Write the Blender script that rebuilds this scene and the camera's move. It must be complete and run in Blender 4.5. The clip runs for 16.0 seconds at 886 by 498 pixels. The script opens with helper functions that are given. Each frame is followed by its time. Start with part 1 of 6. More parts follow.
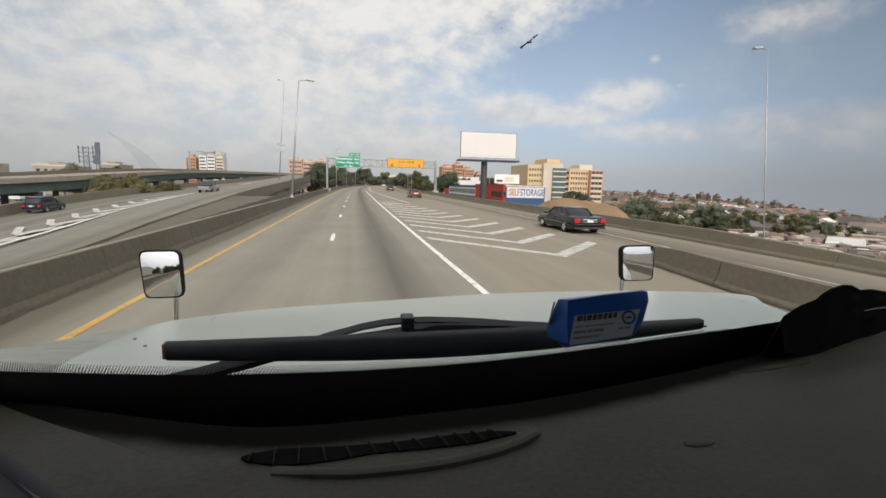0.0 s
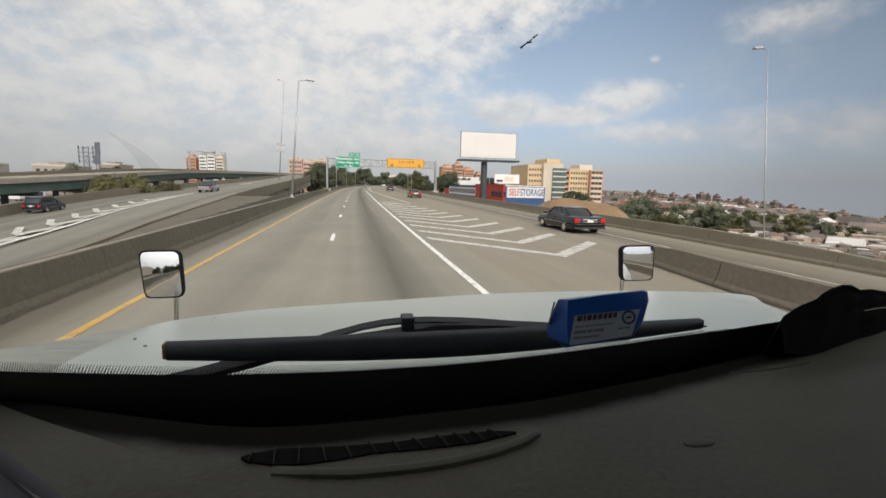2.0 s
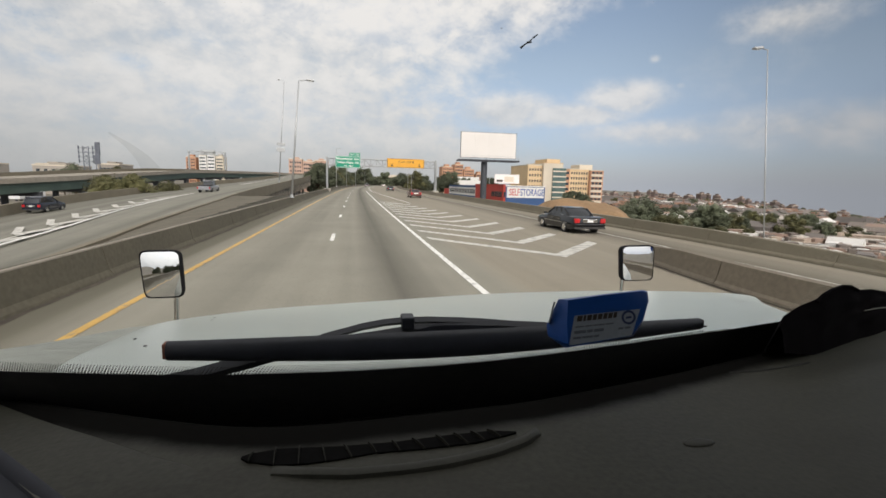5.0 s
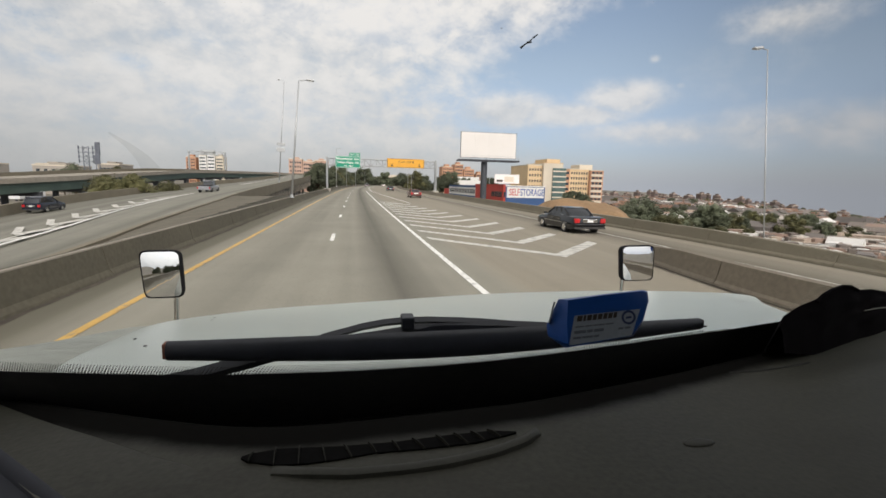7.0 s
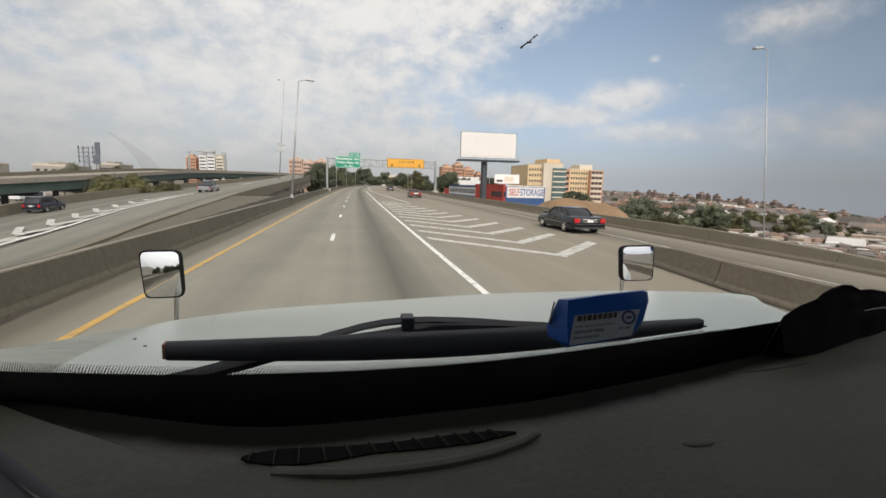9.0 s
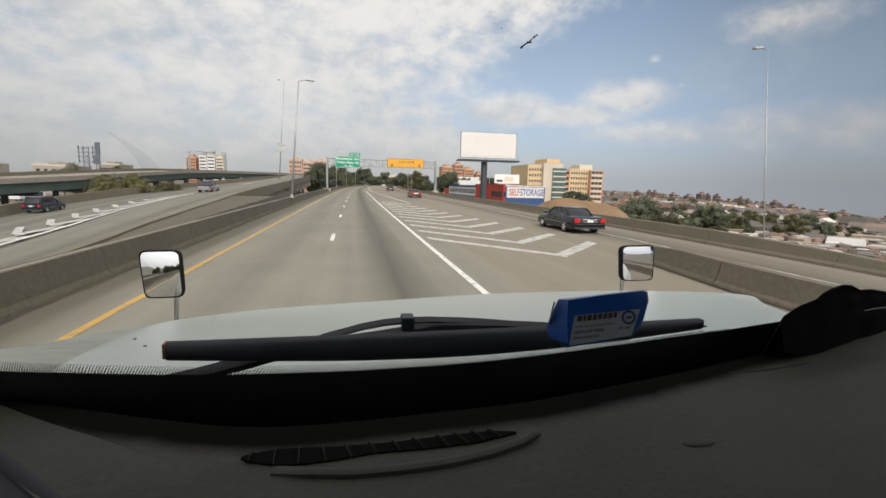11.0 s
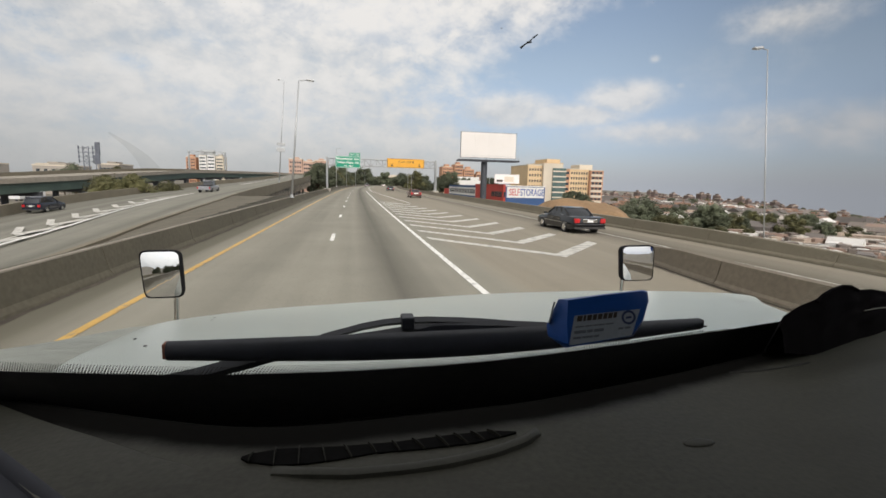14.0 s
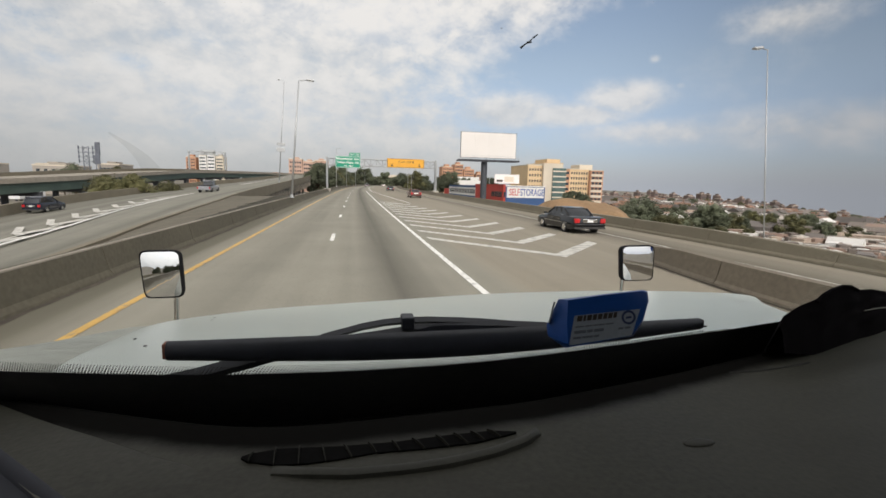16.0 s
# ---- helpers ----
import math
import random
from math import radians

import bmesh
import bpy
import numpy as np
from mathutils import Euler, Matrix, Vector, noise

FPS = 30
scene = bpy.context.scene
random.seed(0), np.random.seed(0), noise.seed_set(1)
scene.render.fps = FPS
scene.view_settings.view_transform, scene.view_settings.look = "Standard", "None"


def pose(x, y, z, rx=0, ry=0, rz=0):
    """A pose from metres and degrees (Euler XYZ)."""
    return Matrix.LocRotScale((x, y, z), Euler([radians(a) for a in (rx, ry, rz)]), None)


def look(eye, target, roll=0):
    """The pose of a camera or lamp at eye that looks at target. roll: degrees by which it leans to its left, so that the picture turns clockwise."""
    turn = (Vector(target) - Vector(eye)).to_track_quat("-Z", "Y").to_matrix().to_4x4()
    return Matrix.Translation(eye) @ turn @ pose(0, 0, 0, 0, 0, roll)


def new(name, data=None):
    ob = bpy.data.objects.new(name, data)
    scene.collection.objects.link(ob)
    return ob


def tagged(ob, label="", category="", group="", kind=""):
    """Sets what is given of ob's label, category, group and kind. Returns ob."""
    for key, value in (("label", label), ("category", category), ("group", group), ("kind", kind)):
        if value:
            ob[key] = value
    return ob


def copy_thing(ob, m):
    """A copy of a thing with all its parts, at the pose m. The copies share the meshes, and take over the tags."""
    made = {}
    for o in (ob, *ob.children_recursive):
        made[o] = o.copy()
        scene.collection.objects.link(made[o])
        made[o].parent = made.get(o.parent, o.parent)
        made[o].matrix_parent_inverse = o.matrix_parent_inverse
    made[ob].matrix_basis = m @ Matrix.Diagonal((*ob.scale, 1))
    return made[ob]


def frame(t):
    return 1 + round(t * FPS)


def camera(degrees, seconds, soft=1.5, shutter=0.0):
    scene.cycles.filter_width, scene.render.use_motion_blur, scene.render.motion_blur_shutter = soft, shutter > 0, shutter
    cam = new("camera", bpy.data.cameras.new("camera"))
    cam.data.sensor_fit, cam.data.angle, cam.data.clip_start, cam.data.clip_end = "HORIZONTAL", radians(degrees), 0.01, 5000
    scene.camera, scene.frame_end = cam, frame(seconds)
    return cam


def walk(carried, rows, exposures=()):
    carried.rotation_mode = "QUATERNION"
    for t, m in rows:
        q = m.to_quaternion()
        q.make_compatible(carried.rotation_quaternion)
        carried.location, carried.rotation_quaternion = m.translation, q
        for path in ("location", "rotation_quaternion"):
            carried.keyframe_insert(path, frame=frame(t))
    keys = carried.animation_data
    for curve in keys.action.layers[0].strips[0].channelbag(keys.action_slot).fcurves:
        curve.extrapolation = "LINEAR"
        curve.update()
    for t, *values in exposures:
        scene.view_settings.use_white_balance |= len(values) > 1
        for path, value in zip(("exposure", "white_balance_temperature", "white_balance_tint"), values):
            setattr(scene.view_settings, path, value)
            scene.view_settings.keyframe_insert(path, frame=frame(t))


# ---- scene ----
# ---------------------------------------------------------------- camera
cam = camera(90.0, 16.0, soft=1.6)
EYE = (0.0, 0.0, 2.42)
# fixed in the cab of the lorry, turned to the right of the road and a little down
AIM = Matrix.Translation(EYE) @ pose(0, 0, 0, 90 - 8.32, 0, -11.84) @ pose(0, 0, 0, 0, 0, 1.5)
walk(cam, [(0.0, AIM), (8.0, AIM), (16.0, AIM)], exposures=[(0.0, -0.12), (16.0, -0.12)])

# ---------------------------------------------------------------- world and sun
SUN_EL, SUN_AZ = 36.0, 170.0     # degrees; azimuth clockwise from +y


def make_world():
    """Hazy blue sky with a sheet of fair-weather cloud on the left and loose heaps in the clear part, laid out by azimuth and height in degrees."""
    w = bpy.data.worlds.new("sky")
    w.use_nodes = True
    nt = w.node_tree
    nt.nodes.clear()
    N, L = nt.nodes.new, nt.links.new

    def M(op, *args, clamp=False):
        n = N("ShaderNodeMath")
        n.operation, n.use_clamp = op, clamp
        for i, v in enumerate(args):
            if isinstance(v, (int, float)):
                n.inputs[i].default_value = v
            else:
                L(v, n.inputs[i])
        return n.outputs[0]

    def ramp(value, lo, hi, to_lo=0.0, to_hi=1.0):
        n = N("ShaderNodeMapRange")
        n.interpolation_type = "SMOOTHSTEP"
        L(value, n.inputs["Value"])
        for key, v in (("From Min", lo), ("From Max", hi), ("To Min", to_lo), ("To Max", to_hi)):
            n.inputs[key].default_value = v
        return n.outputs[0]

    def mixed(fac, a_, b_, blend="MIX"):
        n = N("ShaderNodeMix")
        n.data_type, n.blend_type = "RGBA", blend
        for key, v in (("Factor", fac), ("A", a_), ("B", b_)):
            if isinstance(v, (int, float, tuple)):
                n.inputs[key].default_value = v
            else:
                L(v, n.inputs[key])
        return n.outputs["Result"]

    out, bg = N("ShaderNodeOutputWorld"), N("ShaderNodeBackground")
    sky = N("ShaderNodeTexSky")
    sky.sky_type, sky.sun_disc = "NISHITA", False
    sky.sun_elevation, sky.sun_rotation = radians(SUN_EL), radians(SUN_AZ)
    sky.air_density, sky.dust_density, sky.ozone_density = 1.0, 1.2, 2.0
    tc, sep = N("ShaderNodeTexCoord"), N("ShaderNodeSeparateXYZ")
    L(tc.outputs["Generated"], sep.inputs[0])
    dx, dy, dz = sep.outputs
    azim = M("MULTIPLY", M("ARCTAN2", dx, dy), 57.2958)
    elev = M("MULTIPLY", M("ARCSINE", M("MINIMUM", M("MAXIMUM", dz, -1.0), 1.0)), 57.2958)

    def cloud_noise(size, squash, seed, detail, rough, warp=0.0):
        n, v = N("ShaderNodeTexNoise"), N("ShaderNodeCombineXYZ")
        L(M("DIVIDE", azim, size), v.inputs[0]), L(M("DIVIDE", elev, size * squash), v.inputs[1])
        v.inputs[2].default_value = seed
        n.inputs["Scale"].default_value, n.inputs["Detail"].default_value, n.inputs["Roughness"].default_value = 1.0, detail, rough
        n.inputs["Distortion"].default_value = warp
        L(v.outputs[0], n.inputs["Vector"])
        return n.outputs["Fac"]

    broad, heap, fine = cloud_noise(16.0, 0.45, 3.7, 3.0, 0.5), cloud_noise(5.2, 0.62, 8.1, 5.0, 0.56, 0.25), cloud_noise(1.9, 0.75, 1.3, 5.0, 0.6)
    # the sheet ends towards the right along a slanting, ragged edge
    over, under = M("MAXIMUM", M("SUBTRACT", elev, 12.0), 0.0), M("MAXIMUM", M("SUBTRACT", 12.0, elev), 0.0)
    edge = M("ADD", M("ADD", M("MULTIPLY", M("MULTIPLY", over, over), 0.22), M("MULTIPLY", under, 0.7)), 14.0)
    inside = M("ADD", M("SUBTRACT", edge, azim), M("MULTIPLY", M("SUBTRACT", heap, 0.5), 26.0))
    inside = M("ADD", inside, M("MULTIPLY", M("SUBTRACT", fine, 0.5), 8.0))
    cover = ramp(inside, -7.0, 11.0, 0.0, 1.0)
    behind = ramp(M("ABSOLUTE", azim), 66.0, 100.0, 0.0, 0.8)
    cover = M("MAXIMUM", cover, behind)

    def blob(a0, e0, ra, re, weight):
        p, q = M("DIVIDE", M("SUBTRACT", azim, a0), ra), M("DIVIDE", M("SUBTRACT", elev, e0), re)
        g = M("POWER", 2.718, M("MULTIPLY", M("ADD", M("MULTIPLY", p, p), M("MULTIPLY", q, q)), -1.0))
        return M("MULTIPLY", g, weight)

    heaps = None
    for row in ((32.8, 10.3, 5.4, 2.2, 1.35), (27.0, 8.6, 9.0, 1.7, 1.25), (19.0, 9.0, 8.0, 2.6, 1.25), (47.5, 16.6, 6.5, 2.3, 1.0), (45.0, 16.0, 2.0, 1.0, 0.6), (35.8, 14.2, 0.8, 0.6, 0.75), (38.6, 11.3, 0.9, 0.5, 0.6), (51.0, 6.4, 14.0, 3.0, 1.0), (36.0, 6.4, 12.0, 1.9, 0.95), (53.0, 20.0, 7.0, 3.0, 0.9), (43.0, 12.0, 12.0, 6.0, 0.42)):
        g = blob(*row)
        heaps = g if heaps is None else M("MAXIMUM", heaps, g)
    lumps = M("ADD", M("MULTIPLY", M("SUBTRACT", heap, 0.5), 1.5), M("MULTIPLY", M("SUBTRACT", fine, 0.5), 1.3))
    heaps = ramp(M("ADD", heaps, M("MULTIPLY", lumps, M("ADD", M("MULTIPLY", heaps, 0.55), 0.10))), 0.24, 1.20)
    # thin places in the sheet, where blue shows
    gaps = None
    for row in ((-32.0, 13.6, 4.0, 1.5, 0.6), (-22.5, 11.4, 2.0, 0.9, 0.5), (-29.0, 10.5, 2.0, 0.8, 0.35), (-17.0, 14.5, 3.0, 0.8, 0.3), (8.0, 16.5, 6.0, 0.8, 0.2)):
        g = blob(*row)
        gaps = g if gaps is None else M("ADD", gaps, g)
    thin = ramp(M("ADD", M("MULTIPLY", heap, 0.8), M("MULTIPLY", fine, 0.35)), 0.38, 0.66, 0.74, 1.0)
    cover = M("MULTIPLY", cover, M("SUBTRACT", thin, M("MULTIPLY", gaps, ramp(fine, 0.3, 0.62, 1.2, 0.4)), clamp=True))
    cloud = M("MAXIMUM", cover, M("MULTIPLY", heaps, 0.93))
    # bright billows, greyer thick parts; brightest high up where the sheet is thin
    lit = M("ADD", M("MULTIPLY", heap, 0.66), M("ADD", M("MULTIPLY", fine, 0.36), M("MULTIPLY", broad, 0.34)))
    lit = M("ADD", lit, M("ADD", blob(1.0, 20.0, 14.0, 4.5, 0.26), M("ADD", blob(11.0, 18.3, 3.0, 1.0, 0.08), blob(33.5, 10.8, 4.5, 1.6, 0.16))))
    shade = ramp(lit, 0.42, 0.88)
    white = mixed(shade, (6.7, 6.72, 6.80, 1), (10.6, 10.0, 9.45, 1))
    blue = mixed(1.0, sky.outputs[0], mixed(ramp(elev, 3.0, 15.0), (1.36, 1.38, 1.62, 1), (1.86, 1.58, 1.38, 1)), "MULTIPLY")
    body = mixed(M("MULTIPLY", cloud, 0.90), blue, white)
    # haze towards the horizon
    haze = M("MULTIPLY", M("POWER", 2.718, M("MULTIPLY", M("MAXIMUM", dz, 0.0), -6.8)), 0.96)
    tone = mixed(ramp(azim, 5.0, 40.0), (5.05, 5.10, 5.18, 1), (4.75, 4.95, 5.50, 1))
    body = mixed(haze, body, tone)
    # duller away from the middle of the sky ahead, brighter round the veiled sun
    side = M("MULTIPLY", ramp(azim, 28.0, 58.0, 1.0, 0.72), ramp(azim, -36.0, -14.0, 0.88, 1.0))
    side = M("MAXIMUM", side, ramp(M("ABSOLUTE", azim), 70.0, 110.0, 0.0, 1.0))
    a_, e_ = radians(SUN_AZ), radians(SUN_EL)
    dot = N("ShaderNodeVectorMath")
    dot.operation = "DOT_PRODUCT"
    dot.inputs[1].default_value = (math.sin(a_) * math.cos(e_), math.cos(a_) * math.cos(e_), math.sin(e_))
    L(tc.outputs["Generated"], dot.inputs[0])
    glow = M("MULTIPLY_ADD", M("POWER", M("MAXIMUM", dot.outputs["Value"], 0.0), 4.0), 2.9, 1.0)
    bright = N("ShaderNodeVectorMath")
    bright.operation = "SCALE"
    L(body, bright.inputs[0]), L(M("MULTIPLY", glow, side), bright.inputs["Scale"])
    L(bright.outputs[0], bg.inputs["Color"])
    bg.inputs["Strength"].default_value = 0.10
    L(bg.outputs[0], out.inputs[0])
    scene.world = w


make_world()
sun_data = bpy.data.lights.new("sun", "SUN")
sun_data.energy, sun_data.angle, sun_data.color = 0.72, radians(5.0), (1.0, 0.88, 0.72)
sun = new("sun", sun_data)
az, el = radians(SUN_AZ), radians(SUN_EL)
sun.matrix_basis = look((0, 0, 60), (-math.sin(az) * math.cos(el) * 10, -math.cos(az) * math.cos(el) * 10, 60 - math.sin(el) * 10))

# ---------------------------------------------------------------- materials


def mat(name, col, rough=0.7, metal=0.0, vary=0.25, scale=1.0, fine=14.0, bump=0.15, depth=0.01, tint=None, spec=0.5, per_object=0.0):
    """A surface with variation at two scales and a fine relief, in metres."""
    m = bpy.data.materials.new(name)
    m.use_nodes = True
    nt = m.node_tree
    N, L = nt.nodes.new, nt.links.new
    b = nt.nodes["Principled BSDF"]
    tc = N("ShaderNodeTexCoord")
    n1, n2 = N("ShaderNodeTexNoise"), N("ShaderNodeTexNoise")
    for n, s, d in ((n1, scale, 5.0), (n2, scale * fine, 3.0)):
        n.inputs["Scale"].default_value, n.inputs["Detail"].default_value = s, d
        L(tc.outputs["Object"], n.inputs["Vector"])
    add = N("ShaderNodeMath")
    add.operation = "MULTIPLY_ADD"
    add.inputs[1].default_value, add.inputs[2].default_value = 0.45, 0.0
    L(n2.outputs["Fac"], add.inputs[0])
    add2 = N("ShaderNodeMath")
    add2.operation = "MULTIPLY_ADD"
    add2.inputs[1].default_value = 0.55
    L(n1.outputs["Fac"], add2.inputs[0]), L(add.outputs[0], add2.inputs[2])
    mr = N("ShaderNodeMapRange")
    mr.inputs["From Min"].default_value, mr.inputs["From Max"].default_value = 0.3, 0.7
    L(add2.outputs[0], mr.inputs["Value"])
    mix = N("ShaderNodeMix")
    mix.data_type = "RGBA"
    lo = [c * (1 - vary) for c in col]
    hi = [min(1.0, c * (1 + vary)) for c in (tint or col)]
    mix.inputs["A"].default_value, mix.inputs["B"].default_value = (*lo, 1), (*hi, 1)
    L(mr.outputs[0], mix.inputs["Factor"])
    last = mix.outputs["Result"]
    if per_object:
        oi, hsv, r2 = N("ShaderNodeObjectInfo"), N("ShaderNodeHueSaturation"), N("ShaderNodeMapRange")
        L(oi.outputs["Random"], r2.inputs["Value"])
        r2.inputs["To Min"].default_value, r2.inputs["To Max"].default_value = 1 - per_object, 1 + per_object
        L(r2.outputs[0], hsv.inputs["Value"]), L(last, hsv.inputs["Color"])
        last = hsv.outputs[0]
    L(last, b.inputs["Base Color"])
    b.inputs["Metallic"].default_value = metal
    b.inputs["Specular IOR Level"].default_value = spec
    rr = N("ShaderNodeMapRange")
    rr.inputs["To Min"].default_value, rr.inputs["To Max"].default_value = max(0.02, rough - 0.08), min(1, rough + 0.08)
    L(n1.outputs["Fac"], rr.inputs["Value"]), L(rr.outputs[0], b.inputs["Roughness"])
    if bump:
        bp = N("ShaderNodeBump")
        bp.inputs["Strength"].default_value, bp.inputs["Distance"].default_value = bump, depth
        L(n2.outputs["Fac"], bp.inputs["Height"]), L(bp.outputs[0], b.inputs["Normal"])
    return m


def glass_mat(name, tint=(0.9, 0.95, 0.95), gloss=0.04):
    """Thin clear pane: lets the light straight through, with a faint gloss."""
    m = bpy.data.materials.new(name)
    m.use_nodes = True
    nt = m.node_tree
    nt.nodes.clear()
    N, L = nt.nodes.new, nt.links.new
    out, mixs, tr, gl, fr = N("ShaderNodeOutputMaterial"), N("ShaderNodeMixShader"), N("ShaderNodeBsdfTransparent"), N("ShaderNodeBsdfGlossy"), N("ShaderNodeFresnel")
    tr.inputs[0].default_value = (*tint, 1)
    gl.inputs["Roughness"].default_value = 0.02
    fr.inputs["IOR"].default_value = 1.2
    mul = N("ShaderNodeMath")
    mul.operation, mul.inputs[1].default_value = "MULTIPLY", gloss
    L(fr.outputs[0], mul.inputs[0])
    L(mul.outputs[0], mixs.inputs[0]), L(tr.outputs[0], mixs.inputs[1]), L(gl.outputs[0], mixs.inputs[2]), L(mixs.outputs[0], out.inputs[0])
    return m


def road_mat(name, base, shoulder, bands, lo, hi, near=None):
    """Worn asphalt; u runs across in metres, v along. bands: oil-dark strips (u, half width, depth); paler grit outside
    lo..hi; near replaces it below lo with a tone darkened for lens falloff.
    """
    m = mat(name, base, 0.9, vary=0.13, scale=0.35, fine=60, bump=0.3, depth=0.006, spec=0.15)
    nt = m.node_tree
    N, L = nt.nodes.new, nt.links.new
    b = nt.nodes["Principled BSDF"]
    src = b.inputs["Base Color"].links[0].from_socket
    uv, sep = N("ShaderNodeUVMap"), N("ShaderNodeSeparateXYZ")
    uv.uv_map = "UVMap"
    L(uv.outputs[0], sep.inputs[0])
    stretch = N("ShaderNodeMapping")
    stretch.inputs["Scale"].default_value = (1.3, 0.035, 1)
    L(uv.outputs[0], stretch.inputs[0])
    ns = N("ShaderNodeTexNoise")
    ns.inputs["Scale"].default_value, ns.inputs["Detail"].default_value = 1.0, 5.0
    L(stretch.outputs[0], ns.inputs["Vector"])

    def M(op, a, c, clamp=False):
        n = N("ShaderNodeMath")
        n.operation, n.use_clamp = op, clamp
        for i, v in enumerate((a, c)):
            if isinstance(v, (int, float)):
                n.inputs[i].default_value = v
            else:
                L(v, n.inputs[i])
        return n.outputs[0]

    wob = M("ADD", sep.outputs[0], M("MULTIPLY", M("SUBTRACT", ns.outputs["Fac"], 0.5), 0.7))
    dark = None
    for u, half, depth in bands:
        d = M("DIVIDE", M("ABSOLUTE", M("SUBTRACT", wob, u), 0), half)
        g = M("MULTIPLY", M("SUBTRACT", 1.0, d, True), depth)
        dark = g if dark is None else M("ADD", dark, g)
    dark = M("MULTIPLY", dark, M("ADD", ns.outputs["Fac"], 0.45))
    keep = M("SUBTRACT", 1.0, dark, True)
    # long streaks of tyre wear
    streak = M("ADD", M("MULTIPLY", ns.outputs["Fac"], 0.45), 0.78)
    keep = M("MULTIPLY", keep, streak)
    for side, tone in ((M("MULTIPLY", M("SUBTRACT", lo, wob), 1.4, True), near or shoulder), (M("MULTIPLY", M("SUBTRACT", wob, hi), 1.4, True), shoulder)):
        mx = N("ShaderNodeMix")
        mx.data_type = "RGBA"
        L(M("MULTIPLY", side, 0.85), mx.inputs["Factor"]), L(src, mx.inputs["A"])
        mx.inputs["B"].default_value = (*tone, 1)
        src = mx.outputs["Result"]
    mul = N("ShaderNodeMix")
    mul.data_type, mul.blend_type = "RGBA", "MULTIPLY"
    mul.inputs["Factor"].default_value = 1.0
    cmb = N("ShaderNodeCombineColor")
    for i in range(3):
        L(keep, cmb.inputs[i])
    L(mx.outputs["Result"], mul.inputs["A"]), L(cmb.outputs[0], mul.inputs["B"])
    L(mul.outputs["Result"], b.inputs["Base Color"])
    return m


def paint_mat(name, col, wear=0.45, scale=5.0):
    """Worn road paint: the asphalt shows through in flecks."""
    m = mat(name, col, 0.6, vary=0.12, scale=1.5, fine=20, bump=0.1)
    nt = m.node_tree
    N, L = nt.nodes.new, nt.links.new
    b = nt.nodes["Principled BSDF"]
    src = b.inputs["Base Color"].links[0].from_socket
    tc, n = N("ShaderNodeTexCoord"), N("ShaderNodeTexNoise")
    n.inputs["Scale"].default_value, n.inputs["Detail"].default_value = scale, 6.0
    L(tc.outputs["Object"], n.inputs["Vector"])
    mr = N("ShaderNodeMapRange")
    mr.inputs["From Min"].default_value, mr.inputs["From Max"].default_value = wear + 0.12, wear - 0.05
    mr.inputs["To Min"].default_value, mr.inputs["To Max"].default_value = 0.0, 0.75
    L(n.outputs["Fac"], mr.inputs["Value"])
    mx = N("ShaderNodeMix")
    mx.data_type = "RGBA"
    L(mr.outputs[0], mx.inputs["Factor"]), L(src, mx.inputs["A"])
    mx.inputs["B"].default_value = (0.2, 0.19, 0.17, 1)
    L(mx.outputs["Result"], b.inputs["Base Color"])
    return m


# last tone: dark left shoulder, with the dimming at the lens's side painted in
ASPHALT = road_mat("worn asphalt", (0.254, 0.242, 0.199), (0.268, 0.239, 0.187), ((1.15, 1.0, 0.5), (-2.5, 0.9, 0.14), (13.7, 2.2, 0.42)), -4.3, 3.6, (0.125, 0.118, 0.088))
ASPHALT_L = road_mat("pale asphalt", (0.220, 0.213, 0.178), (0.160, 0.155, 0.127), ((-3.6, 0.9, 0.3), (-12.5, 1.6, 0.3)), -14.0, 40.0)
PAINT_W = paint_mat("white road paint", (0.80, 0.79, 0.74), 0.36)
PAINT_OLD = paint_mat("worn white road paint", (0.58, 0.56, 0.50), 0.40, 3.0)
PAINT_Y = paint_mat("yellow road paint", (0.55, 0.34, 0.085), 0.35)
CONCRETE = mat("barrier concrete", (0.168, 0.146, 0.103), 0.9, vary=0.14, scale=0.35, fine=26, bump=0.16, tint=(0.193, 0.169, 0.121))
HOUSING = mat("matt mirror housing", (0.008, 0.008, 0.009), 0.75, vary=0.2, scale=8, fine=8, bump=0.05, depth=0.002, spec=0.12)
# darker copy for the left barrier: stains, plus lens falloff put into the colour
CONCRETE_L = mat("stained barrier concrete darkened for lens falloff", (0.082, 0.073, 0.050), 0.92, vary=0.22, scale=0.35, fine=26, bump=0.18, tint=(0.102, 0.091, 0.063))
CONCRETE_G = mat("brown barrier concrete", (0.154, 0.129, 0.094), 0.92, vary=0.2, scale=0.3, fine=30, bump=0.16, tint=(0.182, 0.153, 0.113))
SLOPE_FILL = mat("brown slope fill", (0.118, 0.104, 0.074), 0.95, vary=0.3, scale=0.5, fine=14, bump=0.5)
WEEDS = mat("dark dry weeds", (0.040, 0.036, 0.024), 0.95, vary=0.5, scale=2.0, fine=12, bump=0.6)
GRIT = mat("dark road grit", (0.075, 0.062, 0.047), 0.95, vary=0.45, scale=1.5, fine=20, bump=0.6)
CONCRETE_TOP = mat("pale concrete", (0.40, 0.37, 0.31), 0.9, vary=0.2, scale=1.4, fine=16, bump=0.3)
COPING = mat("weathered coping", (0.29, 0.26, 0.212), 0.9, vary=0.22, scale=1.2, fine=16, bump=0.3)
CONCRETE_D = mat("dark concrete", (0.10, 0.092, 0.08), 0.95, vary=0.35, scale=0.5, fine=16, bump=0.3)
GALV = mat("galvanised steel", (0.42, 0.43, 0.43), 0.5, 0.55, vary=0.18, scale=2.5, fine=18, bump=0.08)
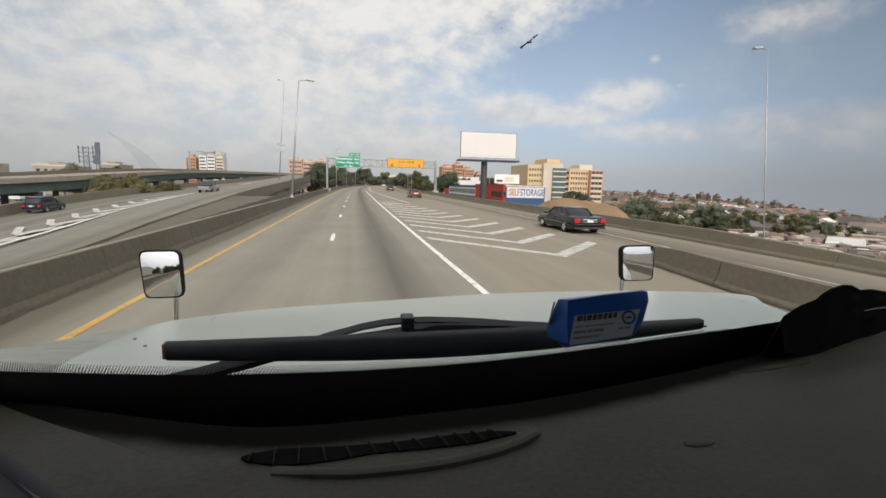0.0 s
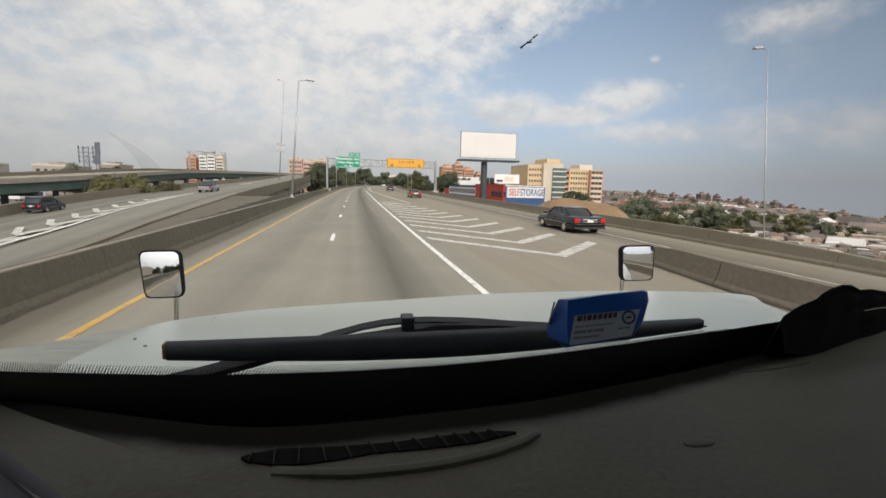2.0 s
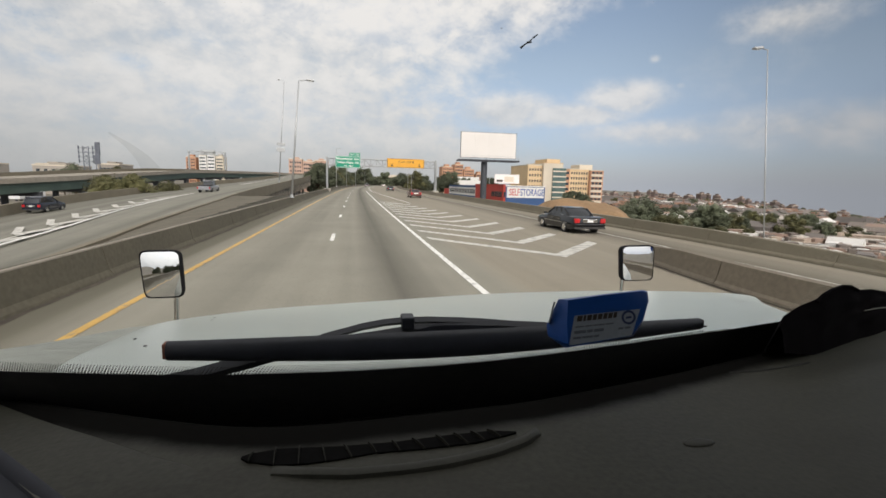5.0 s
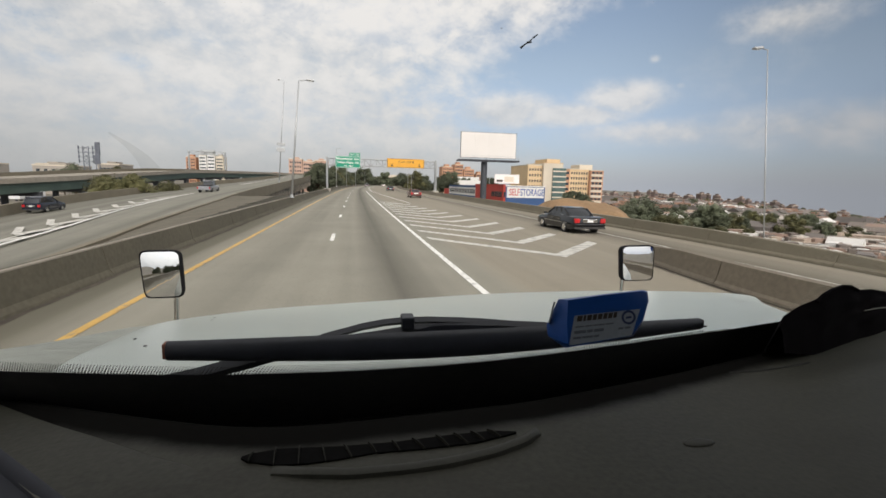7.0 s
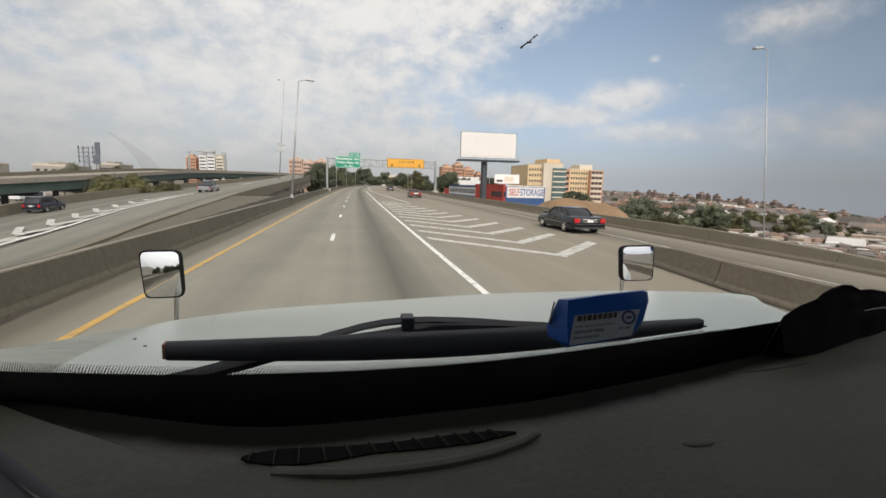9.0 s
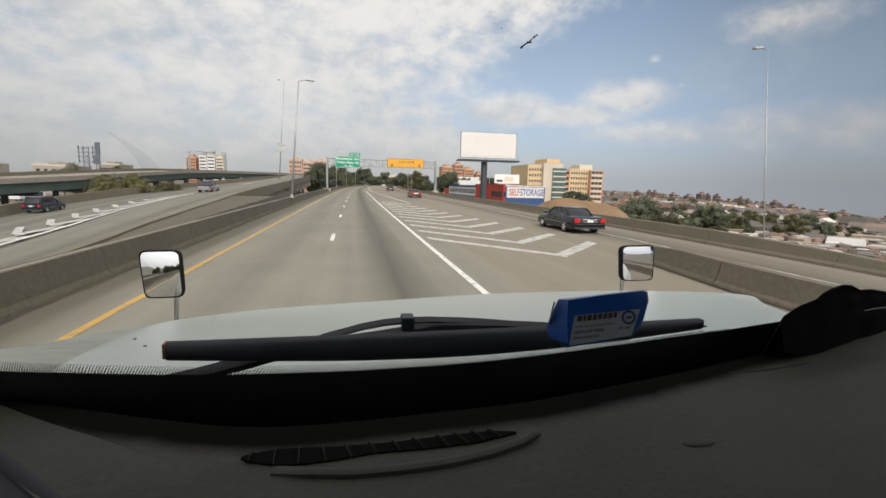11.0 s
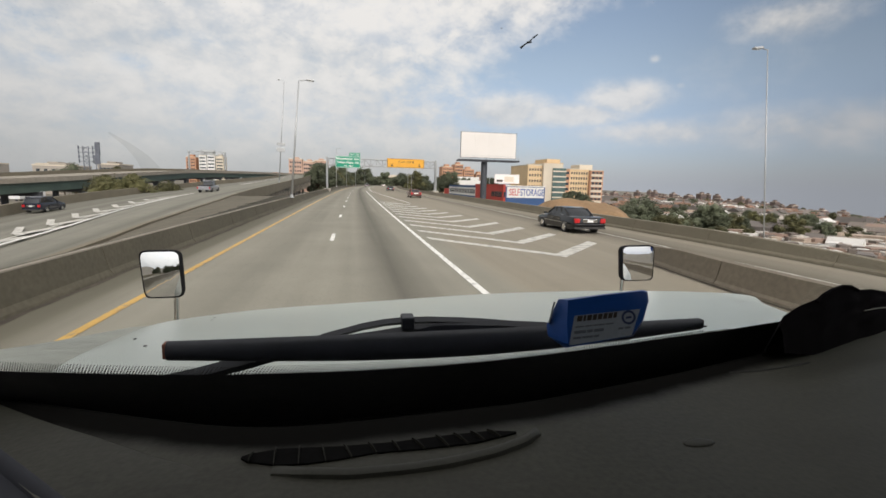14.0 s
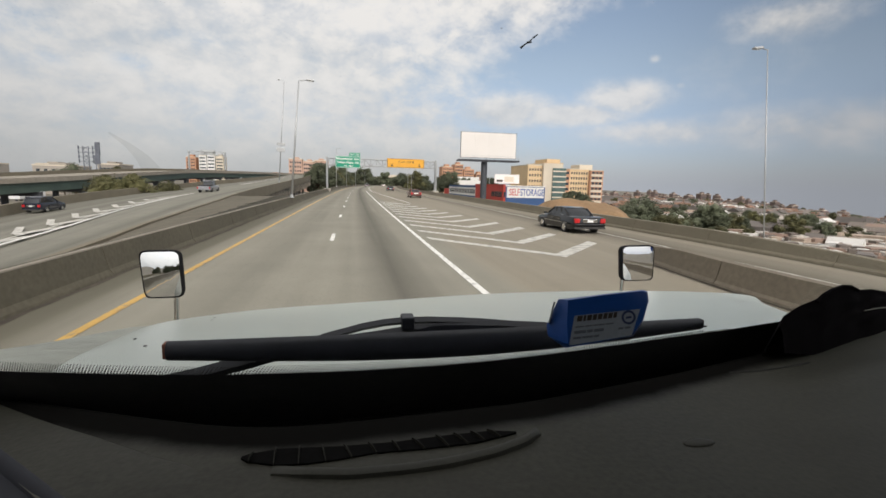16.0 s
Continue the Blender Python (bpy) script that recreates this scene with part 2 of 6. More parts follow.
STEEL_D = mat("dark steel", (0.07, 0.075, 0.085), 0.55, 0.3, vary=0.25, scale=1.0, fine=16, bump=0.1)
BROWN_S = mat("girder steel darkened for shade", (0.030, 0.027, 0.022), 0.7, vary=0.4, scale=0.8, fine=14, bump=0.1)
MAST_G = mat("blue-grey mast paint", (0.11, 0.12, 0.145), 0.6, vary=0.3, scale=1.0, fine=12, bump=0.1)
DULL = mat("dull beige walls", (0.33, 0.30, 0.26), 0.85, vary=0.16, scale=0.2, fine=20, bump=0.1, per_object=0.15)
GREEN_STEEL = mat("green girder paint", (0.068, 0.098, 0.080), 0.6, vary=0.25, scale=0.5, fine=14, bump=0.1)
SIGN_G = mat("green sign sheet", (0.0, 0.26, 0.15), 0.45, vary=0.08, scale=0.8, bump=0.02)
SIGN_Y = mat("yellow sign sheet", (0.72, 0.36, 0.03), 0.45, vary=0.08, scale=0.8, bump=0.02)
SIGN_W = mat("white sign sheet", (0.78, 0.79, 0.77), 0.45, vary=0.04, scale=1.0, bump=0.02)
SIGN_K = mat("black lettering", (0.03, 0.02, 0.015), 0.5, vary=0.1, bump=0.0)
SIGN_B = mat("blue sign sheet", (0.02, 0.07, 0.3), 0.45, vary=0.1, bump=0.0)
SIGN_R = mat("red sign sheet", (0.5, 0.03, 0.03), 0.45, vary=0.1, bump=0.0)
BOARD_W = mat("blank billboard sheet", (0.74, 0.71, 0.67), 0.6, vary=0.04, scale=0.3, fine=10, bump=0.05)
SOIL = mat("bare soil", (0.25, 0.16, 0.085), 0.95, vary=0.35, scale=0.25, fine=12, bump=0.6, depth=0.1)
GROUND = mat("town ground", (0.11, 0.105, 0.075), 0.95, vary=0.45, scale=0.03, fine=10, bump=0.4, depth=0.2, tint=(0.17, 0.15, 0.12))
LEAF = mat("foliage", (0.062, 0.073, 0.043), 0.75, vary=0.5, scale=0.6, fine=6, bump=0.0, tint=(0.090, 0.102, 0.060), per_object=0.3)
LEAF_B = mat("olive foliage", (0.065, 0.068, 0.024), 0.75, vary=0.45, scale=0.6, fine=6, bump=0.0, tint=(0.095, 0.09, 0.035), per_object=0.3)
BARK = mat("bark", (0.09, 0.065, 0.045), 0.9, vary=0.4, scale=2, fine=10, bump=0.5)
BRICK_O = mat("orange brick", (0.46, 0.25, 0.15), 0.85, vary=0.14, scale=0.15, fine=20, bump=0.1)
BRICK_T = mat("tan brick", (0.66, 0.49, 0.29), 0.85, vary=0.12, scale=0.15, fine=20, bump=0.1)
PINK = mat("pinkish brick", (0.52, 0.35, 0.27), 0.85, vary=0.14, scale=0.15, fine=20, bump=0.1)
CREAM = mat("cream cladding", (0.62, 0.55, 0.44), 0.8, vary=0.1, scale=0.15, fine=20, bump=0.1)
PANE = mat("dark window panes", (0.035, 0.045, 0.055), 0.12, vary=0.3, scale=0.5, bump=0.0)
PANE_G = mat("green glazing", (0.09, 0.14, 0.13), 0.15, vary=0.3, scale=0.5, bump=0.0)
RED = mat("red render", (0.45, 0.055, 0.038), 0.75, vary=0.12, scale=0.3, fine=20, bump=0.08)
BLUE = mat("blue render", (0.033, 0.082, 0.205), 0.7, vary=0.12, scale=0.3, fine=20, bump=0.08)
WHITE_R = mat("white render", (0.72, 0.71, 0.68), 0.75, vary=0.08, scale=0.4, fine=20, bump=0.08)
ROOF_A = mat("grey roofing", (0.165, 0.145, 0.13), 0.9, vary=0.3, scale=0.4, per_object=0.45)
ROOF_B = mat("brown shingle roofing", (0.21, 0.12, 0.08), 0.9, vary=0.3, scale=0.4, per_object=0.35)
WALL_A = mat("pale house walls", (0.50, 0.45, 0.38), 0.85, vary=0.15, scale=0.4, per_object=0.35)
WALL_B = mat("brick house walls", (0.32, 0.20, 0.15), 0.85, vary=0.2, scale=0.4, per_object=0.3)
TRUCK_W = mat("white truck paint", (0.41, 0.45, 0.41), 0.34, vary=0.07, scale=2.2, fine=9, bump=0.02, tint=(0.43, 0.465, 0.42))
# near wing only: dust, plus the shade of its facing put into the colour
TRUCK_D = mat("dusty white truck paint darkened for shade", (0.250, 0.260, 0.222), 0.6, vary=0.20, scale=4.5, fine=6, bump=0.02, tint=(0.300, 0.310, 0.265))
RUBBER = mat("black rubber", (0.012, 0.012, 0.014), 0.55, vary=0.3, scale=8, fine=8, bump=0.1, depth=0.002)
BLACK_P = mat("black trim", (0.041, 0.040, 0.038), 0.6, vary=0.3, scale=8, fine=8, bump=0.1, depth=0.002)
SENSOR = mat("smoked sensor cover", (0.019, 0.0185, 0.0145), 0.7, vary=0.3, scale=60, fine=6, bump=0.05, depth=0.001, spec=0.12)
VENT_R = mat("grey vent plastic", (0.0375, 0.0370, 0.0290), 0.6, vary=0.2, scale=14, fine=20, bump=0.1, depth=0.001, spec=0.2)
# near-black colour in place of the shade inside a real recess
VENT_H = mat("black for the vent slot's shade", (0.0045, 0.0043, 0.0042), 0.95, vary=0.4, scale=40, fine=6, bump=0.0, spec=0.05)


def dash_mat():
    """Scuffed grey vinyl, its colour fading to black towards the glass as painted shade; v: metres past the fade's
    middle.
    """
    m = mat("grey dashboard vinyl", (0.0385, 0.0385, 0.0290), 0.6, vary=0.30, scale=4.5, fine=40, bump=0.25, depth=0.002, spec=0.22, tint=(0.0410, 0.0400, 0.0300))
    nt = m.node_tree
    N, L = nt.nodes.new, nt.links.new
    b = nt.nodes["Principled BSDF"]
    src = b.inputs["Base Color"].links[0].from_socket
    tc, uv, sep = N("ShaderNodeTexCoord"), N("ShaderNodeUVMap"), N("ShaderNodeSeparateXYZ")
    uv.uv_map = "UVMap"
    L(uv.outputs[0], sep.inputs[0])
    fade_noise, smudge = N("ShaderNodeTexNoise"), N("ShaderNodeTexNoise")
    for n, sc in ((fade_noise, 26.0), (smudge, 9.0)):
        n.inputs["Scale"].default_value, n.inputs["Detail"].default_value, n.inputs["Roughness"].default_value = sc, 4.0, 0.6
        L(tc.outputs["Object"], n.inputs["Vector"])
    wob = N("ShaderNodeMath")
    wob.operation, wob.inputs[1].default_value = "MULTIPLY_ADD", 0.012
    L(fade_noise.outputs["Fac"], wob.inputs[0]), L(sep.outputs[1], wob.inputs[2])
    # how far the vinyl's colour is darkened for the shade before the glass
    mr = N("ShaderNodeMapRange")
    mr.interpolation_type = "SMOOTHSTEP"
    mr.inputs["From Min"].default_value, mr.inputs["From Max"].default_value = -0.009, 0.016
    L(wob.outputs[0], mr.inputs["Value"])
    dusty = N("ShaderNodeMix")
    dusty.data_type = "RGBA"
    dr = N("ShaderNodeMapRange")
    dr.inputs["From Min"].default_value, dr.inputs["From Max"].default_value, dr.inputs["To Max"].default_value = 0.5, 0.75, 0.5
    L(smudge.outputs["Fac"], dr.inputs["Value"]), L(dr.outputs[0], dusty.inputs["Factor"]), L(src, dusty.inputs["A"])
    dusty.inputs["B"].default_value = (0.021, 0.020, 0.016, 1)
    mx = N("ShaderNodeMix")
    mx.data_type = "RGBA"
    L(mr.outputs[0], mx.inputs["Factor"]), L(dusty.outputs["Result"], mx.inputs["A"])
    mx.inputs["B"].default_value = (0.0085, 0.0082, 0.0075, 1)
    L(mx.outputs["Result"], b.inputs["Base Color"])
    # the painted shade loses its sheen as well
    sheen = N("ShaderNodeMapRange")
    sheen.inputs["To Min"].default_value, sheen.inputs["To Max"].default_value = 0.22, 0.0
    L(mr.outputs[0], sheen.inputs["Value"]), L(sheen.outputs[0], b.inputs["Specular IOR Level"])
    return m


DASH = dash_mat()
CLOTH = mat("black cloth", (0.0058, 0.0050, 0.0054), 0.9, vary=0.4, scale=14, fine=30, bump=0.3, depth=0.002, spec=0.02)
BLADE = mat("blue-black wiper rubber", (0.013, 0.0145, 0.020), 0.5, vary=0.3, scale=12, fine=8, bump=0.1, depth=0.001)
PALE_TRIM = mat("pale worn trim edge", (0.10, 0.095, 0.075), 0.6, vary=0.3, scale=30, fine=6, bump=0.05, depth=0.001)
NAVY_T = mat("dark navy trim", (0.011, 0.0125, 0.020), 0.8, vary=0.2, scale=20, fine=8, bump=0.05, depth=0.001)
BLACK_T = mat("black flocked trough", (0.042, 0.041, 0.039), 0.95, vary=0.3, scale=30, fine=6, bump=0.1, depth=0.001, spec=0.1)
CABIN = mat("grey cab lining", (0.08, 0.08, 0.078), 0.9, vary=0.15, scale=4, fine=30, bump=0.2)
CHROME = mat("chrome", (0.75, 0.75, 0.75), 0.12, 1.0, vary=0.05, scale=4, bump=0.0)
MIRROR = mat("mirror glass", (0.68, 0.685, 0.68), -0.06, 1.0, vary=0.02, scale=3, bump=0.0)
TAG_B = mat("blue plastic tag", (0.005, 0.050, 0.22), 0.4, vary=0.1, scale=20, fine=8, bump=0.03, depth=0.001)
TAG_P = mat("grey print", (0.09, 0.10, 0.12), 0.5, vary=0.2, scale=60, bump=0.0)
TAG_P2 = mat("dark blue print", (0.02, 0.03, 0.08), 0.5, vary=0.2, scale=60, bump=0.0)
TAG_W = mat("tag sticker", (0.22, 0.245, 0.275), 0.5, vary=0.12, scale=40, fine=6, bump=0.0)
CAR_K = mat("black car paint", (0.007, 0.0075, 0.009), 0.08, vary=0.2, scale=2, bump=0.0, spec=0.45)
CAR_R = mat("red car paint", (0.13, 0.03, 0.024), 0.25, vary=0.2, scale=2, bump=0.0)
CAR_N = mat("navy car paint", (0.014, 0.016, 0.026), 0.25, vary=0.2, scale=2, bump=0.0)
CAR_S = mat("silver car paint", (0.30, 0.31, 0.33), 0.3, 0.4, vary=0.1, scale=2, bump=0.0)
CAR_W = mat("white car paint", (0.7, 0.7, 0.7), 0.3, vary=0.05, scale=2, bump=0.0)
TAIL = mat("red tail lamp", (0.48, 0.020, 0.022), 0.2, vary=0.1, scale=9, bump=0.0)
CAR_GLASS = mat("dark car glass", (0.02, 0.023, 0.027), 0.06, vary=0.1, scale=3, bump=0.0)
WINDSCREEN = glass_mat("windscreen glass", (0.97, 0.985, 0.985), 0.03)
GRIME = mat("smear on glass", (0.10, 0.095, 0.085), 0.9, vary=0.3, scale=60, fine=4, bump=0.0)
SMEAR = glass_mat("wiped smear", (0.90, 0.90, 0.89), 0.0)
BRICK_D = mat("dull brown brick", (0.165, 0.122, 0.108), 0.9, vary=0.2, scale=0.2, fine=20, bump=0.1, per_object=0.3)
RUST = mat("rusty grate", (0.07, 0.05, 0.035), 0.85, 0.2, vary=0.4, scale=6, bump=0.3)


def town_mat():
    """Each house takes its own tone out of a row of plaster, brick and roof-felt colours."""
    m = mat("town plaster and roofs", (0.4, 0.36, 0.31), 0.9, vary=0.2, scale=0.3, fine=12, bump=0.1)
    nt = m.node_tree
    N, L = nt.nodes.new, nt.links.new
    b = nt.nodes["Principled BSDF"]
    src = b.inputs["Base Color"].links[0].from_socket
    geo, ramp, mx = N("ShaderNodeNewGeometry"), N("ShaderNodeValToRGB"), N("ShaderNodeMix")
    ramp.color_ramp.interpolation = "CONSTANT"
    el = ramp.color_ramp.elements
    el[0].color, el[1].color, el[1].position = (0.13, 0.105, 0.09, 1), (0.52, 0.48, 0.43, 1), 0.34
    for p, c in ((0.46, (0.24, 0.15, 0.11, 1)), (0.62, (0.40, 0.31, 0.235, 1)), (0.73, (0.12, 0.105, 0.1, 1)), (0.88, (0.76, 0.75, 0.72, 1))):
        el.new(p).color = c
    L(geo.outputs["Random Per Island"], ramp.inputs[0])
    mx.data_type, mx.inputs["Factor"].default_value = "RGBA", 0.8
    L(src, mx.inputs["A"]), L(ramp.outputs[0], mx.inputs["B"]), L(mx.outputs["Result"], b.inputs["Base Color"])
    return m


TOWN = town_mat()

# ---------------------------------------------------------------- building helpers


def part(name, bm, material, parent=None, label="", smooth=False):
    """Links a bmesh as one mesh object, under a thing or a part."""
    me = bpy.data.meshes.new(name)
    bmesh.ops.recalc_face_normals(bm, faces=bm.faces[:])
    bm.to_mesh(me)
    bm.free()
    me.materials.append(material)
    if smooth:
        me.shade_smooth()
        if smooth == "auto":
            me.set_sharp_from_angle(angle=radians(38))
    ob = new(name, me)
    if parent is not None:
        ob.parent = parent
    if label:
        ob["label"] = label
    return ob


def empty(name, m, label, category, group="", kind=""):
    ob = new(name)
    ob.empty_display_size = 0.2
    ob.matrix_basis = m
    return tagged(ob, label, category, group, kind)


def box(bm, x0, x1, y0, y1, z0, z1, bevel=0.0, m=None):
    r = bmesh.ops.create_cube(bm, size=1.0)
    vs = r["verts"]
    for v in vs:
        v.co = Vector(((x0 + x1) / 2 + v.co.x * (x1 - x0), (y0 + y1) / 2 + v.co.y * (y1 - y0), (z0 + z1) / 2 + v.co.z * (z1 - z0)))
    if m is not None:
        bmesh.ops.transform(bm, matrix=m, verts=vs)
    if bevel:
        es = list({e for v in vs for e in v.link_edges})
        bmesh.ops.bevel(bm, geom=es, offset=bevel, segments=2, affect="EDGES", profile=0.6)
    return bm


def rod(bm, a, b, r0, r1=None, seg=8):
    a, b = Vector(a), Vector(b)
    d = b - a
    rot = d.to_track_quat("Z", "Y").to_matrix().to_4x4()
    bmesh.ops.create_cone(bm, cap_ends=True, segments=seg, radius1=r0, radius2=r0 if r1 is None else r1, depth=d.length, matrix=Matrix.Translation((a + b) / 2) @ rot)
    return bm


def loft(bm, rings, closed=True, caps=True):
    vs = [[bm.verts.new(p) for p in r] for r in rings]
    n = len(rings[0])
    for a, b in zip(vs, vs[1:]):
        for i in range(n if closed else n - 1):
            j = (i + 1) % n
            bm.faces.new((a[i], a[j], b[j], b[i]))
    if caps and closed:
        bm.faces.new(vs[0][::-1])
        bm.faces.new(vs[-1])
    return bm


def B():
    return bmesh.new()


def steps(a, b, n):
    return [a + (b - a) * i / n for i in range(n + 1)]


# ---------------------------------------------------------------- plan of the roads


def bend(y):
    """Sideways run of the main road, which curves to the right ahead."""
    b = 8.0e-5 * max(0.0, y) ** 2
    if y > 130:
        b += 2.2e-4 * (y - 130) ** 2
    return b


LEFT_Y = (-170, 10, 23, 33, 60, 110, 150, 200, 260, 340)


def eased(y, values):
    """Value along the left-hand road, smoothed between its stations."""
    return float(np.mean([np.interp(y + d, LEFT_Y, values) for d in (-12, -8, -4, 0, 4, 8, 12)]))


def bend_left(y):
    """Near edge of the left-hand road, which swings away and climbs."""
    return eased(y, (-8.6, -8.9, -10.6, -12.0, -14.3, -15.6, -14.8, -16.0, -24.0, -44.0))


def rise_left(y):
    return eased(y, (-1.4, -1.35, -1.2, -0.9, 0.15, 1.5, 3.0, 4.4, 5.6, 6.6))


def width_left(y):
    return eased(y, (12.8, 13.5, 14.5, 16.2, 19.5, 20, 17, 15, 14, 14))


def outer(y):
    """Edge of the right-hand slip road."""
    return 15.2 + 1.8 * (1 - math.exp(-max(0.0, y) / 14.0)) if y > 0 else 15.2


def sweep(bm, ys, profile, off=bend, lift=None, uv=False):
    """Carries a cross profile (x, z) along the road. profile may be a function of y."""
    rings = []
    for y in ys:
        pr = profile(y) if callable(profile) else profile
        h = lift(y) if lift else 0.0
        rings.append([(off(y) + x, y, z + h) for x, z in pr])
    vs = [[bm.verts.new(p) for p in r] for r in rings]
    layer = bm.loops.layers.uv.new("UVMap") if uv else None
    for k in range(len(vs) - 1):
        for i in range(len(vs[0]) - 1):
            f = bm.faces.new((vs[k][i], vs[k][i + 1], vs[k + 1][i + 1], vs[k + 1][i]))
            if uv:
                for lp in f.loops:
                    v = lp.vert.co
                    lp[layer].uv = (v.x - off(v.y), v.y)
    return bm


YS = steps(-160, 0, 20)[:-1] + steps(0, 160, 80)[:-1] + steps(160, 460, 75)

# road slab: one sheet with its thickness and retaining side walls
def slab(y):
    return [(-7.2, -7.5), (-7.2, -0.02), (-5.6, 0.0), (-4.1, 0.0), (-0.8, 0.03), (3.2, 0.0), (10.0, -0.03), (outer(y) + 0.2, -0.08), (outer(y) + 1.9, -0.1), (outer(y) + 1.9, -8.5)]


tagged(part("road", sweep(B(), YS, slab, uv=True), ASPHALT), "worn grey asphalt motorway with oil-darkened wheel tracks", "road", kind="structure")


def left_slab(y):
    w = width_left(y)
    return [(-w - 0.6, -2.6), (-w - 0.6, -1.25), (-w, -1.25), (-w * 0.5, -0.6), (-0.6, 0.0), (-0.08, 0.0), (-0.08, -0.9 if y > 5 else -6.0)]


YL = steps(-160, 0, 20)[:-1] + steps(0, 160, 80)[:-1] + steps(160, 330, 50)
tagged(part("road_left", sweep(B(), YL, left_slab, bend_left, rise_left, uv=True), ASPHALT_L), "pale worn asphalt roadway rising on a viaduct", "road", kind="structure")


def barrier(name, ys, prof, off, lift, mat_body, label, panel=6.0):
    """A concrete barrier cast in lengths, each with its own joint, and a paler coping."""
    th = empty(name, Matrix.Identity(4), label, "barrier", kind="structure")
    y0, y1 = ys
    n = max(1, round((y1 - y0) / panel))
    for i in range(n):
        a, b = y0 + (y1 - y0) * i / n, y0 + (y1 - y0) * (i + 1) / n
        bm = B()
        rings = []
        for y in steps(a + 0.012, b - 0.012, 3):
            pr = prof(y) if callable(prof) else prof
            h = lift(y) if lift else 0.0
            rings.append([(off(y) + x, y, z + h) for x, z in pr])
        loft(bm, rings)
        part("panel", bm, mat_body, th)
    return th


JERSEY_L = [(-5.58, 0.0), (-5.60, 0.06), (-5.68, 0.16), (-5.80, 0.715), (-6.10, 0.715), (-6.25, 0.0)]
barrier("barrier_left", (-150, 420), JERSEY_L, lambda y: bend(y) - 0.008 * max(0, min(y, 60)), None, CONCRETE_L, "weathered brown-grey concrete barrier along the motorway, coloured darker for lens falloff")
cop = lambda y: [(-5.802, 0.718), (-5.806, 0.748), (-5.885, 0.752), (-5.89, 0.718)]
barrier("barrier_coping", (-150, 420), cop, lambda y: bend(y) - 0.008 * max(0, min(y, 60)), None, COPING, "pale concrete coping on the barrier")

def par_h(y):
    """The parapet drops where the hard shoulder begins."""
    return float(np.interp(y, (28, 50), (0.86, 0.45)))


def par_b(y):
    """Its foot: a retaining wall first, an open viaduct farther on."""
    return -3.4 if y < 66 else -1.3


barrier("parapet_right", (4, 320), lambda y: [(0.0, par_b(y)), (0.0, par_h(y)), (-0.30, par_h(y)), (-0.36, 0.002), (-0.078, 0.002), (-0.078, par_b(y))], bend_left, rise_left, CONCRETE, "brown concrete parapet of the rising viaduct", 8.0)


# added slope in place of the wall face, turned upward to catch sky light
def slope_at(y, t):
    xa, za, xb, zb = bend(y) - 6.20 - 0.008 * y, 0.45, bend_left(y) + 0.01, rise_left(y) + par_h(y) - 0.12
    return (xa + (xb - xa) * t, y, za + (zb - za) * t + 0.05 * noise.noise((y * 0.5, t * 3, 1.7)))


bm = B()
verge = [[bm.verts.new(slope_at(y, t)) for t in steps(0, 1, 6)] for y in steps(6, 58, 60)]
for a, b in zip(verge, verge[1:]):
    for i in range(6):
        bm.faces.new((a[i], a[i + 1], b[i + 1], b[i]))
tagged(part("verge", bm, SLOPE_FILL, smooth=True), "brown sloping sheet added between the barrier and the side road for its wall", "verge", kind="structure")
# dark weeds and litter in its hollow, with a ragged upper edge
bm = B()
weeds = []
for y in steps(6, 58, 260):
    top = 0.34 + 0.16 * noise.noise((y * 0.6, 3.0, 0.0)) + 0.16 * noise.noise((y * 3.1, 1.0, 5.0))
    weeds.append([bm.verts.new(Vector(slope_at(y, t)) + Vector((0, 0, 0.03 + (0.10 + 0.10 * noise.noise((y * 4.0, t * 9, 2.0))) * math.sin(math.pi * i / 3)))) for i, t in enumerate(steps(0, max(0.06, top), 3))])
for a, b in zip(weeds, weeds[1:]):
    for i in range(3):
        bm.faces.new((a[i], a[i + 1], b[i + 1], b[i]))
tagged(part("verge_weeds", bm, WEEDS), "dark dry weeds and litter along the barrier's back", "weeds", kind="structure")


def par_left(y):
    w = width_left(y)
    return [(-w, -1.25), (-w - 0.08, -0.25), (-w - 0.45, -0.25), (-w - 0.55, -2.0)]


barrier("parapet_left", (-150, 320), par_left, bend_left, rise_left, CONCRETE, "brown concrete wall on the far side of the side road", 8.0)


def out_prof(y):
    """The barrier grows from a low parapet beside the gore to its full height."""
    o, h = outer(y), float(np.interp(y, (8.5, 12, 18), (0.26, 0.43, 0.60)))
    return [(o, -0.07), (o + 0.03, 0.02), (o + 0.12, 0.10), (o + 0.24, h), (o + 0.58, h), (o + 0.72, -0.07)]


barrier("barrier_right", (-150, 420), out_prof, bend, None, CONCRETE, "weathered concrete barrier beside the slip road")


def gore_prof(y):
    g = 9.05 + 1.5 * max(0.0, (y - 7) / 9.5) ** 1.6 if y > 7 else 9.05
    h = 0.62 * max(0.30, min(1.0, (16.4 - y) / 3.6))
    return [(g, -0.04), (g + 0.03, 0.05), (g + 0.10, 0.12), (g + 0.22, h), (g + 0.56, h), (g + 0.7, -0.04)]


barrier("barrier_gore", (-150, 15.6), gore_prof, bend, None, CONCRETE_G, "brown concrete barrier that ends at the painted gore", 6.0)

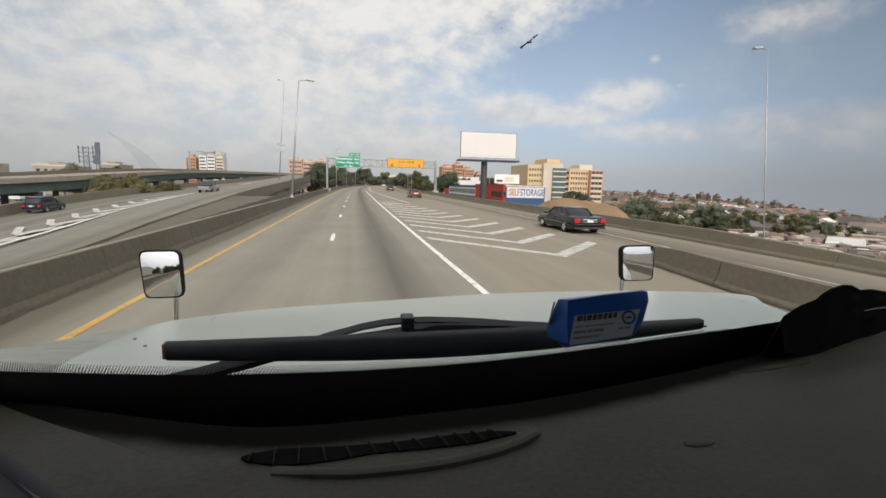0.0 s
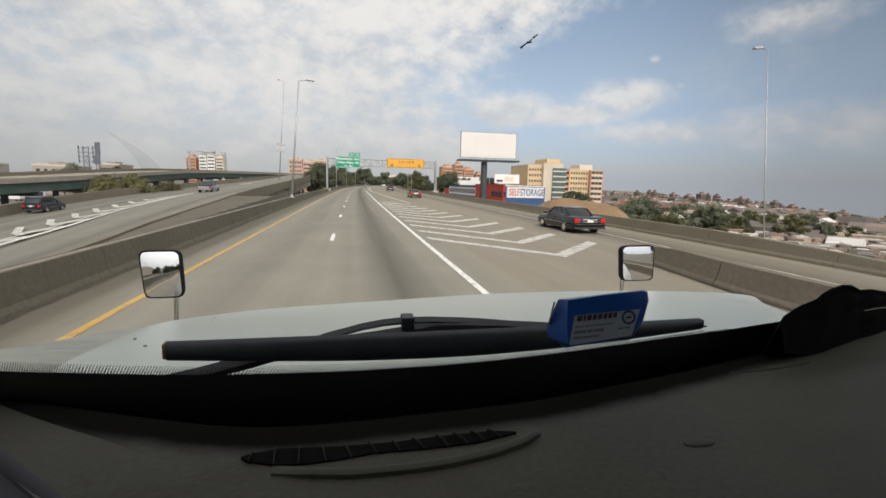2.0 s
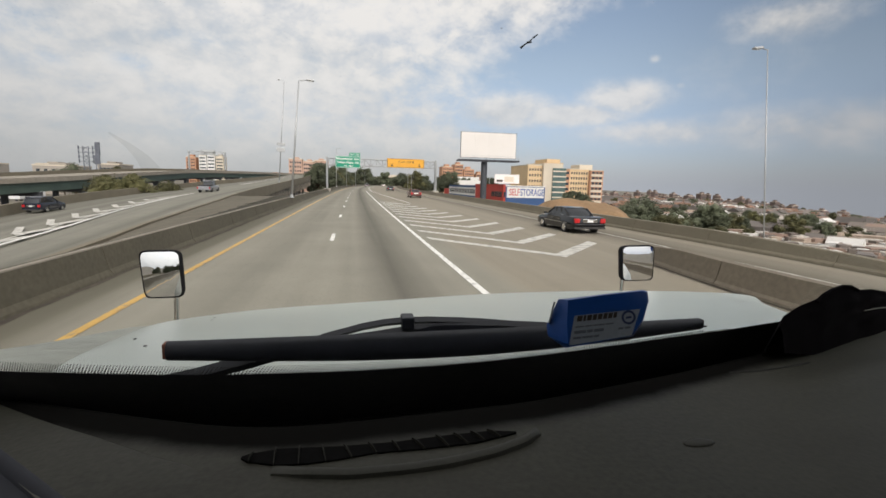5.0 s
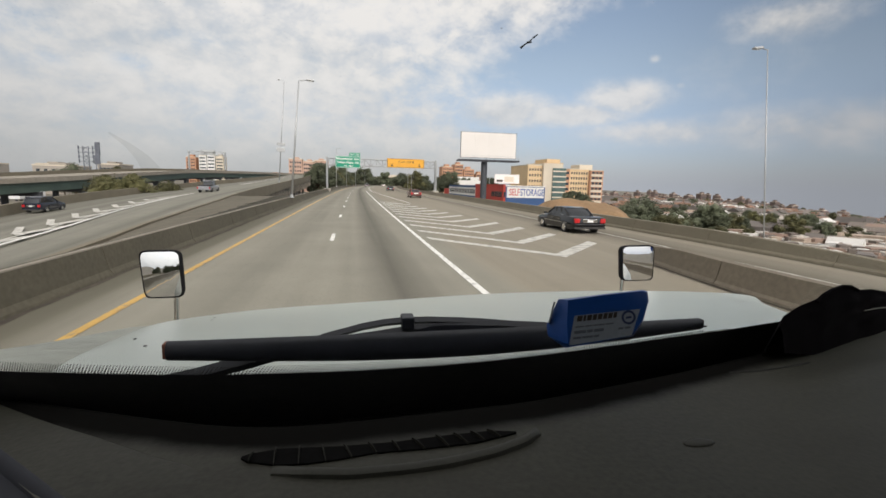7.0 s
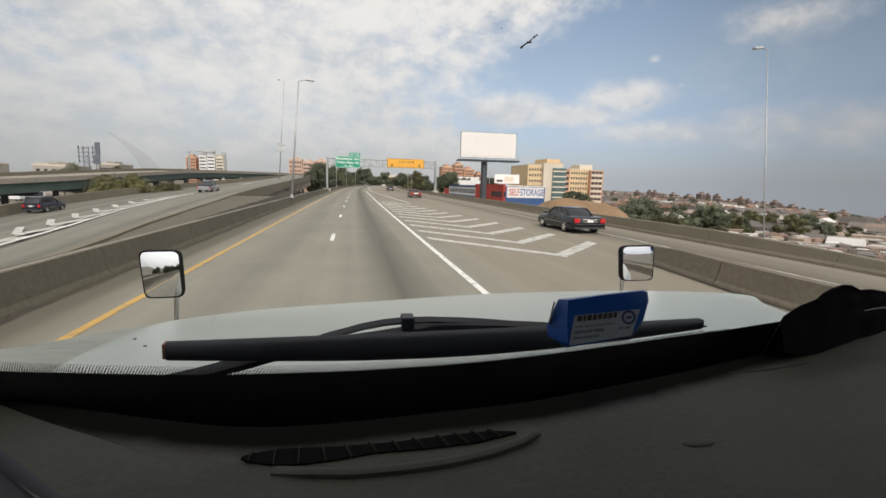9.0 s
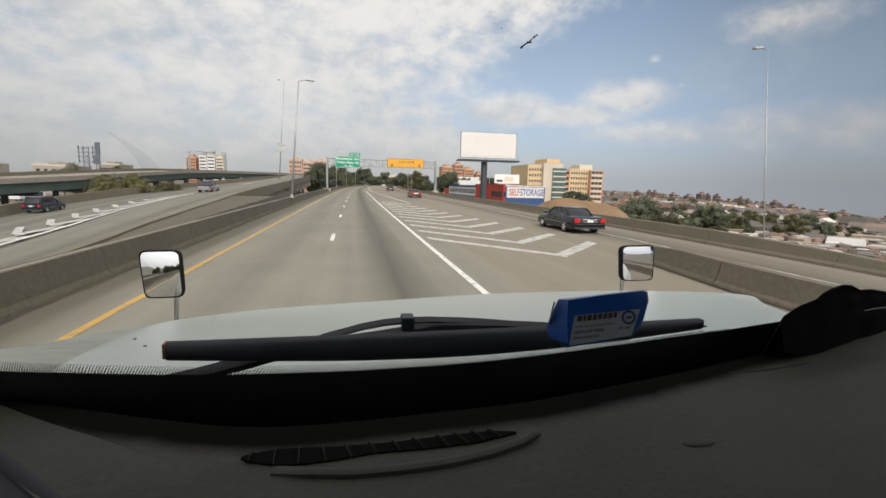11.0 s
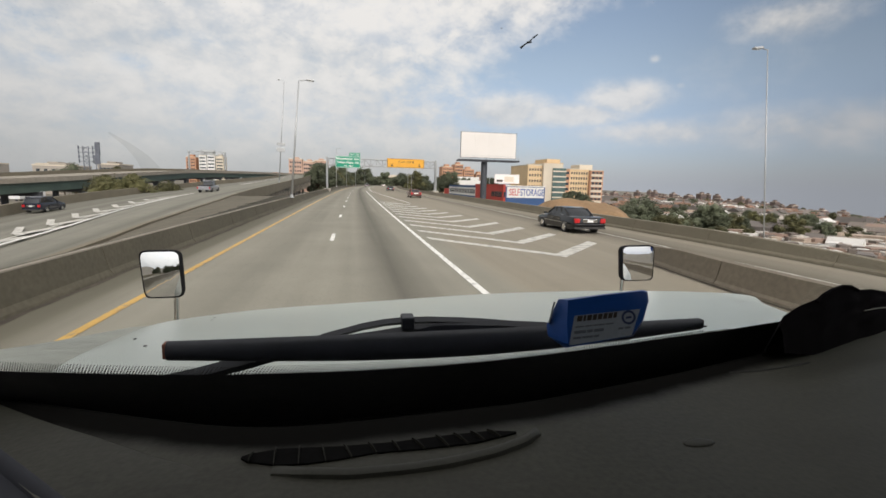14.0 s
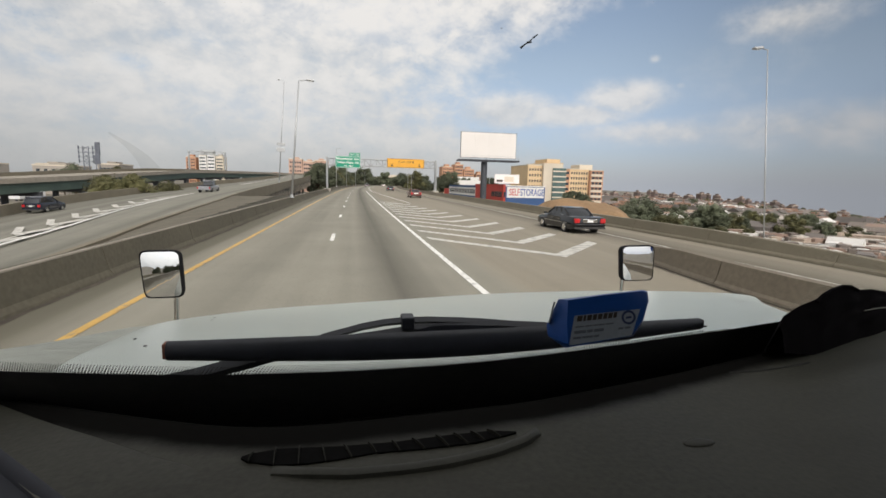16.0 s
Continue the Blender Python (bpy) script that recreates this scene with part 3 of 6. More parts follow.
# grit that gathers at the barrier feet
def grit(name, ys, u, w, seed):
    bm = B()
    rows = []
    for y in ys:
        e = w * (0.6 + 0.8 * noise.noise((y * 0.35, seed, 0)) + 0.3 * noise.noise((y * 1.7, seed, 4)))
        a = u(y)
        rows.append([bm.verts.new((bend(y) + a, y, 0.006)), bm.verts.new((bend(y) + a + math.copysign(max(0.03, abs(e)), w), y, 0.005))])
    for p, q in zip(rows, rows[1:]):
        bm.faces.new((p[0], p[1], q[1], q[0]))
    tagged(part(name, bm, GRIT), "dark grit lying along the barrier foot", "road grit", kind="structure")


grit("grit_strip", steps(-60, 200, 400), lambda y: -5.585 - 0.008 * max(0, min(y, 60)), 0.22, 1.0)
grit("grit_strip", steps(-60, 15.4, 150), lambda y: gore_prof(y)[0][0] + 0.01, -0.16, 7.0)

# ---------------------------------------------------------------- road paint


def stripe(bm, ys, u0, u1, off=bend, lift=None, h=0.008, z=None):
    zf = z or (lambda u: 0.0)
    rows = []
    for y in ys:
        a = u0(y) if callable(u0) else u0
        b = u1(y) if callable(u1) else u1
        k = lift(y) if lift else 0.0
        rows.append([(off(y) + a, y, k + h + zf(a)), (off(y) + b, y, k + h + zf(b))])
    vs = [[bm.verts.new(p) for p in r] for r in rows]
    for p, q in zip(vs, vs[1:]):
        bm.faces.new((p[0], p[1], q[1], q[0]))
    return bm


def crown(u):
    xs = (-7.2, -5.6, -4.1, -0.8, 3.2, 10.0, 17.0)
    return float(np.interp(u, xs, (-0.02, 0.0, 0.0, 0.03, 0.0, -0.03, -0.08)))


tagged(part("edge_line", stripe(B(), YS, -4.26, -4.10, z=crown), PAINT_Y), "worn yellow edge line on the asphalt", "road marking", kind="structure")
tagged(part("edge_line", stripe(B(), steps(-150, 128, 120), 2.88, 3.06, z=crown), PAINT_W), "white edge line along the gore", "road marking", kind="structure")
tagged(part("edge_line", stripe(B(), steps(8, 430, 160), lambda y: outer(y) - 3.0, lambda y: outer(y) - 2.86, z=crown), PAINT_OLD), "worn white edge line of the slip road", "road marking", kind="structure")
for k in range(-10, 22):
    y0 = 18.4 + 12.3 * k
    ob = part("lane_dash", stripe(B(), steps(y0, y0 + 2.5, 2), -0.88, -0.72, z=crown), PAINT_W)
    tagged(ob, "short white lane dash on the asphalt", "road marking", group="lane dashes", kind="structure")


def chevron(k):
    ya = 14.6 + 3.45 * k
    f = max(0.12, 1 - k / 17.0)
    apex, tip = 3.3 + 4.1 * f, 3.3 + 7.5 * f
    w = 0.80 + 0.04 * k
    bm = B()
    pts = [(3.35, ya + 4.9 * f), (apex, ya), (tip, ya + 3.7 * f)]
    for (x0, y0), (x1, y1) in zip(pts, pts[1:]):
        n = 6
        vs = []
        for i in range(n + 1):
            t = i / n
            x, y = x0 + (x1 - x0) * t, y0 + (y1 - y0) * t
            vs.append((bm.verts.new((bend(y) + x, y - w / 2, 0.010 + crown(x))), bm.verts.new((bend(y) + x, y + w / 2, 0.010 + crown(x)))))
        for a, b in zip(vs, vs[1:]):
            bm.faces.new((a[0], b[0], b[1], a[1]))
    ob = part("chevron", bm, PAINT_OLD)
    tagged(ob, "worn white chevron painted on the gore", "road marking", group="gore chevrons", kind="structure")


for k in range(13):
    chevron(k)
# far gore lines that run together ahead
tagged(part("edge_line", stripe(B(), steps(55, 430, 100), lambda y: 3.3 + 3.6 * math.exp(-(y - 55) / 60.0), lambda y: 3.5 + 3.6 * math.exp(-(y - 55) / 60.0), z=crown), PAINT_W), "white line where the slip road joins", "road marking", kind="structure")


def hatch_u(y):
    """Near edge of the hatched strip."""
    return float(np.interp(y, (20, 35, 47, 65, 100), (-7.2, -7.5, -8.4, -9.0, -10.6)))


def tilt(u):
    return -1.25 * max(0.0, -u / 17.0)


lift0 = lambda y: rise_left(y)
tagged(part("edge_line", stripe(B(), steps(-120, 200, 90), lambda y: hatch_u(y) - 0.16, lambda y: hatch_u(y) + 0.16, bend_left, lift0, 0.12, tilt), PAINT_W), "white line beside the hatching of the side road", "road marking", kind="structure")
tagged(part("edge_line", stripe(B(), steps(-120, 200, 90), lambda y: hatch_u(y) - 0.55 - 0.02 * abs(y - 60), lambda y: hatch_u(y) - 0.35 - 0.02 * abs(y - 60), bend_left, lift0, 0.12, tilt), PAINT_OLD), "worn second white line on the side road", "road marking", kind="structure")
for k in range(-14, 15):
    y0 = 33.0 + 4.75 * k
    bm = B()
    u = hatch_u(y0 + 1) - 1.65
    block_ = [(u - 0.25, y0), (u + 0.28, y0), (u - 1.65, y0 + 4.3), (u - 2.2, y0 + 4.3)]
    y1 = y0 + 2.8
    arm_ = [(u - 0.3, y0 + 0.2), (u + 0.45, y0 - 0.9), (hatch_u(y1), y1 - 0.7), (hatch_u(y1) - 0.3, y1 + 0.6)]
    for h, pts in ((0.125, block_), (0.121, arm_)):
        bm.faces.new([bm.verts.new((bend_left(y) + x, y, rise_left(y) + h + tilt(x))) for x, y in pts])
    tagged(part("hatch_bar", bm, PAINT_OLD), "white hatching bar painted on the side road", "road marking", group="hatching bars", kind="structure")
tagged(part("edge_line", stripe(B(), steps(-120, 300, 90), -1.0, -0.86, bend_left, lift0, 0.05, tilt), PAINT_OLD), "worn white edge line by the parapet", "road marking", kind="structure")

# ---------------------------------------------------------------- ground


def land(x, y):
    t = max(0.0, min(1.0, (x - 28) / 50.0))
    s = max(0.0, x - 0.7 * max(0.0, y))
    z = -7.0 - 9.0 * t * t * (3 - 2 * t) - 1.7e-4 * s * s * (1 if y > -200 else 0)
    z += 1.2 * noise.noise((x * 0.012, y * 0.012, 0.3)) * min(1.0, max(0.0, (abs(x) - 40) / 60.0))
    return max(z, -420.0)


def ground():
    bm = B()
    ax = [-4200, -2200, -1200, -700, -450] + list(range(-320, 1001, 22)) + [1100, 1300, 1600, 2000, 2600, 3400, 4400]
    ay = [-4200, -2000, -900, -400] + list(range(-200, 1001, 25)) + [1200, 1500, 2000, 2800, 4400]
    g = [[bm.verts.new((x, y, land(x, y))) for x in ax] for y in ay]
    for a, b in zip(g, g[1:]):
        for i in range(len(ax) - 1):
            bm.faces.new((a[i], a[i + 1], b[i + 1], b[i]))
    return bm


tagged(part("ground", ground(), GROUND, smooth=True), "dull earth, scrub and paving below the viaducts", "ground", kind="structure")

# ---------------------------------------------------------------- viaducts on the left
gv = empty("viaduct_girders", Matrix.Identity(4), "green steel girders and piers under the rising road, girders coloured dark for the shaded gap", "viaduct", kind="structure")
for x in (-0.35, -5.0, -10.0):
    bm = B()
    rings = []
    for y in steps(24, 320, 60):
        h = rise_left(y)
        o = bend_left(y)
        d = min(2.1, 0.2 + (y - 24) * 0.03)
        rings.append([(o + x - 0.12, y, h - 1.32), (o + x + 0.12, y, h - 1.32), (o + x + 0.12, y, h - 1.32 - d), (o + x - 0.12, y, h - 1.32 - d)])
    # near-black girders: the shade of the gap below the deck is in their colour
    part("girder", loft(bm, rings), BROWN_S, gv)
for k in range(64):
    y = 40 + k * 2.6
    bm = B()
    h, o = rise_left(y), bend_left(y)
    d = min(2.0, 0.2 + (y - 24) * 0.03)
    box(bm, o - 0.22, o - 0.09, y - 0.09, y + 0.09, h - 1.36 - d, h - 1.33)
    part("stiffener", bm, COPING, gv)
for k in range(12):
    y = 34 + 11 * k
    bm = B()
    o, h = bend_left(y), rise_left(y)
    box(bm, o - 1.0, o - 0.3, y - 0.35, y + 0.35, -7.2, h - 1.2, 0.04)
    part("pier", bm, CONCRETE_D, gv)


def far_path(s):
    """The higher viaduct farther to the left: plan and height along its way."""
    pts = ((-96, 20, -2.2), (-74, 62, -0.6), (-62, 100, 1.4), (-62, 145, 3.3), (-62, 190, 4.8), (-52, 250, 5.6), (-36, 320, 6.4), (-10, 400, 7.2), (40, 500, 8.0))
    i = min(int(s), len(pts) - 2)
    t = s - i
    p0, p1, p2, p3 = (Vector(pts[max(0, min(len(pts) - 1, j))]) for j in (i - 1, i, i + 1, i + 2))
    return 0.5 * ((2 * p1) + (p2 - p0) * t + (2 * p0 - 5 * p1 + 4 * p2 - p3) * t * t + (3 * p1 - p0 - 3 * p2 + p3) * t ** 3)


def along(bm, ss, prof):
    rings = []
    for s in ss:
        p, q = far_path(s), far_path(min(7.999, s + 0.01))
        d = (q - p)
        side = Vector((d.y, -d.x, 0)).normalized()
        rings.append([tuple(p + side * a + Vector((0, 0, z))) for a, z in prof])
    return loft(bm, rings)


fv = empty("viaduct_far", Matrix.Identity(4), "elevated road on green steel girders beyond the left road", "viaduct", kind="structure")
SS = steps(0, 7.95, 90)
part("deck", along(B(), SS, [(-7, -0.5), (-7, 0), (5, 0), (5, -0.5)]), COPING, fv)
part("parapet", along(B(), SS, [(5.0, -0.5), (5.0, 0.45), (5.3, 0.45), (5.3, -0.5)]), COPING, fv)
part("parapet", along(B(), SS, [(-7.3, -0.5), (-7.3, 0.8), (-7.0, 0.8), (-7.0, -0.5)]), CONCRETE, fv)
part("girder", along(B(), SS, [(4.6, -0.5), (4.8, -0.5), (4.8, -2.3), (4.6, -2.3)]), GREEN_STEEL, fv)
part("girder", along(B(), SS, [(-1.1, -0.5), (-0.9, -0.5), (-0.9, -2.3), (-1.1, -2.3)]), GREEN_STEEL, fv)
for k in range(26):
    p = far_path(0.15 + k * 0.3)
    bm = B()
    box(bm, p.x + 3.6, p.x + 4.4, p.y - 0.4, p.y + 0.4, -8.0, p.z - 2.3, 0.03)
    box(bm, p.x - 1.4, p.x - 0.6, p.y - 0.4, p.y + 0.4, -8.0, p.z - 2.3, 0.03)
    box(bm, p.x - 2.0, p.x + 5.0, p.y - 0.5, p.y + 0.5, p.z - 3.1, p.z - 2.32, 0.03)
    part("pier", bm, STEEL_D, fv)

# ---------------------------------------------------------------- lamp posts


def lamp_post(m, height, arm, label, r=0.11, sign=False):
    """Tapered steel post with a short arm and a flat luminaire; arm: reach towards +x."""
    th = empty("street_lamp", m, label, "street lamp", "lamp posts")
    part("post", rod(B(), (0, 0, 0), (0, 0, height), r, r * 0.5, 10), GALV, th, smooth=True)
    bm = B()
    box(bm, -0.22, 0.22, -0.22, 0.22, 0, 0.05, 0.01)
    rod(bm, (0, 0, 0.05), (0, 0, 0.35), r * 1.35, r * 1.2, 10)
    part("base", bm, GALV, th)
    part("arm", rod(B(), (0, 0, height - 0.06), (arm, 0, height + 0.12), 0.04, 0.03), GALV, th)
    bm = B()
    s = 1 if arm > 0 else -1
    box(bm, min(arm, arm + s * 0.75), max(arm, arm + s * 0.75), -0.17, 0.17, height + 0.06, height + 0.22, 0.05)
    head = part("head", bm, GALV, th)
    bm = B()
    box(bm, min(arm + s * 0.15, arm + s * 0.65), max(arm + s * 0.15, arm + s * 0.65), -0.12, 0.12, height + 0.03, height + 0.07, 0.01)
    part("lens", bm, SIGN_W, head)
    if sign:
        for z, h in ((height * 0.33, 0.9), (height * 0.33 + 1.2, 0.5)):
            bm = B()
            box(bm, -0.85, 0.85, -0.18, -0.14, z - h / 2, z + h / 2, 0.02)
            part("sign_plate", bm, GALV, th, "small pale sign plate")
    return th


lamp_post(pose(bend(47) - 6.02, 47, 0.70, 0, 4.6, 0), 11.4, 0.7, "tall galvanised street lamp standing on the concrete barrier")
lamp_post(pose(bend_left(106) - 0.35, 106, rise_left(106) + 0.45, 0, 4.2, 0), 22.0, -0.8, "tall galvanised street lamp with a sign, on the viaduct parapet", sign=True)
lamp_post(pose(33.3, 29.4, -7.6, 0, -7.5, 0), 20.8, -0.5, "slim tall street lamp standing below the motorway", 0.065)
for k, y in enumerate((150, 205, 260, 320)):
    lamp_post(pose(bend(y) - 6.5, y, 0.70), 12.2, 0.7, "galvanised street lamp on the barrier of the motorway")
for y in (-6, -62, -118):
    lamp_post(pose(-6.0, y, 0.75), 12.2, 0.7, "galvanised street lamp on the barrier of the motorway")
for x, y in ((60, 190), (30, 240), (40, 300), (52, 370)):
    lamp_post(pose(x, y, -7.2), 17.0, -0.7, "distant street lamp beside the slip road")
lamp_post(pose(15.9, -62, 0.56), 12.2, -0.7, "street lamp on the slip road barrier")

# route marker behind: shields on a post
rs = empty("route_marker", pose(16.2, -27, 0.58), "two route shields with direction plates on a steel post", "road sign")
part("post", rod(B(), (0, 0, 0), (0, 0, 8.5), 0.09, 0.06, 8), GALV, rs)
for z in (2.1, 4.4):
    bm = B()
    prof = [(-0.45, 0.35), (-0.45, 0.0), (-0.28, -0.38), (0, -0.55), (0.28, -0.38), (0.45, 0.0), (0.45, 0.35), (0.2, 0.45), (0, 0.38), (-0.2, 0.45)]
    loft(bm, [[(x, -0.13, z + h) for x, h in prof], [(x, -0.09, z + h) for x, h in prof]])
    sh = part("shield", bm, SIGN_B, rs)
    bm = B()
    box(bm, -0.34, 0.34, -0.137, -0.13, z + 0.18, z + 0.32)
    part("band", bm, SIGN_R, sh)
    bm = B()
    box(bm, -0.45, 0.45, -0.13, -0.1, z + 0.58, z + 0.95)
    part("plate", bm, SIGN_B, rs)

# ---------------------------------------------------------------- sign gantry


def text_part(body, size, m, material, parent, name="lettering", extrude=0.004, spacing=1.0, align="CENTER", bold=0.0):
    cu = bpy.data.curves.new(name, "FONT")
    cu.body, cu.size, cu.extrude, cu.align_x, cu.align_y, cu.space_character, cu.offset = body, size, extrude, align, "CENTER", spacing, bold
    tmp = bpy.data.objects.new(name, cu)
    me = bpy.data.meshes.new_from_object(tmp)
    bpy.data.objects.remove(tmp)
    me.name = name
    me.transform(m)
    me.materials.clear()
    me.materials.append(material)
    ob = new(name, me)
    ob.parent = parent
    return ob


GY = 112.0
FACE = pose(0, 0, 0, 90, 0, 0)      # lettering faces the traffic
gan = empty("sign_gantry", pose(0, GY, 0.0), "galvanised lattice gantry spanning the motorway", "sign gantry")
XL, XR, ZB, ZT, DP = -5.6, 21.0, 6.3, 7.9, 1.5
for x in (XL, XR):
    for y, r in ((-DP / 2, 0.24), (DP / 2, 0.2)):
        bm = B()
        rod(bm, (x, y, -0.1), (x, y, 8.25), r, r * 0.9, 12)
        part("post", bm, GALV, gan, smooth="auto")
    for k in range(4):
        bm = B()
        z0, z1 = 0.9 + k * 1.35, 2.25 + k * 1.35
        ya, yb = (-DP / 2, DP / 2) if k % 2 else (DP / 2, -DP / 2)
        rod(bm, (x, ya, z0), (x, yb, z1), 0.07)
        rod(bm, (x, -DP / 2, z1), (x, DP / 2, z1), 0.06)
        part("leg_brace", bm, GALV, gan)
    bm = B()
    box(bm, x - 0.75, x + 0.75, -DP / 2 - 0.6, DP / 2 + 0.6, -0.6, 0.72, 0.05)
    part("footing", bm, CONCRETE_TOP, gan)
for y in (-DP / 2, DP / 2):
    for z in (ZB, ZT):
        part("chord", rod(B(), (XL, y, z), (XR, y, z), 0.10, None, 10), GALV, gan)
N_BAY = 18
for k in range(N_BAY):
    xa, xb = XL + (XR - XL) * k / N_BAY, XL + (XR - XL) * (k + 1) / N_BAY
    for y in (-DP / 2, DP / 2):
        bm = B()
        rod(bm, (xa, y, ZB if k % 2 else ZT), (xb, y, ZT if k % 2 else ZB), 0.05, None, 6)
        part("lattice", bm, GALV, gan)
        part("upright", rod(B(), (xb, y, ZB), (xb, y, ZT), 0.05, None, 6), GALV, gan)
    bm = B()
    rod(bm, (xa, -DP / 2, ZT), (xb, DP / 2, ZT), 0.04, None, 6)
    part("cross_brace", bm, GALV, gan)
    part("cross_tie", rod(B(), (xb, -DP / 2, ZB), (xb, DP / 2, ZB), 0.04, None, 6), GALV, gan)


def panel_sign(name, x0, x1, z0, z1, sheet, border, label, y=-0.98):
    th = empty(name, pose(0, GY, 0), label, "road sign")
    bm = B()
    box(bm, x0, x1, y - 0.05, y, z0, z1, 0.02)
    body = part("panel", bm, sheet, th)
    w = 0.07
    for a, b, c, d in ((x0 + 0.08, x1 - 0.08, z1 - 0.15, z1 - 0.15 + w), (x0 + 0.08, x1 - 0.08, z0 + 0.08, z0 + 0.08 + w), (x0 + 0.08, x0 + 0.08 + w, z0 + 0.16, z1 - 0.16), (x1 - 0.15, x1 - 0.15 + w, z0 + 0.16, z1 - 0.16)):
        bm = B()
        box(bm, a, b, y - 0.057, y - 0.052, c, d)
        part("border", bm, border, body)
    for k in range(max(2, int((x1 - x0) / 1.5))):
        x = x0 + 0.5 + k * (x1 - x0 - 1.0) / max(1, int((x1 - x0) / 1.5) - 1)
        bm = B()
        rod(bm, (x, -0.7, z0 + 0.1), (x, y - 0.5, z0 - 0.3), 0.035)
        box(bm, x - 0.18, x + 0.18, y - 0.75, y - 0.4, z0 - 0.42, z0 - 0.26, 0.03)
        part("lamp_bracket", bm, GALV, th)
    return th, body


gs, gb = panel_sign("exit_sign", -3.6, 2.3, 5.75, 8.5, SIGN_G, SIGN_W, "green exit sign with white lettering on the gantry")
for body, x, z, sz in (("Westchester", -1.45, 7.85, 0.74), ("Ave", 1.35, 7.85, 0.74), ("White", -2.2, 6.98, 0.74), ("Plains", -0.2, 6.98, 0.74), ("Rd", 1.45, 6.98, 0.74), ("1/2", -1.25, 6.2, 0.55), ("MILE", 0.05, 6.2, 0.5)):
    text_part(body, sz, Matrix.Translation((x, -1.04, z)) @ FACE, SIGN_W, gb, bold=0.012)
tabs = empty("exit_tab_sign", pose(0, GY, 0), "small green exit number plate above the sign", "road sign")
bm = B()
box(bm, -0.35, 2.2, -1.03, -0.98, 8.55, 9.35, 0.02)
tb = part("panel", bm, SIGN_G, tabs)
text_part("EXIT", 0.5, Matrix.Translation((0.35, -1.04, 8.93)) @ FACE, SIGN_W, tb, bold=0.012)
text_part("5A", 0.66, Matrix.Translation((1.6, -1.04, 8.95)) @ FACE, SIGN_W, tb, bold=0.012)
ys_, yb_ = panel_sign("merge_sign", 8.7, 17.9, 6.15, 8.35, SIGN_Y, SIGN_K, "yellow lane merge sign with faded black lettering")
text_part("LANES", 0.62, Matrix.Translation((12.2, -1.04, 7.55)) @ FACE, SIGN_K, yb_)
text_part("MERGE", 0.62, Matrix.Translation((14.5, -1.04, 7.55)) @ FACE, SIGN_K, yb_)
for x in (9.9, 16.7):
    bm = B()
    box(bm, x - 0.09, x + 0.09, -1.04, -1.035, 6.75, 7.15)
    bm.faces.new([bm.verts.new((x + a, -1.04, 6.4 + c)) for a, c in ((0, 0), (0.36, 0.38), (-0.36, 0.38))])
    part("arrow", bm, SIGN_K, yb_)

# ---------------------------------------------------------------- billboard
BBX, BBY = 36.0, 116.0
bb = empty("billboard", pose(BBX, BBY, -8.0, 0, 0, -3), "large blank white billboard on one dark steel column", "billboard")
part("column", rod(B(), (-0.7, 1.2, 0), (-0.7, 1.2, 17.2), 0.85, 0.85, 24), STEEL_D, bb, smooth="auto")
bm = B()
box(bm, -7.6, 7.6, -0.22, 0.22, 17.6, 24.3, 0.03)
fc = part("face_frame", bm, STEEL_D, bb)
for k in range(4):
    bm = B()
    box(bm, -7.5 + k * 3.75, -7.5 + (k + 1) * 3.75 - 0.015, -0.27, -0.225, 17.7, 24.2)
    part("sheet", bm, BOARD_W, bb)
for y in (-1.3, 0.4, 1.6):
    bm = B()
    box(bm, -8.3, 8.3, y - 0.12, y + 0.12, 16.7, 17.05)
    part("beam", bm, STEEL_D, bb)
bm = B()
box(bm, -8.4, 8.4, -1.6, -0.35, 17.06, 17.12)
part("catwalk", bm, STEEL_D, bb)
for k in range(9):
    x = -8 + 2 * k
    bm = B()
    rod(bm, (x, -1.5, 17.1), (x, -1.5, 18.1), 0.03, None, 6)
    part("rail_post", bm, GALV, bb)
for z in (17.6, 18.1):
    part("rail", rod(B(), (-8, -1.5, z), (8, -1.5, z), 0.025, None, 6), GALV, bb)
for k in range(6):
    x = -6.5 + 2.6 * k
    bm = B()
    rod(bm, (x, -1.4, 17.0), (x, -2.6, 16.9), 0.04, None, 6)
    box(bm, x - 0.3, x + 0.3, -2.8, -2.4, 16.9, 17.1, 0.03)
    part("floodlight", bm, STEEL_D, bb)
for k in range(7):
    x = -6.6 + 2.2 * k
    bm = B()
    rod(bm, (x, 0.25, 17.0), (x, 1.7, 17.0), 0.07, None, 6)
    rod(bm, (x, 1.7, 17.0), (x, 0.25, 23.5), 0.06, None, 6)
    part("back_brace", bm, STEEL_D, bb)

# ---------------------------------------------------------------- buildings
shared = {}


def shared_box(key, sx, sy, sz, material, bevel=0.0):
    if key not in shared:
        bm = B()
        box(bm, -sx / 2, sx / 2, -sy / 2, sy / 2, -sz / 2, sz / 2, bevel)
        me = bpy.data.meshes.new(key)
        bmesh.ops.recalc_face_normals(bm, faces=bm.faces[:])
        bm.to_mesh(me)
        bm.free()
        me.materials.append(material)
        shared[key] = me
    return shared[key]


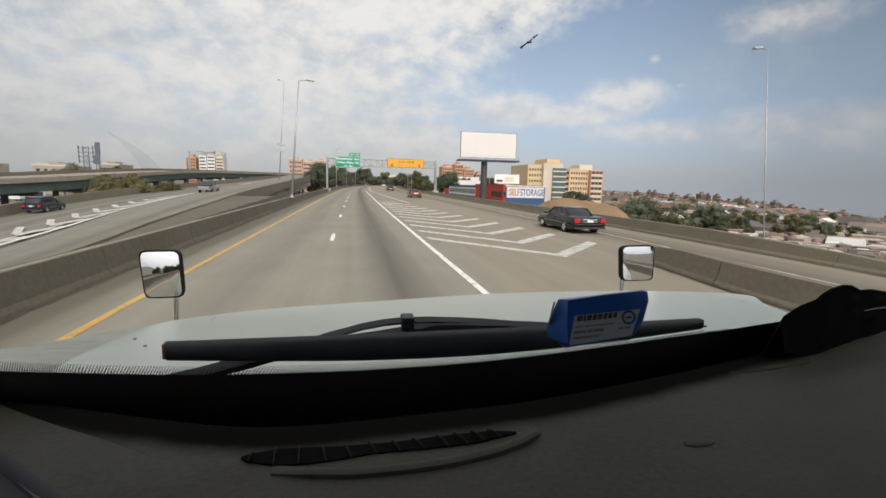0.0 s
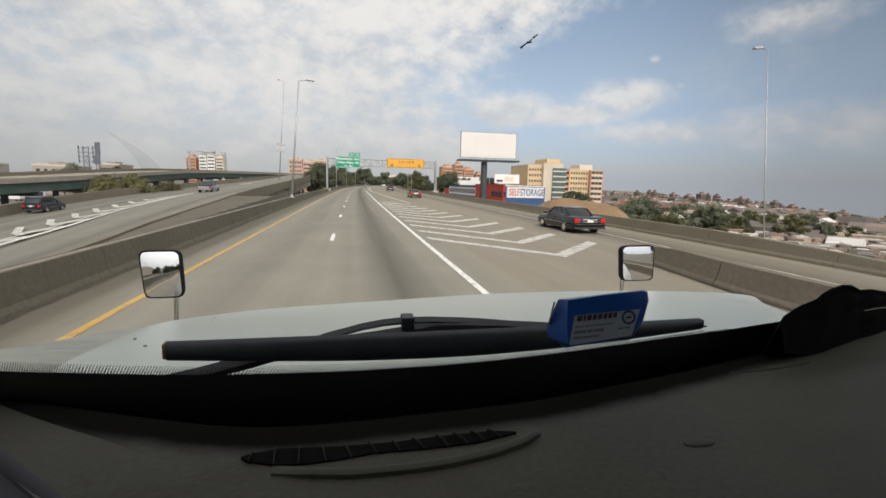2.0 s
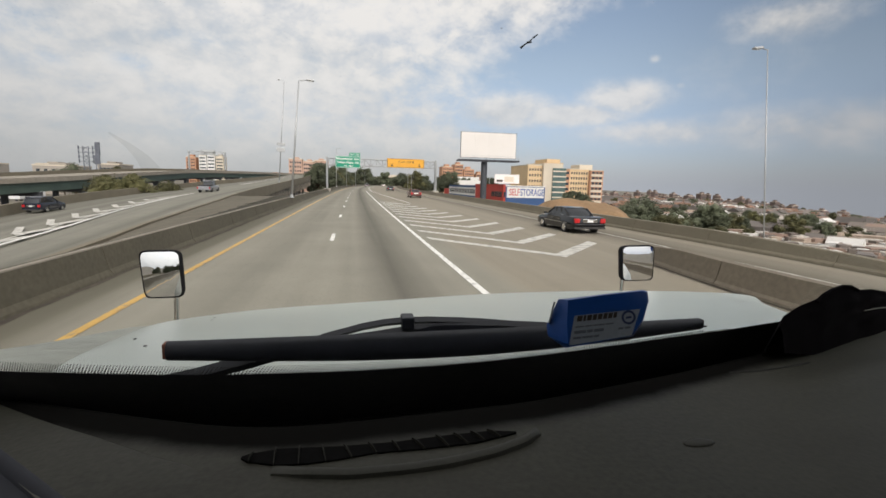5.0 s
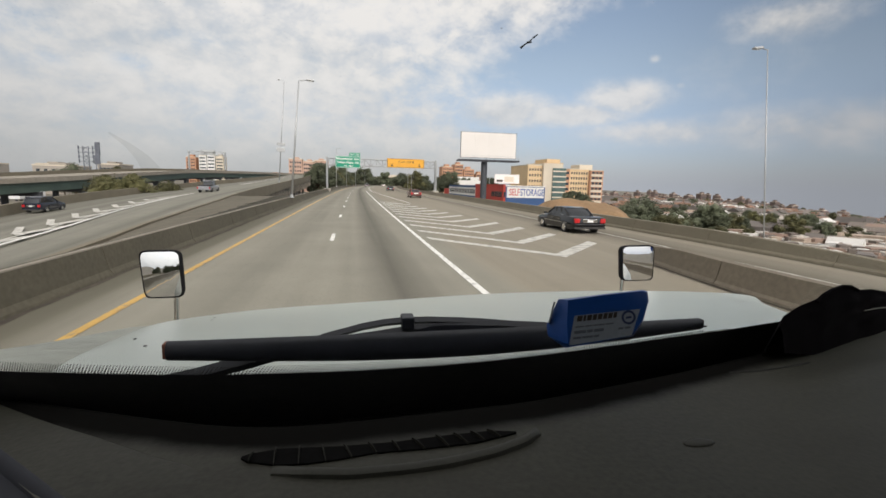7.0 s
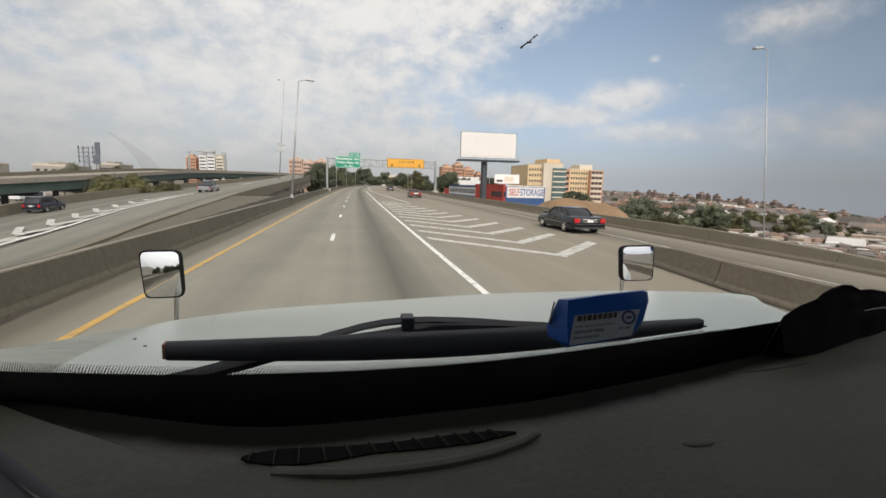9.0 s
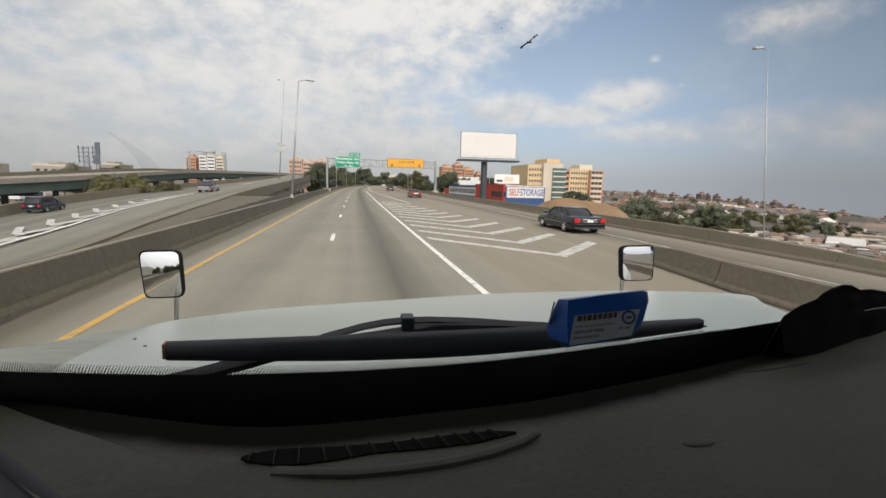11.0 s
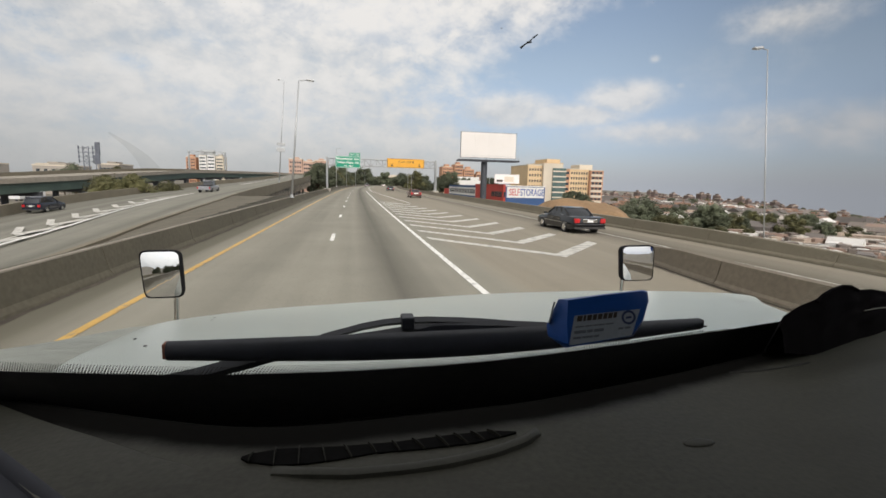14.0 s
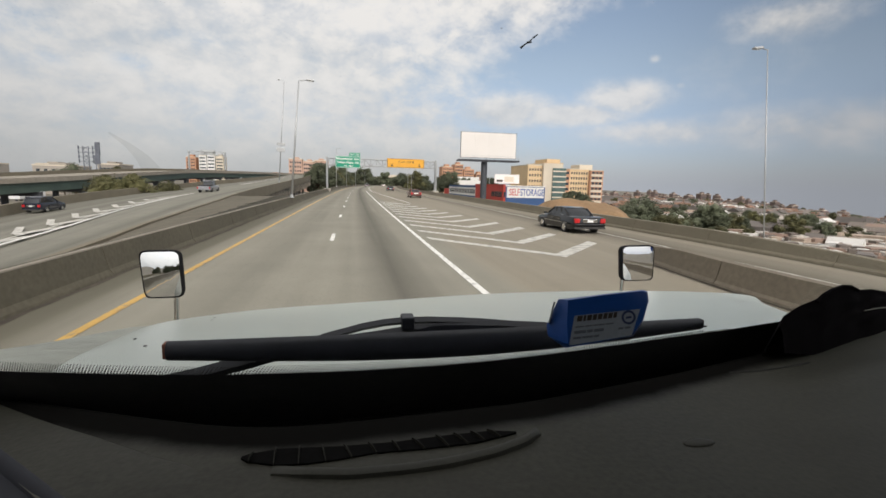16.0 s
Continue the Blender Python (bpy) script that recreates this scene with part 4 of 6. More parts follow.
def windows(parent, key, size, material, face, u0, u1, z0, z1, cols, rows, at):
    """Rows of panes set on a wall; face: 'x' or 'y', the axis the wall looks along; at: the wall's plane."""
    w, h = size
    me = shared_box(key + face, 0.14 if face == "x" else w, w if face == "x" else 0.14, h, material)
    for i in range(cols):
        for j in range(rows):
            u = u0 + (u1 - u0) * (i + 0.5) / cols
            z = z0 + (z1 - z0) * (j + 0.5) / rows
            ob = new("window", me)
            ob.parent = parent
            ob.location = (at, u, z) if face == "x" else (u, at, z)


def block(parent, name, x0, x1, y0, y1, z0, z1, material, parapet=0.0, pm=None):
    bm = B()
    box(bm, x0, x1, y0, y1, z0, z1, 0.04)
    ob = part(name, bm, material, parent)
    if parapet:
        bm = B()
        box(bm, x0 - 0.15, x1 + 0.15, y0 - 0.15, y1 + 0.15, z1 + 0.003, z1 + parapet)
        part("cornice", bm, pm or material, parent)
    return ob


# self-storage house: long blue wing, red corner block, white lettered end wall
st = empty("storage_building", pose(0, 0, -9.0), "red and blue self-storage building with white window band", "building")
SX, SY = 49.6, 140.0
block(st, "end_block", SX + 0.4, SX + 14.2, SY, SY + 16, 0, 11.3, BLUE, 0.3, WHITE_R)
block(st, "corner_block", SX - 0.4, SX + 0.38, SY + 0.2, SY + 34, 0, 11.6, RED, 0.25)
block(st, "rear_block", SX + 0.42, SX + 13, SY + 16.05, SY + 33.9, 0, 11.2, RED)
block(st, "long_wing", SX - 0.2, SX + 13, SY + 34.05, SY + 84, 0, 11.0, BLUE, 0.3, BLUE)
block(st, "low_wing", SX - 0.2, SX + 10, SY + 84.05, SY + 96, 0, 9.2, RED)
bm = B()
box(bm, SX - 0.30, SX - 0.21, SY + 34.1, SY + 83.9, 7.0, 10.4)
part("window_band", bm, WHITE_R, st)
windows(st, "band_window", (1.7, 2.0), PANE, "x", SY + 35, SY + 83, 7.5, 10.1, 17, 1, SX - 0.30)
windows(st, "corner_window", (1.4, 1.8), PANE, "x", SY + 1.5, SY + 13, 3.0, 10.4, 6, 2, SX - 0.42)
windows(st, "corner_window", (0.55, 1.8), PANE, "y", SX - 0.3, SX + 0.3, 3.0, 10.4, 1, 2, SY + 0.2)
bm = B()
box(bm, SX + 0.8, SX + 13.8, SY - 0.10, SY - 0.004, 7.6, 11.1)
board = part("sign_board", bm, WHITE_R, st, "white sign board")
text_part("SELF", 3.1, Matrix.Translation((SX + 3.35, SY - 0.16, 9.3)) @ FACE @ Matrix.Diagonal((0.62, 1, 1, 1)), SIGN_R, board, bold=0.03)
text_part("STORAGE", 3.1, Matrix.Translation((SX + 9.6, SY - 0.16, 9.3)) @ FACE @ Matrix.Diagonal((0.62, 1, 1, 1)), SIGN_B, board, bold=0.03)
bm = B()
box(bm, SX + 1.4, SX + 6.0, SY - 0.08, SY - 0.004, 2.9, 4.3)
part("small_board", bm, WHITE_R, st)
# roof billboard
rb = empty("roof_billboard", pose(SX + 7.0, SY + 18, 2.4), "white poster board standing on the storage roof", "billboard")
bm = B()
box(bm, -4.8, 4.8, -0.12, 0.12, 0.9, 4.2, 0.03)
part("panel", bm, WHITE_R, rb)
for x in (-4, -1.4, 1.4, 4):
    part("leg", rod(B(), (x, 0.3, -0.3), (x, 0.2, 3.9), 0.08), STEEL_D, rb)
for a, b, c, d in ((-4.0, -1.6, 1.4, 2.2), (-1.0, 2.6, 1.5, 3.4)):
    bm = B()
    box(bm, a, b, -0.135, -0.125, c, d)
    part("print", bm, SIGN_K if a < -2 else CREAM, rb)

# cream office house with taller core
cb = empty("office_building", pose(0, 0, -9), "cream and tan brick hospital-like block with set-back storeys", "building")
CY = 260.0
block(cb, "left_wing", 106.5, 116.0, CY, CY + 30, 0, 24.3, BRICK_T, 0.5, CREAM)
block(cb, "core", 116.02, 128.6, CY - 2, CY + 26, 0, 25.8, CREAM, 0.4, BRICK_T)
block(cb, "penthouse", 118.5, 127.5, CY, CY + 18, 26.2, 28.3, BRICK_T, 0.3, CREAM)
block(cb, "glazed_bay", 122.0, 130.5, CY - 3.0, CY - 2.02, 0, 23.0, PANE_G)
for k in range(7):
    bm = B()
    box(bm, 121.8, 130.7, CY - 3.2, CY - 2.9, 1.5 + 3.2 * k, 2.3 + 3.2 * k)
    part("floor_band", bm, CREAM, cb)
block(cb, "link", 130.55, 134.0, CY - 1, CY + 20, 0, 22.6, BRICK_O)
windows(cb, "bay_window", (2.4, 1.6), PANE, "y", 130.8, 133.8, 2, 22, 1, 6, CY - 1.0)
block(cb, "right_wing", 134.02, 147.5, CY, CY + 26, 0, 22.8, BRICK_T, 0.4, CREAM)
windows(cb, "office_window", (0.9, 1.5), PANE, "y", 135, 147, 3, 22, 7, 6, CY)
windows(cb, "office_window", (0.9, 1.5), PANE, "y", 107, 115.8, 3, 23.5, 5, 6, CY)
block(cb, "end_wing", 147.55, 156.6, CY - 2, CY + 24, 0, 22.2, BRICK_O, 0.4, CREAM)
block(cb, "roof_room", 143, 152, CY + 4, CY + 16, 22.9, 26.0, CREAM)
for k in range(6):
    bm = B()
    box(bm, 148.2, 156.0, CY - 2.25, CY - 1.95, 2.2 + 3.3 * k, 3.6 + 3.3 * k)
    part("balcony", bm, CREAM, cb)
    windows(cb, "end_window", (1.9, 1.4), PANE, "y", 148.4, 155.8, 3.7 + 3.3 * k, 5.3 + 3.3 * k, 3, 1, CY - 2.0)


def tower(name, x, y, w, d, h, material, label, cols, rows, base=-8.0, core=0.0):
    th = empty(name, pose(x, y, base), label, "building", "distant buildings")
    block(th, "wall", -w / 2, w / 2, 0, d, 0, h, material, 0.5, CREAM)
    windows(th, "flat_window", (1.3, 1.5), PANE, "y", -w / 2 + 0.6, w / 2 - 0.6, 1.5, h - 0.8, cols, rows, 0.0)
    if core:
        block(th, "roof_room", -w / 5, w / 5, d * 0.2, d * 0.7, h + 0.5, h + core, material)
    return th


for x, w, h in ((108, 13, 29), (121, 10, 32), (133, 12, 27), (146, 9, 22)):
    tower("apartment_block", x, 500, w, 18, h, BRICK_O, "orange brick apartment block with pale trim in the distance", 5, 8, -7, 3)
for x, w, h in ((-46, 11, 27), (-35, 10, 25.5), (-25, 11, 26.5)):
    tower("apartment_block", x, 400, w, 16, h, PINK, "pinkish brick apartment block behind the viaduct", 5, 7, -7, 2)
for x, w, h, m in ((-159, 9, 30, BRICK_O), (-148, 7, 32, WHITE_R), (-140, 7, 33, WHITE_R), (-132, 7, 31, CREAM)):
    tower("apartment_tower", x, 500, w, 14, h, m, "distant pale apartment tower seen past a gantry", 4, 9, -7, 3)
for x, y, w, h, m in ((-178, 210, 16, 12.5, DULL), (-150, 215, 10, 13.0, DULL), (-129, 230, 16, 13, DULL), (-205, 230, 15, 14, DULL), (-112, 240, 9, 14.5, DULL), (-170, 300, 14, 15, DULL), (-80, 520, 22, 16, BRICK_O), (-20, 600, 22, 17, CREAM), (60, 640, 20, 19, CREAM)):
    tower("apartment_block", x, y, w, 14, h, m, "low brick apartment block beyond the viaduct", 5, 4, -7, 1.5)
wh = empty("white_shed", pose(88, 330, -7), "low white commercial shed", "building")
block(wh, "wall", -9, 9, 0, 20, 0, 12.5, WHITE_R, 0.3)
block(wh, "upper_wall", -3, 14, 21, 40, 0, 15.5, WHITE_R, 0.3)

# far gantry and mast on the elevated road
fg = empty("sign_gantry", pose(-72.5, 252, 4.0), "distant steel sign gantry over the elevated road", "sign gantry")
for x in (-8.6, 8.6):
    for d in (0, 1.2):
        part("post", rod(B(), (x, d, 0), (x, d, 12.0), 0.28), GALV, fg)
for z in (10.2, 11.8):
    part("chord", rod(B(), (-8.6, 0, z), (8.6, 0, z), 0.16), GALV, fg)
for k in range(8):
    part("lattice", rod(B(), (-8.6 + 2.15 * k, 0, 10.2 if k % 2 else 11.8), (-6.45 + 2.15 * k, 0, 11.8 if k % 2 else 10.2), 0.1), GALV, fg)
bm = B()
box(bm, -3.0, 4.0, 0.4, 0.6, 10.0, 12.6)
part("sign_back", bm, GALV, fg)
ms = empty("lattice_mast", pose(-82, 165, 2.5), "lattice mast with dark equipment panels", "mast")
for x in (-1.9, -0.3, 1.6, 2.6):
    part("leg", rod(B(), (x, 0, -8), (x, 0, 9.5 if x > 1 else 9.0), 0.13), MAST_G, ms)
for k in range(7):
    part("brace", rod(B(), (-1.9, 0, 0.6 + 1.2 * k), (-0.3, 0, 1.8 + 1.2 * k), 0.07), MAST_G, ms)
    part("brace", rod(B(), (-0.3, 0, 0.6 + 1.2 * k), (-1.9, 0, 1.8 + 1.2 * k), 0.07), MAST_G, ms)
for k in range(4):
    part("arm", rod(B(), (-3.2, 0, 4.2 + 1.4 * k), (1.6, 0, 4.2 + 1.4 * k), 0.07), MAST_G, ms)
    for x in (-3.1, 0.9):
        bm = B()
        box(bm, x - 0.16, x + 0.16, -0.15, 0.15, 3.7 + 1.4 * k, 4.9 + 1.4 * k, 0.03)
        part("antenna", bm, MAST_G, ms)
bm = B()
box(bm, 1.3, 2.7, -0.3, 0.3, 3.4, 6.2, 0.05)
box(bm, 1.7, 2.9, -0.3, 0.3, 6.25, 10.4, 0.05)
part("panel", bm, MAST_G, ms)

# houses of the town
def house(variant):
    rnd = random.Random(variant)
    w, d, h = rnd.uniform(7, 11), rnd.uniform(8, 13), rnd.uniform(4.0, 6.5)
    flat = variant % 3 == 2
    th = empty("house", pose(0, 0, -900), "small weathered house among others in the town", "house", "town houses")
    bm = B()
    box(bm, -w / 2, w / 2, -d / 2, d / 2, -3, h)
    part("wall", bm, WALL_A if variant % 2 else WALL_B, th)
    bm = B()
    if flat:
        box(bm, -w / 2 - 0.2, w / 2 + 0.2, -d / 2 - 0.2, d / 2 + 0.2, h + 0.01, h + 0.5)
        box(bm, -1.5, 1.5, -1, 2, h + 0.4, h + 1.8)
    else:
        e, t = 0.5, h + w * 0.32
        loft(bm, [[(-w / 2 - e, y, h - 0.1), (0, y, t), (w / 2 + e, y, h - 0.1), (0, y, h - 0.25)] for y in (-d / 2 - e, d / 2 + e)])
    part("roof", bm, (ROOF_A, ROOF_B)[variant % 4 == 1], th)
    if not flat:
        bm = B()
        box(bm, w * 0.18, w * 0.18 + 0.8, 1, 1.9, h, h + w * 0.36)
        part("chimney", bm, WALL_B, th)
    windows(th, "house_window", (1.1, 1.4), PANE, "y", -w / 2 + 0.5, w / 2 - 0.5, 0.6, h - 0.2, 3, 2, -d / 2)
    windows(th, "house_window", (1.1, 1.4), PANE, "x", -d / 2 + 0.5, d / 2 - 0.5, 0.6, h - 0.2, 3, 2, -w / 2)
    return th


protos = [house(v) for v in range(8)]
rnd = random.Random(11)
made_h = 0
used = set()
for k in range(900):
    if made_h >= 270:
        break
    a, d = radians(rnd.uniform(27, 62)), 240 + 560 * rnd.random() ** 1.1
    x, y = d * math.sin(a), d * math.cos(a)
    cell = (int(x / 15), int(y / 17))
    if cell in used or (x < 75 and y < 130) or math.hypot(x, y) < (360 if a > radians(38) else 260) or (100 < x < 162 and 235 < y < 300):
        continue
    used.add(cell)
    m = pose(cell[0] * 15 + rnd.uniform(4, 10), cell[1] * 17 + rnd.uniform(5, 11), land(x, y), 0, 0, 22 + rnd.choice((0, 90, 180)) + rnd.uniform(-4, 4))
    if made_h < len(protos):
        protos[made_h].matrix_basis = m
    else:
        copy_thing(protos[rnd.randrange(8)], m)
    made_h += 1


def shed(x, y, w, d, h, material, rz, label):
    th = empty("shed", pose(x, y, land(x, y), 0, 0, rz), label, "shed", "sheds")
    block(th, "wall", -w / 2, w / 2, -d / 2, d / 2, -3, h, material)
    bm = B()
    box(bm, -w / 2 - 0.2, w / 2 + 0.2, -d / 2 - 0.2, d / 2 + 0.2, h + 0.003, h + 0.35, 0.05)
    part("roof", bm, CONCRETE_TOP, th)
    windows(th, "shed_door", (2.6, 2.4), PANE, "y", -w / 2 + 1, w / 2 - 1, 0.2, 3.0, max(1, int(w / 6)), 1, -d / 2)
    return th


for x, y, w, d, h, m, rz in ((150, 120, 16, 9, 3.6, WHITE_R, 35), (165, 138, 14, 9, 4.0, CREAM, 30), (190, 132, 13, 8, 3.6, WHITE_R, 38), (140, 140, 10, 8, 4.2, BRICK_O, 30), (176, 158, 13, 8, 4.2, CREAM, 33), (134, 160, 9, 8, 3.5, RED, 25), (160, 178, 14, 9, 5, CREAM, 30), (196, 174, 20, 10, 5, WHITE_R, 30), (215, 162, 18, 10, 4.5, CREAM, 40), (150, 196, 14, 9, 4, WHITE_R, 25), (205, 205, 16, 9, 5, WHITE_R, 30), (130, 190, 12, 8, 4, CREAM, 25), (226, 188, 16, 9, 5, WHITE_R, 40), (178, 210, 15, 9, 5, CREAM, 28)):
    shed(x, y, w * 0.62, d * 0.75, h * 0.85, m, rz, "low flat-roofed pale shed below the motorway")

# the mass of roofs between them
def town_mass():
    r = random.Random(21)
    verts, faces = [], []
    for k in range(2300):
        a, d = radians(r.uniform(26, 64)), 170 + 720 * r.random() ** 0.8
        x, y = d * math.sin(a), d * math.cos(a)
        if (100 < x < 165 and 225 < y < 300) or (x < 150 and y < 145):
            continue
        w, l, h, t = r.uniform(3, 6), r.uniform(4, 8), r.uniform(3.0, 5.5), radians(22 + r.choice((0, 90)))
        if d < 330 and k % 3:
            w, l, h = r.uniform(1.0, 3.0), r.uniform(2.0, 5.0), r.uniform(1.6, 4.0)
        e = r.choice((0.0, 0.0, 2.0))
        c, s, z = math.cos(t), math.sin(t), land(x, y)
        i = len(verts)
        for px_, py_, pz in ((-w, -l, -3), (w, -l, -3), (w, l, -3), (-w, l, -3), (-w, -l, h), (w, -l, h), (w, l, h), (-w, l, h), (0, -l, h + e), (0, l, h + e)):
            verts.append((x + c * px_ - s * py_, y + s * px_ + c * py_, z + pz))
        faces += [tuple(i + q for q in f) for f in ((0, 1, 5, 8, 4), (1, 2, 6, 5), (2, 3, 7, 9, 6), (3, 0, 4, 7), (5, 6, 9, 8), (4, 8, 9, 7))]
    # yards with huts, parked cars and stacks close below the motorway
    for k in range(2600):
        a, d = radians(r.uniform(38, 64)), 140 + 220 * r.random()
        x, y = d * math.sin(a), d * math.cos(a)
        if y < 84 or x < 100:
            continue
        w, l, h, t = r.uniform(0.6, 2.1), r.uniform(0.8, 3.4), r.uniform(1.2, 4.6), radians(r.uniform(0, 180))
        c, s, z = math.cos(t), math.sin(t), land(x, y)
        i = len(verts)
        for px_, py_, pz in ((-w, -l, -1), (w, -l, -1), (w, l, -1), (-w, l, -1), (-w, -l, h), (w, -l, h), (w, l, h), (-w, l, h)):
            verts.append((x + c * px_ - s * py_, y + s * px_ + c * py_, z + pz))
        faces += [tuple(i + q for q in f) for f in ((0, 1, 5, 4), (1, 2, 6, 5), (2, 3, 7, 6), (3, 0, 4, 7), (4, 5, 6, 7))]
    me = bpy.data.meshes.new("town_houses")
    me.from_pydata(verts, [], faces)
    me.materials.append(TOWN)
    return new("town_houses", me)


tagged(town_mass(), "mass of pale and brown roofs of the town", "houses", kind="stuff")

# brown housing slabs on the skyline
for k in range(86):
    a, d = radians(24 + 38 * (k + rnd.random()) / 86), rnd.uniform(760, 1000)
    x, y = d * math.sin(a), d * math.cos(a)
    tower("housing_block", x, y, rnd.uniform(5, 10), 10, rnd.uniform(7, 17) if k % 3 else 7, BRICK_D, "reddish-brown housing block on the town's skyline", 3, 2, land(x, y) - 1, 3)

# soil heap beside the slip road
bm = B()
bmesh.ops.create_icosphere(bm, subdivisions=5, radius=1.0)
for v in bm.verts:
    n = 1 + 0.10 * noise.noise(v.co * 2.2) + 0.03 * noise.noise(v.co * 9)
    v.co = Vector((v.co.x * 13 * n, v.co.y * 10 * n, max(-0.2, v.co.z) * 7.6 * n))
heap = part("soil_heap", bm, SOIL, smooth=True)
heap.matrix_basis = pose(39.5, 74, -7.4, 0, 0, -18)
tagged(heap, "bare brown earth mound beside the slip road", "earth mound")

# ---------------------------------------------------------------- trees


def tree(variant, height, spread, leaf, label, n_leaf=5200):
    """Tapered trunk with limbs; crown of many small leaf cards gathered in uneven clumps."""
    r = random.Random(100 + variant)
    th = empty("tree", pose(0, 0, -900), label, "tree", "trees")
    bm = B()
    rod(bm, (0, 0, -0.5), (0.1, 0.05, height * 0.45), height * 0.028, height * 0.017, 8)
    tips = []
    for k in range(7):
        a, z = k * 2.4 + r.random(), height * r.uniform(0.28, 0.48)
        e = Vector((math.cos(a) * spread * r.uniform(0.3, 0.6), math.sin(a) * spread * r.uniform(0.3, 0.6), z + height * r.uniform(0.12, 0.4)))
        rod(bm, (0.05, 0.02, z), e, height * 0.012, height * 0.004, 6)
        tips.append(e)
    part("trunk", bm, BARK, th)
    clumps = []
    for k in range(26):
        t = r.random()
        z = height * (0.24 + 0.68 * t)
        rad = spread * (0.95 - 0.75 * abs(t - 0.32) ** 1.1) * math.sqrt(r.random())
        a = r.random() * 6.283
        clumps.append((Vector((math.cos(a) * rad, math.sin(a) * rad, z)), spread * r.uniform(0.2, 0.42)))
    verts, faces = [], []
    for k in range(n_leaf):
        c, cr = clumps[r.randrange(len(clumps))]
        d = Vector((r.gauss(0, 1), r.gauss(0, 1), r.gauss(0, 0.8))).normalized()
        p = c + d * cr * r.uniform(0.45, 1.08)
        s = height * r.uniform(0.014, 0.032)
        q = (d + Vector((r.gauss(0, 0.6), r.gauss(0, 0.6), r.gauss(0, 0.6)))).normalized().to_track_quat("Z", "Y")
        i = len(verts)
        verts += [tuple(p + q @ Vector(o)) for o in ((-s, 0, 0), (0, -s * 0.55, s * 0.12), (s, 0, 0), (0, s * 0.55, s * 0.12))]
        faces.append((i, i + 1, i + 2, i + 3))
    # dense hearts of the clumps
    bm = B()
    for c, cr in clumps:
        res = bmesh.ops.create_icosphere(bm, subdivisions=2, radius=cr * 0.55, matrix=Matrix.Translation(c))
        for v in res["verts"]:
            v.co += (v.co - c) * 0.45 * noise.noise(v.co * (3.0 / cr))
    me0 = bpy.data.meshes.new("crown")
    bm.to_mesh(me0)
    bm.free()
    n0 = len(verts)
    verts += [tuple(v.co) for v in me0.vertices]
    faces += [tuple(n0 + i for i in p.vertices) for p in me0.polygons]
    bpy.data.meshes.remove(me0)
    me = bpy.data.meshes.new("crown")
    me.from_pydata(verts, [], faces)
    me.materials.append(leaf)
    ob = new("crown", me)
    ob.parent = th
    return th


kinds = [tree(0, 11, 4.6, LEAF, "dark green broadleaf tree in full leaf"), tree(1, 9, 4.2, LEAF, "round dark green tree in full leaf"),
         tree(2, 13, 5.0, LEAF, "tall dark green tree in full leaf"), tree(3, 7, 3.8, LEAF_B, "olive-green scrubby tree in dusty leaf"), tree(4, 12, 5.4, LEAF_B, "broad olive-green tree with loose crown")]
placed = [0] * 5


def plant(k, x, y, z, s=1.0, rz=0.0):
    m = pose(x, y, z, 0, 0, rz) @ Matrix.Diagonal((s, s, s * 1.0, 1))
    if not placed[k]:
        kinds[k].matrix_basis = m
        placed[k] = 1
        return kinds[k]
    ob = copy_thing(kinds[k], pose(x, y, z, 0, 0, rz))
    ob.scale = (s, s, s)
    return ob


rnd = random.Random(5)
# wood along the motorway ahead
for k in range(34):
    y = 190 + 8.2 * k + rnd.uniform(-4, 4)
    plant(rnd.choice((0, 2, 2, 4)), bend(y) - 12 - rnd.uniform(0, 6 if y < 240 else 15), y, -7, rnd.uniform(0.95, 1.35), rnd.uniform(0, 360))
for k in range(44):
    x = -22 + 3.4 * k + rnd.uniform(-3, 3)
    plant(rnd.choice((0, 2, 1, 4)), x, 330 + 0.5 * k + rnd.uniform(-10, 40), -7, rnd.uniform(1.15, 1.6), rnd.uniform(0, 360))
# trees below the right-hand barrier
for x, y, k, s in ((84, 120, 1, 1.6), (90, 126, 0, 1.45), (97, 130, 1, 1.5), (93, 116, 3, 1.6), (103, 126, 1, 1.3), (109, 130, 3, 1.3), (80, 128, 3, 1.5), (124, 134, 1, 1.6), (130, 138, 0, 1.15), (112, 118, 3, 1.1)):
    plant(k, x, y, land(x, y), s, rnd.uniform(0, 360))
for x, y, k, s in ((150, 150, 3, 1.4), (168, 150, 4, 0.9), (186, 150, 1, 1.3), (190, 114, 3, 1.2), (200, 120, 3, 1.2), (210, 128, 1, 1.2), (218, 134, 0, 1.0), (206, 146, 3, 1.1), (64, 150, 3, 1.1), (110, 190, 1, 1.2), (124, 236, 3, 1.15), (132, 236, 1, 1.1), (139, 240, 3, 1.15), (119.5, 234, 2, 1.2), (126.0, 236, 2, 1.3), (131.5, 234, 2, 1.15), (72, 236, 2, 1.1), (80, 240, 0, 1.2), (66, 250, 2, 1.1), (90, 262, 2, 1.0)):
    plant(k, x, y, land(x, y), s, rnd.uniform(0, 360))
for k in range(95):
    a, d = radians(rnd.uniform(26, 60)), 210 + 560 * rnd.random()
    x, y = d * math.sin(a), d * math.cos(a)
    if 100 < x < 162 and 225 < y < 300:
        continue
    plant(rnd.choice((0, 1, 3, 4)), x, y, land(x, y), rnd.uniform(0.6, 0.95), rnd.uniform(0, 360))
